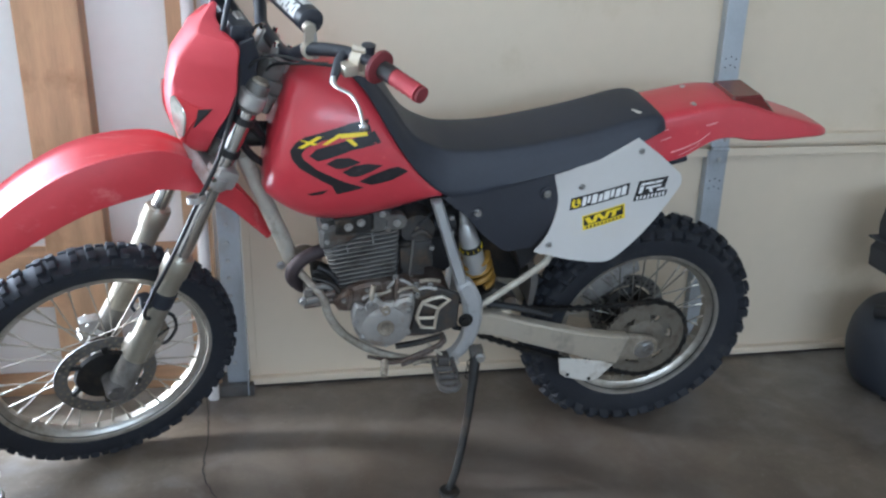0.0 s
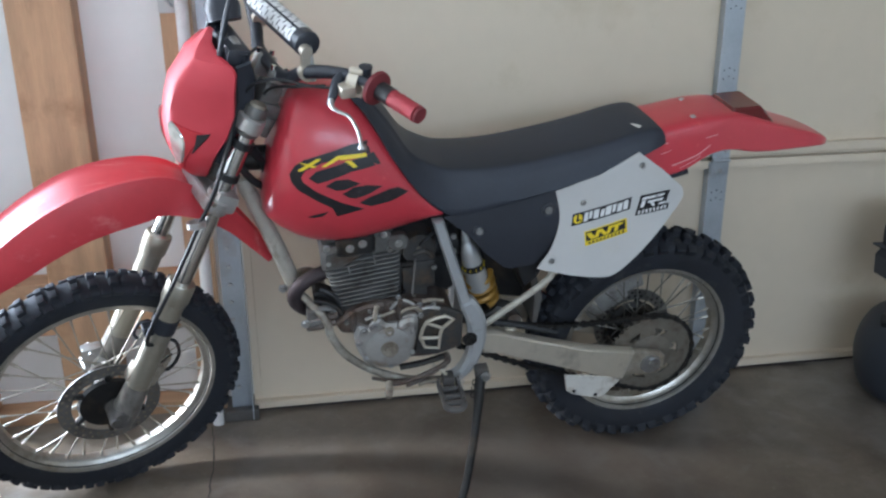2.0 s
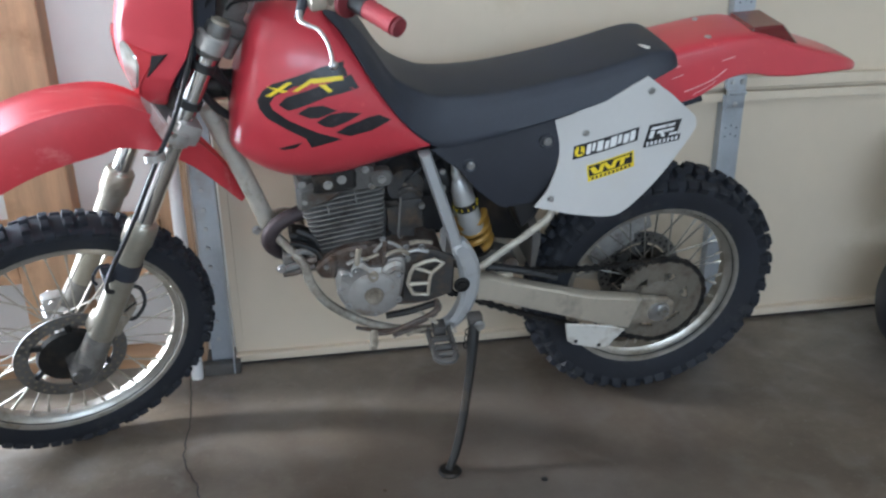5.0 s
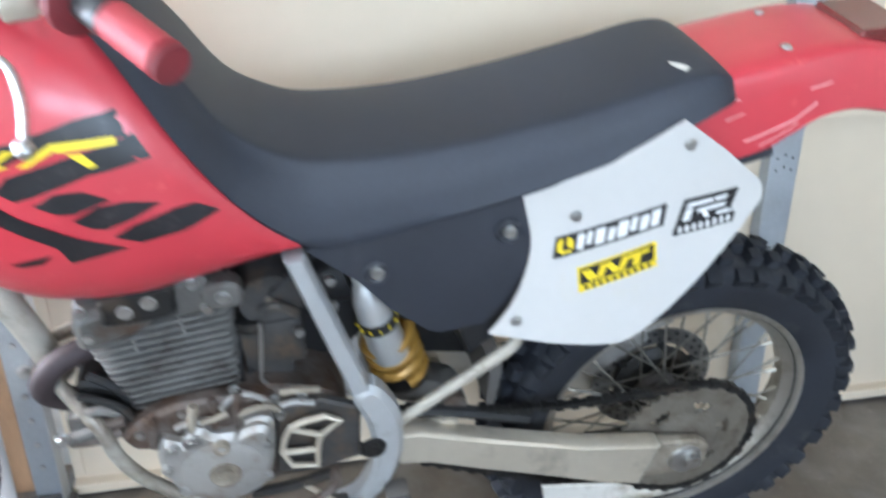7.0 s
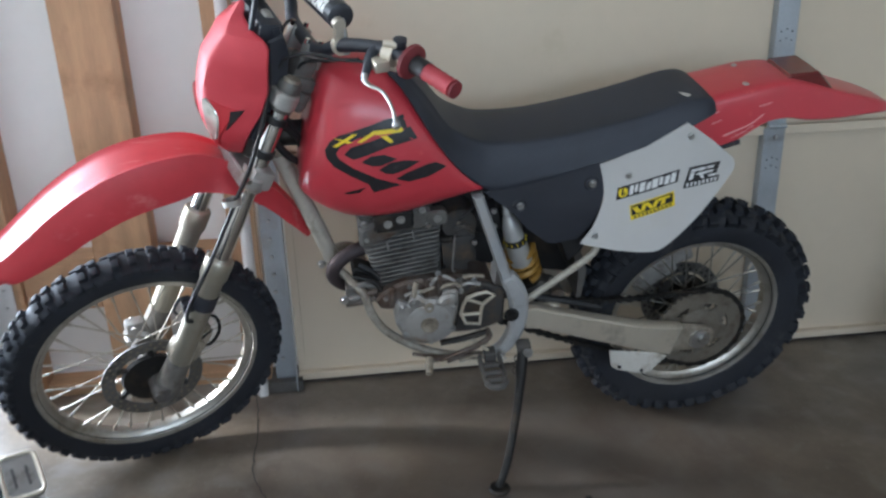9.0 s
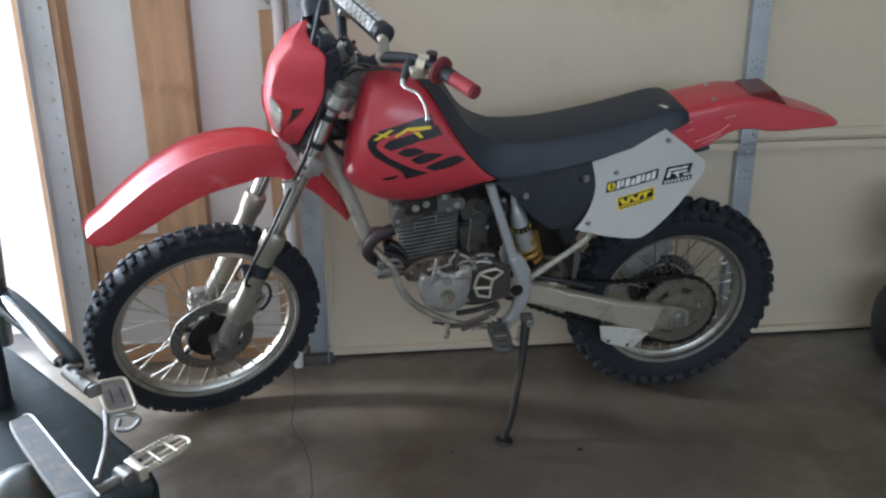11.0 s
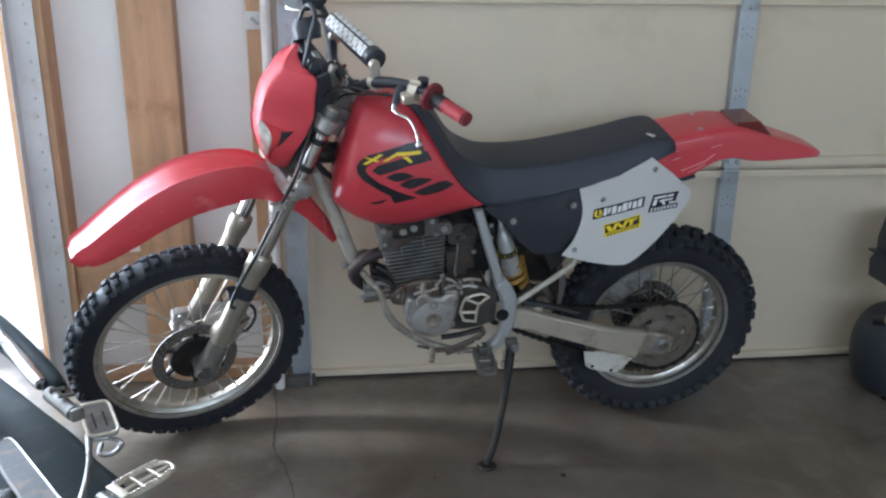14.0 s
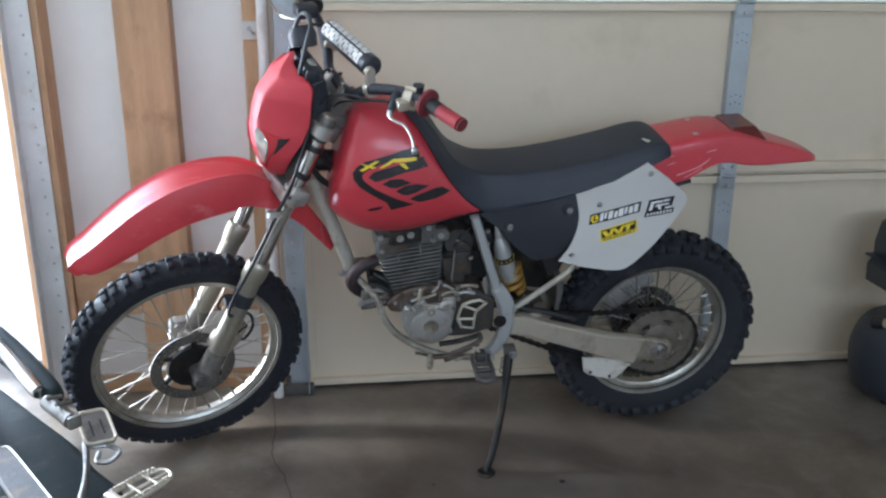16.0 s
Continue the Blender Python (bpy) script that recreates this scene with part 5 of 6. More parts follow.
bits = [(B_, 0.0, 0.0, 0.086, 0.014, 0.002), (B_, 0.008, 0.013, 0.084, 0.048, 0.006), (W_, 0.018, 0.036, 0.074, 0.042, 0.003), (W_, 0.014, 0.018, 0.024, 0.034, 0.003), (W_, 0.032, 0.026, 0.072, 0.031, 0.002), (W_, 0.040, 0.016, 0.048, 0.026, -0.002), (W_, 0.060, 0.016, 0.078, 0.021, 0.001)]
bits += [(W_, 0.006 + i * 0.0098, 0.003, 0.011 + i * 0.0098, 0.011, 0.001) for i in range(8)]
sticker("sticker", 0.444, 0.786, 1.0, 1.0, 6, bits, "black and white sticker of an angular mark over lettering shapes")


# ---- engine, drive and running gear ----
TILT = Matrix.Translation((-0.186, 0, 0.56)) @ Matrix.Rotation(radians(-8), 4, "Y")


def rounded_rect(hx, hy, r=0.02, n=4):
    pts = []
    for cx, cy, a0 in ((hx - r, hy - r, 0), (-hx + r, hy - r, 90), (-hx + r, -hy + r, 180), (hx - r, -hy + r, 270)):
        for k in range(n + 1):
            a = radians(a0 + 90 * k / n)
            pts.append((cx + r * math.cos(a), cy + r * math.sin(a)))
    return pts


FLAT = pose(0, 0, 0, -90, 0, 0)
barrel = part("cylinder", slab(rounded_rect(0.056, 0.072), -0.150, 0.02, 0.004, m=TILT @ FLAT), dark_metal, bike, "finned engine cylinder")
for i in range(12):
    z = 0.006 + i * 0.0122
    hx, hy = 0.074 + 0.019 * i / 11, 0.086 + 0.008 * i / 11
    fin = slab(rounded_rect(hx, hy, 0.014, 3), -z - 0.0026, -z + 0.0006, 0.0007, m=TILT @ pose(0.004 + 0.0012 * math.sin(i * 2.1), 0, 0) @ FLAT)
    part("cooling_fin", fin, fin_grey, barrel)
for dx, z0, z1 in ((-0.030, 0.104, 0.130), (0.032, 0.116, 0.150)):
    part("fin_rib", block((0.004, 0.006, z1 - z0), Matrix.Translation((dx, -0.0875, (z0 + z1) / 2)), 0.002), fin_grey, barrel, m=TILT)
head = part("cylinder_head", slab(rounded_rect(0.088, 0.09, 0.025), -0.186, -0.146, 0.007, m=TILT @ FLAT), fin_grey, bike, "weathered cylinder head")
# cheeks of the head casting, with a scooped plug boss at the front
hb2 = bmesh.new()
slab(spline([(-0.086, 0.128), (-0.030, 0.134), (0.006, 0.152), (0.010, 0.176), (-0.030, 0.186), (-0.080, 0.182), (-0.090, 0.155)], 4, closed=True), -0.101, -0.060, 0.010, hb2)
slab(spline([(0.014, 0.150), (0.070, 0.146), (0.084, 0.170), (0.074, 0.196), (0.030, 0.200), (0.012, 0.180)], 4, closed=True), -0.096, -0.060, 0.008, hb2)
part("head_cheek", hb2, engine_grey, head, m=TILT)
hc = bmesh.new()
slab(rounded_rect(0.078, 0.078, 0.022), -0.224, -0.180, 0.012, hc, TILT @ FLAT)
part("rocker_cover", hc, engine_grey, head)
cap2 = slab(spline([(-0.044, -0.018), (0.030, -0.022), (0.040, -0.004), (0.036, 0.026), (-0.040, 0.024), (-0.046, 0.004)], 4, closed=True), -0.110, -0.078, 0.006, m=TILT @ Matrix.Translation((-0.002, 0, 0.183)))
c2 = part("valve_cap", cap2, dark_metal, head)
for dx, dz in ((-0.022, 0.0), (0.008, 0.006)):
    bb = bolt(0.0075, 0.004, TILT @ Matrix.Translation((dx + 0.002, -0.110, 0.184 + dz)))
    part("cap_bolt", bb, steel, c2)
for dx, dz in ((-0.072, 0.190), (0.062, 0.196), (-0.074, 0.150), (0.070, 0.155)):
    part("head_bolt", bolt(0.006, 0.006, TILT @ Matrix.Translation((dx, -0.098, dz))), steel, head)
lugm = slab(spline([(-0.138, 0.722), (-0.100, 0.722), (-0.094, 0.744), (-0.108, 0.758), (-0.142, 0.752)], 3, closed=True), -0.100, -0.070, 0.004)
lugb = part("head_bracket", lugm, engine_grey, bike)
part("head_bracket_bolt", bolt(0.007, 0.005, Matrix.Translation((-0.118, -0.100, 0.738))), steel, lugb)
# cam chain tensioner and plug cap at the rear of the head
part("tensioner", tube([(-0.105, -0.06, 0.66), (-0.090, -0.075, 0.665), (-0.078, -0.08, 0.67)], [0.012, 0.010, 0.008], 8, 2), dark_metal, bike)

# crankcase
cc = part("crankcase", slab(spline([(-0.245, 0.540), (-0.20, 0.570), (-0.09, 0.577), (-0.02, 0.562), (0.022, 0.53), (0.03, 0.46), (0.01, 0.415), (-0.05, 0.402), (-0.13, 0.414), (-0.188, 0.446), (-0.218, 0.492)], 4, closed=True), -0.098, 0.10, 0.010), case_brown, bike, "dirty brown-stained crankcase")
up = slab(spline([(-0.262, 0.548), (-0.20, 0.585), (-0.085, 0.582), (-0.070, 0.545), (-0.10, 0.515), (-0.235, 0.51), (-0.262, 0.525)], 3, closed=True), -0.118, -0.09, 0.006)
part("upper_case", up, case_brown, cc)
gc = part("generator_cover", slab(spline([(-0.216, 0.540), (-0.226, 0.514), (-0.222, 0.472), (-0.194, 0.426), (-0.142, 0.408), (-0.096, 0.429), (-0.080, 0.476), (-0.074, 0.544), (-0.088, 0.560), (-0.114, 0.554), (-0.124, 0.538), (-0.152, 0.540), (-0.166, 0.553), (-0.184, 0.550), (-0.194, 0.532)], 4, closed=True), -0.137, -0.095, 0.008), cover_silver, bike, "scuffed silver generator cover")
part("round_boss", lathe([(0.0, -0.1420), (0.030, -0.1418), (0.046, -0.1405), (0.055, -0.138), (0.058, -0.132)], 40, Matrix.Translation((-0.146, 0, 0.472))), cover_silver, gc)
part("timing_cap", lathe([(0.0, -0.1425), (0.006, -0.1425), (0.007, -0.1445), (0.011, -0.1445), (0.012, -0.1425), (0.017, -0.1450), (0.021, -0.1448), (0.0225, -0.139)], 24, Matrix.Translation((-0.145, 0, 0.473))), dusty_metal, gc)
part("small_cap", lathe([(0.0, -0.1395), (0.005, -0.1395), (0.006, -0.143), (0.011, -0.143), (0.0125, -0.135)], 20, Matrix.Translation((-0.145, 0, 0.521))), dusty_metal, gc)
part("cover_bulge", slab(spline([(-0.128, 0.535), (-0.116, 0.553), (-0.094, 0.559), (-0.080, 0.549), (-0.080, 0.525), (-0.096, 0.533), (-0.110, 0.525)], 4, closed=True), -0.150, -0.130, 0.007), cover_silver, gc)
for x, z, r in ((-0.206, 0.527, 0.007), (-0.180, 0.537, 0.009), (-0.086, 0.513, 0.006), (-0.090, 0.453, 0.006), (-0.142, 0.421, 0.006), (-0.200, 0.447, 0.006), (-0.217, 0.491, 0.006)):
    cb_ = bolt(r * 0.72, 0.005, Matrix.Translation((x, -0.138, z)))
    lathe([(0.0, -0.002), (r * 1.4, -0.002), (r * 1.55, 0.0)], 12, Matrix.Translation((x, -0.1365, z)), cb_)
    part("cover_bolt", cb_, steel, gc)
# brown-stained pipes and lugs over the cover
for pts, r, ma in (([(-0.176, -0.128, 0.531), (-0.178, -0.126, 0.559), (-0.172, -0.122, 0.586)], 0.0065, dusty_metal), ([(-0.118, -0.130, 0.546), (-0.119, -0.128, 0.571), (-0.116, -0.122, 0.601)], 0.006, case_brown), ([(-0.166, -0.129, 0.562), (-0.150, -0.131, 0.567), (-0.132, -0.129, 0.573)], 0.0042, dusty_metal), ([(-0.118, -0.130, 0.567), (-0.100, -0.132, 0.577), (-0.080, -0.130, 0.577), (-0.066, -0.126, 0.563)], 0.0045, dusty_metal), ([(-0.062, -0.118, 0.586), (-0.038, -0.122, 0.591), (-0.012, -0.118, 0.583)], 0.0050, dusty_metal)):
    part("case_pipe", tube(pts, r, 8, 4), ma, cc)
for pts, r in (([(-0.230, 0.520), (-0.226, 0.552), (-0.228, 0.575)], 0.006), ([(-0.200, 0.548), (-0.178, 0.556), (-0.150, 0.556)], 0.005), ([(-0.150, 0.54), (-0.148, 0.568), (-0.150, 0.59)], 0.006), ([(-0.140, 0.572), (-0.115, 0.595), (-0.085, 0.580), (-0.072, 0.560)], 0.0045), ([(-0.075, 0.560), (-0.050, 0.568), (-0.020, 0.562)], 0.005)):
    part("case_rib", tube([(x, -0.119, z) for x, z in pts], r, 8, 4), cover_silver if r < 0.0055 else case_brown, cc)
for x, z in ((-0.245, 0.545), (-0.188, 0.572), (-0.165, 0.545), (-0.120, 0.601), (-0.070, 0.575), (-0.035, 0.572), (-0.066, 0.545)):
    part("case_bolt", bolt(0.0055, 0.007, Matrix.Translation((x, -0.116, z))), steel, cc)
# lugs, bolts and hose ends at the front of the case
for path, r, ma in (([(-0.335, -0.09, 0.520), (-0.300, -0.10, 0.530), (-0.268, -0.10, 0.540)], 0.0085, case_brown), ([(-0.325, -0.085, 0.560), (-0.290, -0.095, 0.552), (-0.262, -0.10, 0.556)], 0.008, case_brown), ([(-0.315, -0.08, 0.590), (-0.285, -0.09, 0.585), (-0.262, -0.095, 0.572), (-0.250, -0.10, 0.550)], 0.0065, dark_metal), ([(-0.30, -0.07, 0.615), (-0.270, -0.08, 0.600), (-0.255, -0.08, 0.575)], 0.0065, cable_black)):
    part("front_hose", tube(path, r, 8, 4), ma, bike)
part("front_plate", slab(spline([(-0.318, 0.60), (-0.285, 0.60), (-0.250, 0.57), (-0.248, 0.52), (-0.272, 0.505), (-0.296, 0.53)], 3, closed=True), -0.075, -0.02, 0.006), dark_metal, bike)
# clutter under the engine: brake pipe, linkage and stays
for path, r, ma in (([(-0.185, -0.118, 0.372), (-0.12, -0.125, 0.360), (-0.05, -0.13, 0.372), (0.0, -0.128, 0.395)], 0.0045, case_brown), ([(-0.115, -0.115, 0.395), (-0.06, -0.12, 0.405), (0.0, -0.12, 0.420)], 0.008, dark_metal), ([(-0.07, -0.13, 0.345), (-0.03, -0.135, 0.360), (0.02, -0.135, 0.352)], 0.0045, dusty_metal), ([(-0.05, -0.12, 0.412), (-0.02, -0.13, 0.390), (0.0, -0.135, 0.372)], 0.0045, alu), ([(-0.10, -0.12, 0.340), (-0.06, -0.12, 0.352), (-0.03, -0.12, 0.345)], 0.007, case_brown)):
    part("under_stay", tube(path, r, 8, 4), ma, bike)

# open-worked sprocket guard
gpts = [(-0.068, 0.490), (-0.063, 0.514), (-0.054, 0.534), (-0.032, 0.543), (-0.008, 0.547), (0.012, 0.536), (-0.014, 0.513), (-0.019, 0.497), (-0.022, 0.455), (-0.056, 0.461)]
gl = [(x, -0.132, z) for x, z in gpts]
guard_loop = part("sprocket_guard", tube(gl + gl[:2], 0.0048, 8, 1, smooth=False), alu, bike, "open aluminium sprocket guard")
for (x0, z0), (x1, z1) in (((-0.066, 0.488), (-0.020, 0.486)), ((-0.052, 0.530), (-0.016, 0.513)), ((-0.016, 0.513), (-0.021, 0.486))):
    part("guard_bar", tube([(x0, -0.132, z0), (x1, -0.132, z1)], 0.0045, 8), alu, guard_loop)
part("guard_backing", slab([(-0.078, 0.43), (-0.02, 0.42), (0.040, 0.44), (0.042, 0.535), (-0.01, 0.560), (-0.07, 0.550)], -0.115, -0.098, 0.004), carb_dark, bike)
teeth = []
for k in range(26):
    a = 2 * math.pi * k / 26
    r = 0.036 if k % 2 else 0.031
    teeth.append((-0.012 + r * math.cos(a), 0.475 + r * math.sin(a)))
part("drive_sprocket", slab(teeth, -0.090, -0.084, 0.001), steel, bike)

# carburettor and intake
cb = bmesh.new()
lathe([(0.0, -0.06), (0.040, -0.06), (0.044, -0.045), (0.044, 0.05), (0.0, 0.05)], 20, Matrix.Translation((-0.062, -0.01, 0.700)), cb)
block((0.080, 0.09, 0.075), Matrix.Translation((-0.064, -0.03, 0.632)) @ pose(0, 0, 0, 0, -4, 0), 0.006, cb)
block((0.055, 0.07, 0.05), Matrix.Translation((-0.066, -0.03, 0.580)), 0.010, cb)
tube([(-0.075, -0.075, 0.69), (-0.055, -0.085, 0.705), (-0.030, -0.075, 0.680)], 0.007, 8, 4, bm=cb)
part("carburettor", cb, carb_dark, bike, "grimy carburettor")
part("intake_dirt_shield", slab([(-0.12, 0.76), (0.05, 0.76), (0.06, 0.58), (0.03, 0.545), (-0.11, 0.56)], -0.01, 0.06, 0.004), cable_black, bike)
part("intake_boot", tube([(-0.16, 0, 0.70), (-0.10, 0, 0.68), (-0.02, 0, 0.675), (0.04, 0, 0.69)], [0.030, 0.033, 0.036, 0.045], 16, 4), cable_black, bike)
for p in ([(-0.07, -0.055, 0.70), (-0.055, -0.07, 0.72), (-0.02, -0.06, 0.745), (0.01, -0.04, 0.76)], [(-0.09, -0.05, 0.585), (-0.108, -0.07, 0.57), (-0.112, -0.075, 0.60), (-0.105, -0.06, 0.65)]):
    part("fuel_hose", tube(p, 0.005, 8, 5), cable_black, bike)
part("choke_rod", tube([(-0.078, -0.098, 0.690), (-0.081, -0.100, 0.640), (-0.084, -0.102, 0.600), (-0.078, -0.100, 0.590)], 0.0026, 6, 3), steel, bike)
part("choke_lever", block((0.022, 0.008, 0.010), Matrix.Translation((-0.060, -0.072, 0.700)) @ pose(0, 0, 0, 0, 40, 0), 0.003), dusty_metal, bike)
part("carburettor_clip", tube([(-0.112, -0.085, 0.545), (-0.105, -0.088, 0.540), (-0.075, -0.088, 0.545)], 0.003, 6, 3), chrome, bike)

# exhaust
part("exhaust_header", tube([(-0.255, -0.035, 0.645), (-0.300, -0.045, 0.640), (-0.342, -0.055, 0.622), (-0.361, -0.055, 0.590), (-0.350, -0.035, 0.552), (-0.315, 0.0, 0.51), (-0.26, 0.07, 0.46), (-0.15, 0.125, 0.44), (0.0, 0.145, 0.47), (0.12, 0.15, 0.58), (0.24, 0.16, 0.66)], 0.0172, 16, 6), header_metal, bike, "heat-stained brown exhaust header")
part("header_flange", tube([(-0.252, -0.034, 0.66), (-0.268, -0.036, 0.660)], 0.030, 16), steel, bike)
part("muffler", tube([(0.22, 0.165, 0.655), (0.25, 0.168, 0.67), (0.60, 0.165, 0.80), (0.62, 0.165, 0.807)], [0.03, 0.052, 0.056, 0.035], 20, 3, smooth=False), dark_metal, bike)
bx = bmesh.new()
block((0.035, 0.05, 0.045), Matrix.Translation((-0.318, -0.07, 0.545)), 0.008, bx)
tube([(-0.335, -0.10, 0.535), (-0.30, -0.10, 0.545)], 0.009, 8, bm=bx)
tube([(-0.32, -0.09, 0.565), (-0.29, -0.095, 0.575), (-0.265, -0.09, 0.56)], 0.008, 8, 4, bm=bx)
part("engine_mount", bx, engine_grey, bike)
for z, x in ((0.545, -0.34), (0.60, -0.385)):
    part("mount_bolt", bolt(0.008, 0.008, Matrix.Translation((x, -0.03 if z > 0.58 else -0.108, z))), steel, bike)

# shift lever
sl = part("shift_lever", tube([(0.0, -0.115, 0.420), (0.0, -0.14, 0.418), (-0.03, -0.155, 0.410), (-0.08, -0.165, 0.398), (-0.115, -0.170, 0.388), (-0.150, -0.175, 0.392)], [0.009, 0.0080, 0.006, 0.0055, 0.005, 0.005], 10, 5), case_brown, bike, "worn steel gear shift lever")
part("lever_rubber", tube([(-0.150, -0.170, 0.394), (-0.156, -0.205, 0.386), (-0.158, -0.214, 0.384)], [0.009, 0.009, 0.0075], 12, 2, smooth=False), dusty_metal, sl)

# foot pegs
def foot_peg(s):
    fr = bmesh.new()
    y0, y1, x0, zz = 0.145, 0.252, 0.000, 0.362
    for dx in (-0.024, 0.024):
        slab([(y0, zz - 0.014), (y1 - 0.015, zz - 0.016), (y1 - 0.015, zz + 0.003), (y0, zz + 0.008)], -0.0035, 0.0035, 0.0005, fr, Matrix.Translation((x0 + dx, 0, 0)) @ Matrix(((0, 1, 0, 0), (s, 0, 0, 0), (0, 0, 1, 0), (0, 0, 0, 1))))
        for k in range(7):
            block((0.006, 0.007, 0.009), Matrix.Translation((x0 + dx, s * (y0 + 0.006 + k * 0.0125), zz + 0.008)) @ pose(0, 0, 0, 0, 0, 45), 0.001, fr)
    tube([(x0 - 0.024, s * (y1 - 0.017), zz - 0.006), (x0 - 0.012, s * y1, zz - 0.006), (x0 + 0.012, s * y1, zz - 0.006), (x0 + 0.024, s * (y1 - 0.017), zz - 0.006)], 0.008, 8, 3, bm=fr)
    for yy in (0.17, 0.20, 0.225):
        tube([(x0 - 0.024, s * yy, zz - 0.008), (x0 + 0.024, s * yy, zz - 0.008)], 0.0075, 8, bm=fr)
    block((0.03, 0.035, 0.03), Matrix.Translation((x0 + 0.004, s * 0.135, zz - 0.004)), 0.006, fr)
    pg = part("foot_peg", fr, dark_dust, bike, "muddy serrated steel foot peg")
    spr = bmesh.new()
    coil = [(x0 + 0.035 + 0.006 * math.cos(k * 1.2), s * (0.125 + k * 0.0016), zz + 0.006 * math.sin(k * 1.2)) for k in range(22)]
    tube(coil, 0.0015, 5, 1, bm=spr, smooth=False)
    part("peg_spring", spr, steel, pg)


foot_peg(-1)
foot_peg(1)

# side stand, from its pivot down to the floor
FOOT = BIKE.inverted() @ V((0.017, -0.595, 0.004))
PIV = V((0.088, -0.140, 0.372))
dirv = (FOOT - PIV).normalized()
st = bmesh.new()
BOW = V((0.012, 0, 0))
tube([PIV + dirv * -0.004, PIV + dirv * 0.05 + BOW * 0.3, PIV + dirv * 0.10 + BOW * 0.7, PIV + dirv * 0.20 + BOW, PIV + dirv * 0.30 + BOW * 0.85, FOOT - dirv * 0.004], [0.013, 0.014, 0.0115, 0.0108, 0.0102, 0.0095], 12, 4, bm=st)
stand = part("side_stand", st, dark_metal, bike, "black chipped side stand")
sf = bmesh.new()
sf_m = BIKE.inverted() @ Matrix.Translation((0.019, -0.595, 0.004))
lathe([(0.0, -0.004), (0.026, -0.004), (0.028, 0.0), (0.024, 0.005), (0.0, 0.007)], 18, sf_m @ pose(0, 0, 0, 90, 0, 0), sf)
part("stand_foot", sf, dark_metal, stand)
sb = bmesh.new()
slab([(0.070, 0.388), (0.104, 0.388), (0.108, 0.362), (0.098, 0.342), (0.078, 0.345)], -0.152, -0.120, 0.004, sb)
part("stand_bracket", sb, dark_dust, bike)
part("stand_bolt", bolt(0.010, 0.008, Matrix.Translation((0.096, -0.155, 0.368))), steel, bike)
spring = bmesh.new()
coil = [(0.070 - 0.0006 * k + 0.006 * math.cos(k * 1.3), -0.150 - 0.0012 * k, 0.36 - 0.003 * k + 0.006 * math.sin(k * 1.3)) for k in range(15)]
tube(coil, 0.0016, 5, 1, bm=spring, smooth=False)
part("stand_spring", spring, dark_metal, stand)

# swingarm
for s in (-1, 1):
    arm = slab([(0.090, 0.474), (0.125, 0.474), (0.245, 0.432), (0.383, 0.390), (0.512, 0.366), (0.488, 0.282), (0.42, 0.300), (0.323, 0.338), (0.22, 0.376), (0.14, 0.408), (0.095, 0.415)], 0.122 * s, 0.088 * s, 0.004)
    part("swingarm_leg", arm, alu, bike, "brushed aluminium box-section swingarm")
    blk = part("axle_block", slab([(0.490, 0.285), (0.512, 0.364), (0.588, 0.352), (0.606, 0.335), (0.606, 0.305), (0.585, 0.282)], 0.112 * s, 0.092 * s, 0.004), dusty_metal, bike)
    ad = lathe([(0.006, -0.008), (0.026, -0.006), (0.028, 0.0), (0.006, 0.0)], 20, Matrix.Translation((0.565, 0.112 * s, 0.318)) @ pose(0, 0, 0, 0, 0, 0 if s < 0 else 180), closed=True)
    part("chain_adjuster", ad, steel, blk)
    part("axle_nut", bolt(0.014, 0.014, Matrix.Translation((0.572, 0.116 * s, 0.323)) @ pose(0, 0, 0, 0, 0, 0 if s < 0 else 180)), steel, blk)
part("rear_axle", tube([(0.573, -0.125, 0.325), (0.573, 0.125, 0.325)], 0.010, 12), steel, bike)
part("swingarm_bridge", block((0.06, 0.19, 0.06), Matrix.Translation((0.16, 0, 0.435)), 0.012), alu, bike)
cgd = part("chain_guide", slab([(0.318, 0.322), (0.328, 0.270), (0.345, 0.256), (0.415, 0.234), (0.436, 0.238), (0.476, 0.285), (0.44, 0.300), (0.38, 0.312)], -0.128, -0.122, 0.002), worn_white, bike, "dirty white plastic chain guide")
for x, z in ((0.350, 0.266), (0.412, 0.246)):
    part("guide_screw", bolt(0.004, 0.003, Matrix.Translation((x, -0.128, z))), dark_metal, cgd)

# rear sprocket
sprk = []
for k in range(88):
    a = 2 * math.pi * k / 88
    r = 0.120 if k % 2 else 0.113
    sprk.append((math.cos(a) * r, math.sin(a) * r))
sbm = bmesh.new()
C2 = V((0.575, 0, 0.328))
rows = [[V((x, -0.082, z)) + C2 for x, z in sprk], [V((x, -0.076, z)) + C2 for x, z in sprk]]
inner = [[V((x * 0.68, y, z * 0.68)) + C2 for x, z in sprk] for y in (-0.082, -0.076)]
quads(sbm, [inner[0], rows[0], rows[1], inner[1]], close=True, wrap=True)
srk = part("rear_sprocket", sbm, sprocket_steel, bike, "dusty steel rear sprocket")
cw = bmesh.new()
for k in range(6):
    a = 2 * math.pi * k / 6 + 0.3
    slab([(0.03, -0.028), (0.090, -0.019), (0.090, 0.019), (0.03, 0.028)], -0.0815, -0.0765, 0.001, cw, Matrix.Translation(C2) @ Matrix.Rotation(a, 4, "Y"))
    bolt(0.006, 0.004, Matrix.Translation(C2 + V((0.062 * math.cos(a), -0.0815, 0.062 * math.sin(a)))), cw)
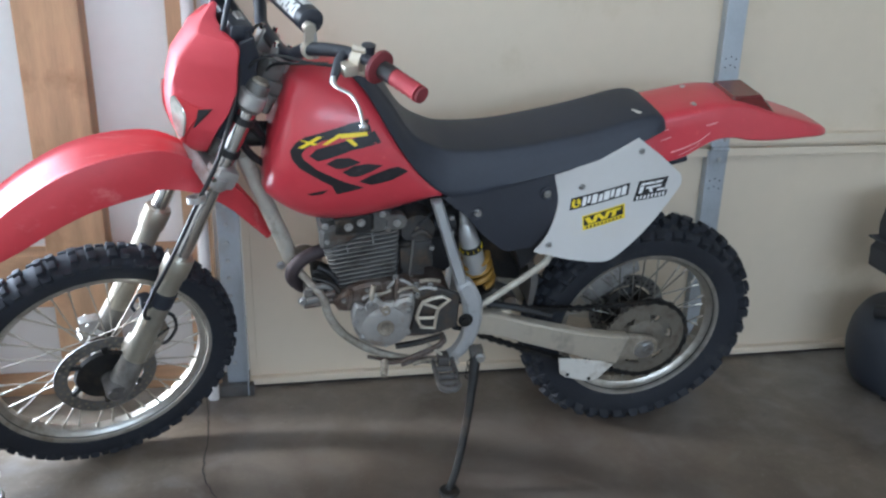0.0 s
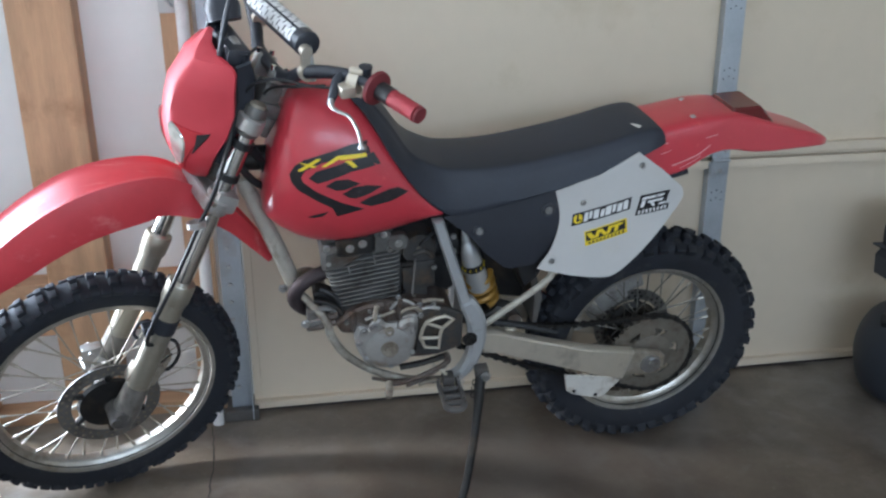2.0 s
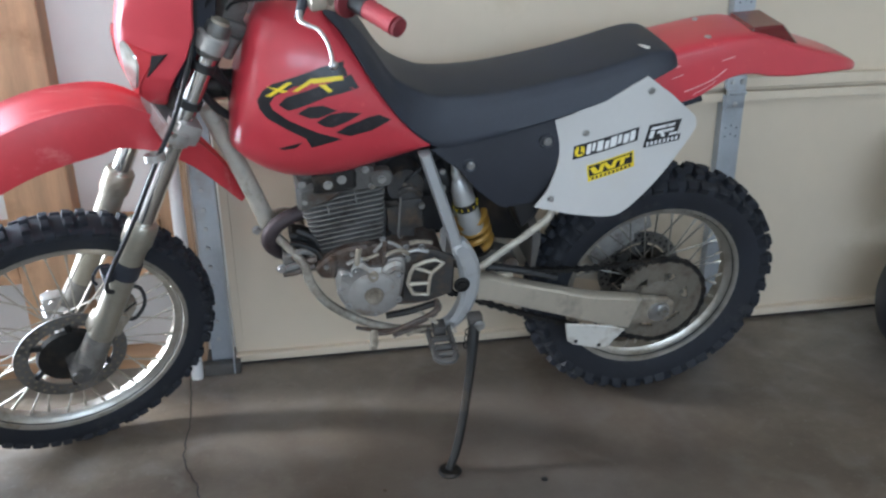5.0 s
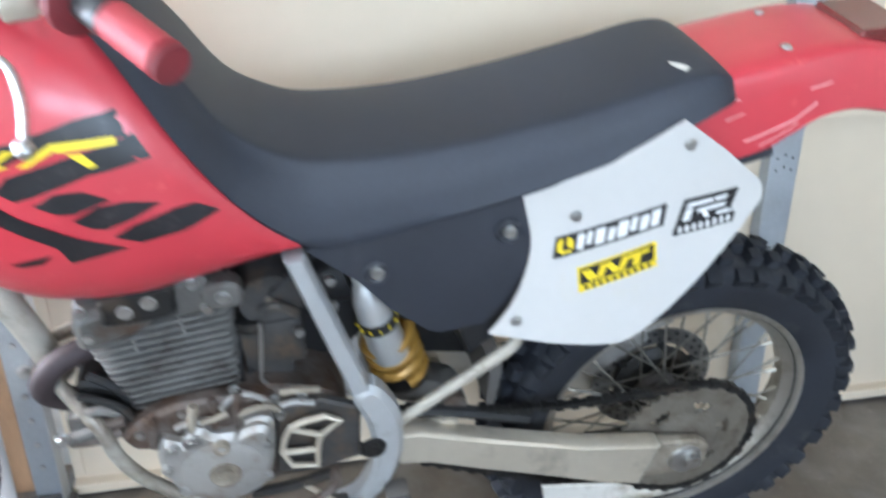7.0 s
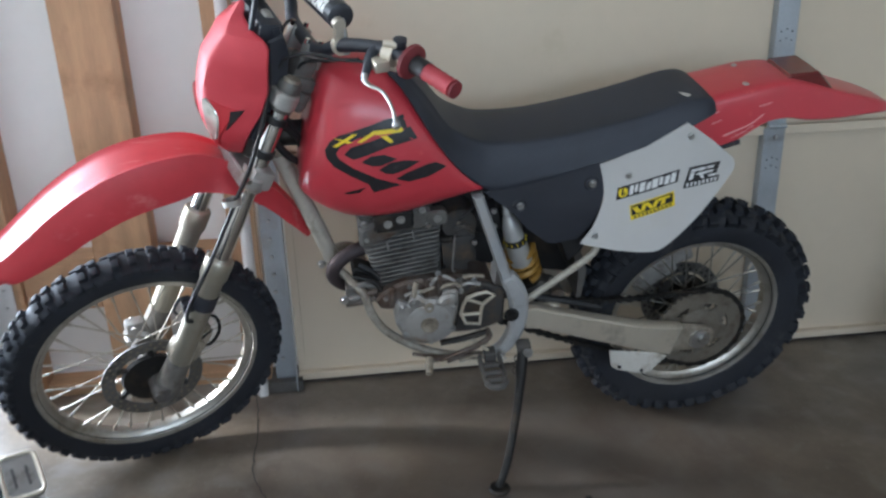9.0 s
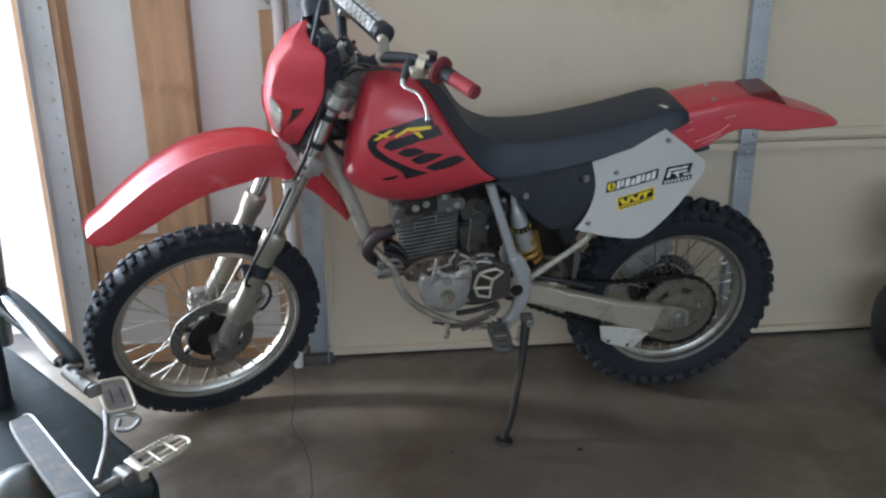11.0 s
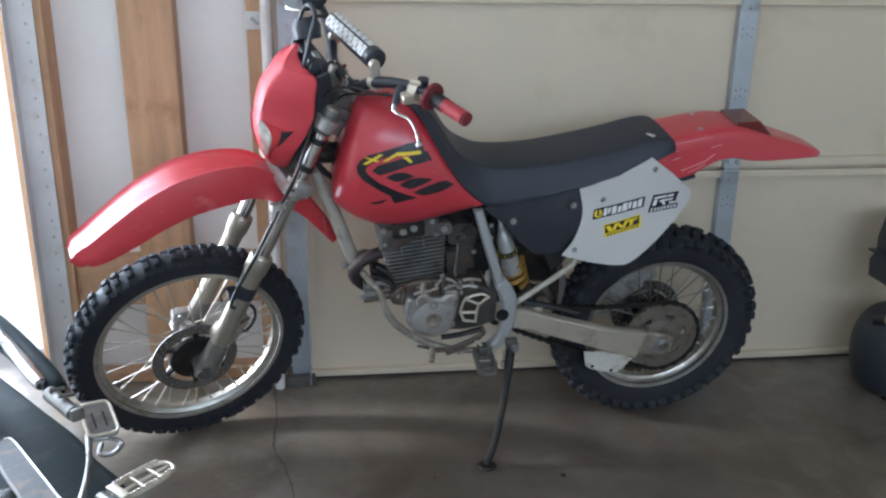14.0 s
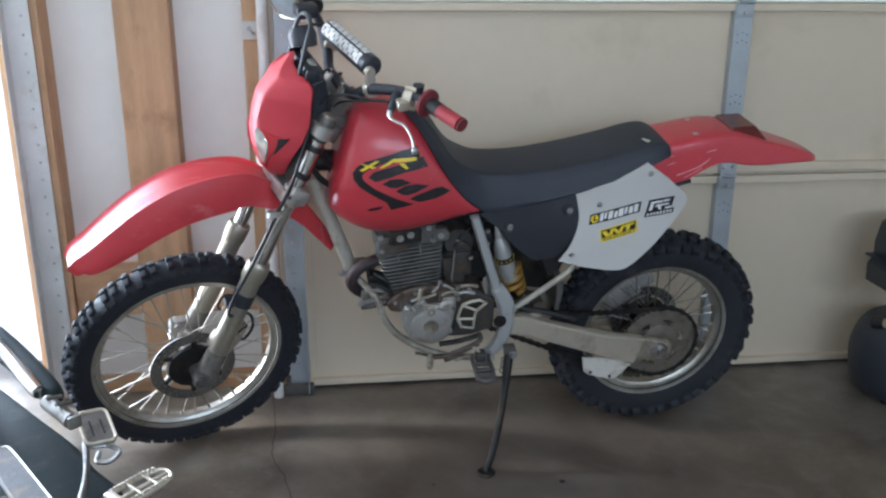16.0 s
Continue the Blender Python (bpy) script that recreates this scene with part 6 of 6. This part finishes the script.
lathe([(0.018, -0.088), (0.048, -0.086), (0.060, -0.0825), (0.060, -0.075), (0.018, -0.07)], 28, Matrix.Translation(C2), cw, closed=True)
tagged(part("sprocket_carrier", cw, sprocket_steel, srk), kind="stuff")
# chain links round both sprockets
chain = bmesh.new()
path = []
n_top = 46
p_ft, p_rt = V((0.0, -0.0795, 0.508)), V((0.564, -0.0795, 0.450))
for k in range(n_top):
    t = k / n_top
    q = p_ft.lerp(p_rt, t)
    path.append(q - V((0, 0, 0.028 * math.sin(math.pi * t))))
for k in range(22):
    a = radians(97) - radians(186) * k / 22
    path.append(C2 + V((0.121 * math.cos(a), -0.0795, 0.121 * math.sin(a))))
p_rb, p_fb = V((0.571, -0.0795, 0.208)), V((0.0, -0.0795, 0.437))
for k in range(n_top):
    t = k / n_top
    path.append(p_rb.lerp(p_fb, t) - V((0, 0, 0.016 * math.sin(math.pi * t))))
for k in range(7):
    a = radians(270) - radians(180) * k / 7
    path.append(V((-0.012 + 0.037 * math.cos(a), -0.0795, 0.475 + 0.037 * math.sin(a))))
for i, p in enumerate(path):
    q = path[(i + 1) % len(path)]
    d = q - p
    ang = math.atan2(d.z, d.x)
    wdt, tall = (0.010, 0.009) if i % 2 else (0.014, 0.0125)
    block((d.length * (1.05 if i % 2 else 0.9), wdt, tall), Matrix.Translation((p + q) / 2) @ Matrix.Rotation(-ang, 4, "Y"), 0.0, chain)
tagged(part("drive_chain", chain, dark_metal, bike, "oily dark drive chain"), kind="stuff")
part("chain_slider", tube([(0.11, -0.08, 0.485), (0.20, -0.08, 0.462), (0.30, -0.08, 0.43)], 0.010, 8, 3), cable_black, bike)

# shock
SA, SB = V((0.046, -0.055, 0.742)), V((0.098, -0.045, 0.560))
sd_ = (SB - SA).normalized()
sh = bmesh.new()
tube([SA + sd_ * t for t in (0.0, 0.022, 0.024, 0.034, 0.036, 0.046, 0.048, 0.075, 0.110, 0.180, 0.186)], [0.007, 0.010, 0.012, 0.013, 0.0115, 0.0145, 0.0165, 0.0235, 0.0255, 0.0285, 0.026], 22, 2, bm=sh, smooth=False)
shock = part("shock_body", sh, shock_alu, bike, "silver shock absorber body")
part("shock_sticker", tube([SA + sd_ * 0.104, SA + sd_ * 0.122], [0.0262, 0.0270], 20), decal_black, shock)
side = sd_.cross(V((0, 1, 0))).normalized()
fw = sd_.cross(side)
lt = bmesh.new()
for k in range(12):
    a = radians(k * 30)
    o = (side * math.cos(a) + fw * math.sin(a)) * 0.0274
    block((0.0036, 0.0016, 0.0065), Matrix.Translation(SA + sd_ * 0.113 + o) @ Matrix.Rotation(-a, 4, sd_), 0.0, lt)
tagged(part("sticker_print", lt, yellow, shock), kind="stuff")
coil = []
SC = V((0.092, -0.030, 0.592))
for k in range(72):
    a = k * 2 * math.pi / 22
    coil.append(SC + sd_ * (0.00112 * k) + (side * math.cos(a) + fw * math.sin(a)) * 0.0345)
part("shock_spring", tube(coil, 0.0088, 8, 1, smooth=False), gold, bike, "gold coil spring")
part("spring_seat", tube([SC + sd_ * 0.086, SC + sd_ * 0.098], [0.040, 0.036], 20), dark_metal, bike)
for p in ((0.012, -0.10, 0.745), (0.014, -0.10, 0.705), (-0.030, -0.09, 0.660)):
    part("hose_clip", lathe([(0.0, -0.004), (0.006, -0.003), (0.007, 0.004), (0.0, 0.004)], 10, Matrix.Translation(p)), steel, bike)
# air box and inner mudguard behind the shock
ab = slab([(0.03, 0.78), (0.26, 0.84), (0.28, 0.70), (0.235, 0.60), (0.20, 0.57), (0.16, 0.66), (0.06, 0.72)], -0.085, 0.085, 0.012)
part("air_box", ab, cable_black, bike)
mf = sheet(spline([(0.235, 0.60), (0.255, 0.54), (0.248, 0.46)], 5), spline([(0.216, 0.598), (0.236, 0.535), (0.236, 0.458)], 5), lambda u, v, x, z: -0.070, 0.14, 3)
part("mud_flap", mf, dark_dust, bike, "dusty dark mud flap")
part("inner_mudguard", slab([(0.11, 0.68), (0.28, 0.70), (0.27, 0.52), (0.235, 0.47), (0.13, 0.49)], 0.03, 0.085, 0.008), dark_metal, bike)
lk = bmesh.new()
block((0.09, 0.05, 0.05), Matrix.Translation((0.15, -0.02, 0.475)) @ pose(0, 0, 0, 0, 20, 0), 0.012, lk)
lathe([(0.0, -0.03), (0.018, -0.03), (0.018, 0.03), (0, 0.03)], 14, Matrix.Translation((0.185, -0.05, 0.478)), lk)
part("shock_linkage", lk, engine_grey, bike)
# rear caliper behind the wheel
rc = bmesh.new()
block((0.13, 0.055, 0.085), Matrix.Translation((0.485, 0.080, 0.425)) @ pose(0, 0, 0, 0, -35, 0), 0.014, rc)
block((0.10, 0.05, 0.07), Matrix.Translation((0.545, 0.085, 0.470)) @ pose(0, 0, 0, 0, -20, 0), 0.010, rc)
lathe([(0.0, -0.02), (0.018, -0.02), (0.018, 0.02), (0, 0.02)], 14, Matrix.Translation((0.475, 0.075, 0.435)), rc)
part("rear_caliper", rc, dusty_silver, bike, "dusty silver rear brake caliper")
bkt = tube([(0.10, 0.14, 0.36), (0.02, 0.15, 0.34), (-0.10, 0.17, 0.35), (-0.16, 0.19, 0.38)], 0.009, 8, 4)
part("brake_pedal", bkt, steel, bike)



# ---- second motorcycle, parked beside the open doorway ----
BIKE2 = pose(-0.933, -1.193, 0.0, 0, 0, 28.0)
olive_black = mat("dark_green_black_paint", (0.008, 0.015, 0.016), 0.66, vary=0.25, scale=8, spec=0.2, bump=0.05, bump_scale=30, dirt=(0.035, 0.042, 0.038), dirt_amount=0.3, dirt_scale=7)
bronze_cover = mat("bronze_green_cover", (0.035, 0.038, 0.030), 0.5, metal=0.2, vary=0.25, scale=10, coat=0.1, dirt=(0.10, 0.05, 0.035), dirt_amount=0.3, dirt_scale=12)
bike2 = thing("parked_motorcycle", "dark motorcycle with bright serrated foot peg parked by the doorway", "motorcycle", BIKE2)


def b2(name, bm, ma, label="", parent=None, smooth=40):
    return part(name, bm, ma, parent or bike2, label, smooth)


# local axes: x to its right side, y ahead
# wide dark engine guard, seen from above
guard = bmesh.new()
edge = spline([(-0.16, 0.99), (-0.05, 0.97), (0.051, 0.56), (0.093, 0.371), (0.104, 0.249), (0.127, 0.128), (0.118, 0.0), (0.05, -0.06), (-0.20, -0.06), (-0.24, 0.3)], 4, closed=True)
loft([[V((x * 0.92 - 0.01, y, 0.10)) for x, y in edge], [V((x * 1.0, y, 0.13)) for x, y in edge], [V((x, y, 0.27)) for x, y in edge], [V((x * 0.96 - 0.004, y, 0.292)) for x, y in edge], [V((x * 0.84 - 0.012, y * 0.97 + 0.01, 0.30)) for x, y in edge]], bm=guard)
b2("engine_guard", guard, olive_black, "dark engine guard with a worn satin sheen", smooth=50)
b2("body_side", tube([(0.045, 0.30, 0.462), (0.040, 0.34, 0.468), (0.010, 0.52, 0.485), (-0.030, 0.75, 0.49), (-0.075, 1.0, 0.47)], [0.012, 0.026, 0.032, 0.036, 0.036], 14, 5), olive_black, "dark side bodywork beside the pipe")
b2("exhaust_pipe", tube([(0.012, 0.318, 0.485), (0.009, 0.331, 0.488), (-0.020, 0.46, 0.525), (-0.047, 0.60, 0.545), (-0.049, 0.612, 0.545)], [0.011, 0.0165, 0.0165, 0.0165, 0.011], 14, 4), chrome, "bright chrome exhaust pipe")
clampm = bmesh.new()
tube([(0.020, 0.282, 0.475), (0.047, 0.185, 0.462)], 0.017, 12, bm=clampm)
block((0.03, 0.035, 0.03), Matrix.Translation((0.050, 0.19, 0.460)) @ pose(0, 0, 0, 0, 0, 15), 0.006, clampm)
for y in (0.26, 0.22):
    tube([(0.010 + (0.28 - y) * 0.27, y, 0.492), (0.045 + (0.28 - y) * 0.27, y + 0.01, 0.485)], 0.005, 8, bm=clampm)
b2("pipe_clamp", clampm, disc_dark)
b2("frame_gusset", slab([(-0.034, 0.234), (-0.012, 0.150), (0.015, 0.075), (-0.010, 0.040), (-0.028, 0.12)], -0.335, -0.320, 0.003, m=pose(0, 0, 0, -90, 0, 0) @ Matrix.Scale(-1, 4, (0, 0, 1)) @ Matrix.Scale(1, 4)), cover_silver)
# foot peg
pm = Matrix.Translation((0.03, -0.022, 0.352)) @ pose(0, 0, 0, 0, -4, 16)
pg = bmesh.new()
tube([(0.055, -0.030, 0), (0.12, -0.032, 0), (0.165, -0.022, 0), (0.175, 0.0, 0), (0.165, 0.022, 0), (0.12, 0.032, 0), (0.055, 0.030, 0)], 0.0045, 8, 4, bm=pg)
tube([(0.05, 0, 0), (0.17, 0, 0)], 0.004, 8, bm=pg)
for xx in (0.095, 0.135):
    tube([(xx, -0.030, 0), (xx, 0.030, 0)], 0.004, 8, bm=pg)
for k in range(11):
    for yy in (-0.031, 0.031):
        xx = 0.058 + k * 0.0098
        block((0.005, 0.007, 0.010), Matrix.Translation((xx, yy * (1 - 0.25 * max(0, xx - 0.13) / 0.04), 0.006)) @ pose(0, 0, 0, 0, 0, 45), 0.001, pg)
block((0.02, 0.062, 0.03), Matrix.Translation((0.048, 0, -0.004)), 0.004, pg)
pg.transform(pm)
peg = b2("foot_peg", pg, alu, "wide serrated aluminium foot peg")
pv = bmesh.new()
tube([(-0.04, 0, -0.005), (0.045, 0, -0.005)], 0.012, 12, bm=pv)
lathe([(0.0, -0.022), (0.016, -0.022), (0.016, 0.022), (0.0, 0.022)], 14, Matrix.Translation((0.02, 0, -0.004)), pv)
pv.transform(pm)
b2("peg_mount", pv, disc_dark)
# brake pedal
bp = bmesh.new()
tube([(-0.004, -0.02, 0.36), (0.030, 0.06, 0.365), (0.055, 0.13, 0.37), (0.078, 0.225, 0.378)], [0.009, 0.0075, 0.007, 0.008], 10, 5, bm=bp)
b2("brake_pedal", bp, disc_dark, "steel rear brake pedal")
pt = bmesh.new()
pdm = Matrix.Translation((0.109, 0.246, 0.396)) @ pose(0, 0, 0, 22, 4, 0)
slab(rounded_rect(0.034, 0.050, 0.012, 3), -0.006, 0.006, 0.003, pt, pdm @ FLAT)
tip = b2("pedal_tip", pt, disc_dark, "slotted aluminium pedal tip")
rim2 = [pdm @ V((x, y, 0.006)) for x, y in rounded_rect(0.033, 0.049, 0.014, 4)]
b2("tip_rim", tube(rim2 + rim2[:2], 0.0042, 8, 1, smooth=False), alu, "raised bright rim", parent=tip)
for dx in (-0.012, 0.012):
    b2("tip_slot", block((0.004, 0.045, 0.003), pdm @ Matrix.Translation((dx, -0.004, 0.0065)), 0.0), cable_black, parent=tip)
lp = tube([(0.088, 0.225, 0.365), (0.125, 0.212, 0.362), (0.138, 0.180, 0.358), (0.112, 0.160, 0.352), (0.088, 0.175, 0.352), (0.10, 0.205, 0.356)], 0.006, 8, 5)
b2("return_spring", lp, steel)
# slanting bar and round cover near the camera
blade = [(-0.125, 0.180), (-0.108, 0.205), (-0.088, 0.212), (-0.076, 0.192), (-0.060, 0.060), (-0.046, -0.065), (-0.030, -0.190), (-0.085, -0.190), (-0.112, 0.0)]
kick = b2("kick_lever", slab(spline(blade, 3, closed=True), -0.432, -0.418, 0.004, m=FLAT), carb_dark, "dull champagne kick start arm")
b2("worn_edge", tube([(-0.092, 0.211, 0.431), (-0.077, 0.194, 0.431), (-0.061, 0.060, 0.431), (-0.047, -0.065, 0.431), (-0.031, -0.186, 0.431)], 0.0024, 8, 5), steel, "bright worn edge", parent=kick)
cvm = Matrix.Translation((-0.125, 0.03, 0.315)) @ pose(0, 0, 0, -62, 0, 15)
b2("clutch_cover", lathe([(0.0, -0.07), (0.05, -0.068), (0.072, -0.055), (0.085, -0.03), (0.088, 0.02)], 36, cvm), bronze_cover, "glossy bronze green clutch cover")
b2("cover_ring", lathe([(0.086, -0.02), (0.098, -0.018), (0.100, 0.0), (0.086, 0.0)], 36, cvm, closed=True), steel)
for k in range(7):
    a = 2 * math.pi * k / 7
    b2("cover_screw", bolt(0.006, 0.006, cvm @ Matrix.Translation((0.092 * math.cos(a), -0.018, 0.092 * math.sin(a)))), steel)
for yc, nm in ((0.86, "front"), (-0.62, "rear")):
    t = lathe([tuple(p) for p in spline([(0.27, -0.03), (0.30, -0.045), (0.33, -0.03), (0.335, 0.0), (0.33, 0.03), (0.30, 0.045), (0.27, 0.03)], 3)], 44, Matrix.Translation((-0.12, yc, 0.335)) @ pose(0, 0, 0, 0, 0, 90), closed=True)
    b2(nm + "_tyre", t, rubber, "black motorcycle tyre")
    rm = lathe([(0.255, -0.022), (0.272, -0.026), (0.274, 0.026), (0.255, 0.022)], 44, Matrix.Translation((-0.12, yc, 0.335)) @ pose(0, 0, 0, 0, 0, 90), closed=True)
    b2(nm + "_rim", rm, rim_alu)
    for k in range(12):
        a = 2 * math.pi * k / 12
        b2("spoke", tube([(-0.12, yc + 0.02 * math.cos(a), 0.335 + 0.02 * math.sin(a)), (-0.12, yc + 0.262 * math.cos(a), 0.335 + 0.262 * math.sin(a))], 0.003, 6), spoke_steel)
b2("swingarm", tube([(-0.05, -0.62, 0.335), (-0.05, -0.15, 0.38)], 0.02, 10), olive_black)
for s in (-0.20, -0.04):
    b2("fork_leg", tube([(s, 0.86, 0.335), (s, 0.66, 0.85)], 0.022, 12), steel)
b2("side_stand", tube([(-0.20, 0.10, 0.30), (-0.36, 0.02, 0.008)], 0.011, 10), dark_metal)

# ---- shop vacuum by the wall ----
vac = thing("shop_vacuum", "dark round shop vacuum with black motor head beside the door", "vacuum cleaner", pose(1.535, -0.26, 0.0))
grey_tank = mat("dark_grey_plastic", (0.026, 0.031, 0.042), 0.5, vary=0.15, scale=8, bump=0.04, bump_scale=200)
hose_tan = mat("tan_hose", (0.36, 0.28, 0.17), 0.6, vary=0.15, scale=12)
prof = spline([(0.10, 0.015), (0.155, 0.03), (0.182, 0.12), (0.178, 0.20), (0.150, 0.262), (0.11, 0.288), (0.06, 0.296)], 4)
part("tank", lathe([(0.0, 0.015)] + [tuple(p) for p in prof] + [(0.0, 0.298)], 40, pose(0, 0, 0, 90, 0, 0)), grey_tank, vac, "rounded dark grey tank")
part("neck", lathe([(0.055, 0.28), (0.05, 0.34), (0.06, 0.39), (0.0, 0.39)], 24, pose(0.0, 0, 0, 90, 0, 0)), grey_tank, vac)
hd = bmesh.new()
slab([(-0.145, 0.40), (-0.150, 0.46), (-0.130, 0.485), (-0.135, 0.535), (-0.120, 0.605), (-0.085, 0.625), (0.12, 0.625), (0.15, 0.58), (0.15, 0.42), (0.12, 0.385), (-0.11, 0.385)], -0.09, 0.09, 0.014, hd)
head2 = part("motor_head", hd, black_plastic, vac, "black motor head")
part("head_label", block((0.026, 0.002, 0.016), Matrix.Translation((-0.085, -0.0915, 0.555)), 0.0), decal_white, head2)
part("head_band", block((0.30, 0.19, 0.006), Matrix.Translation((0, 0, 0.487)), 0.001), grey_tank, head2)
part("hose", tube([(-0.135, -0.03, 0.285), (-0.10, -0.10, 0.292), (0.0, -0.13, 0.297), (0.12, -0.10, 0.292), (0.15, 0.0, 0.280)], 0.017, 12, 6), hose_tan, vac, "tan coiled hose")
part("hose_end", tube([(-0.150, -0.010, 0.278), (-0.130, -0.042, 0.287)], 0.022, 12), cable_black, vac)
for k in range(4):
    a = 2 * math.pi * k / 4 + 0.6
    part("caster", tube([(0.11 * math.cos(a), 0.11 * math.sin(a), 0.0), (0.11 * math.cos(a), 0.11 * math.sin(a), 0.03)], 0.018, 12), cable_black, vac)
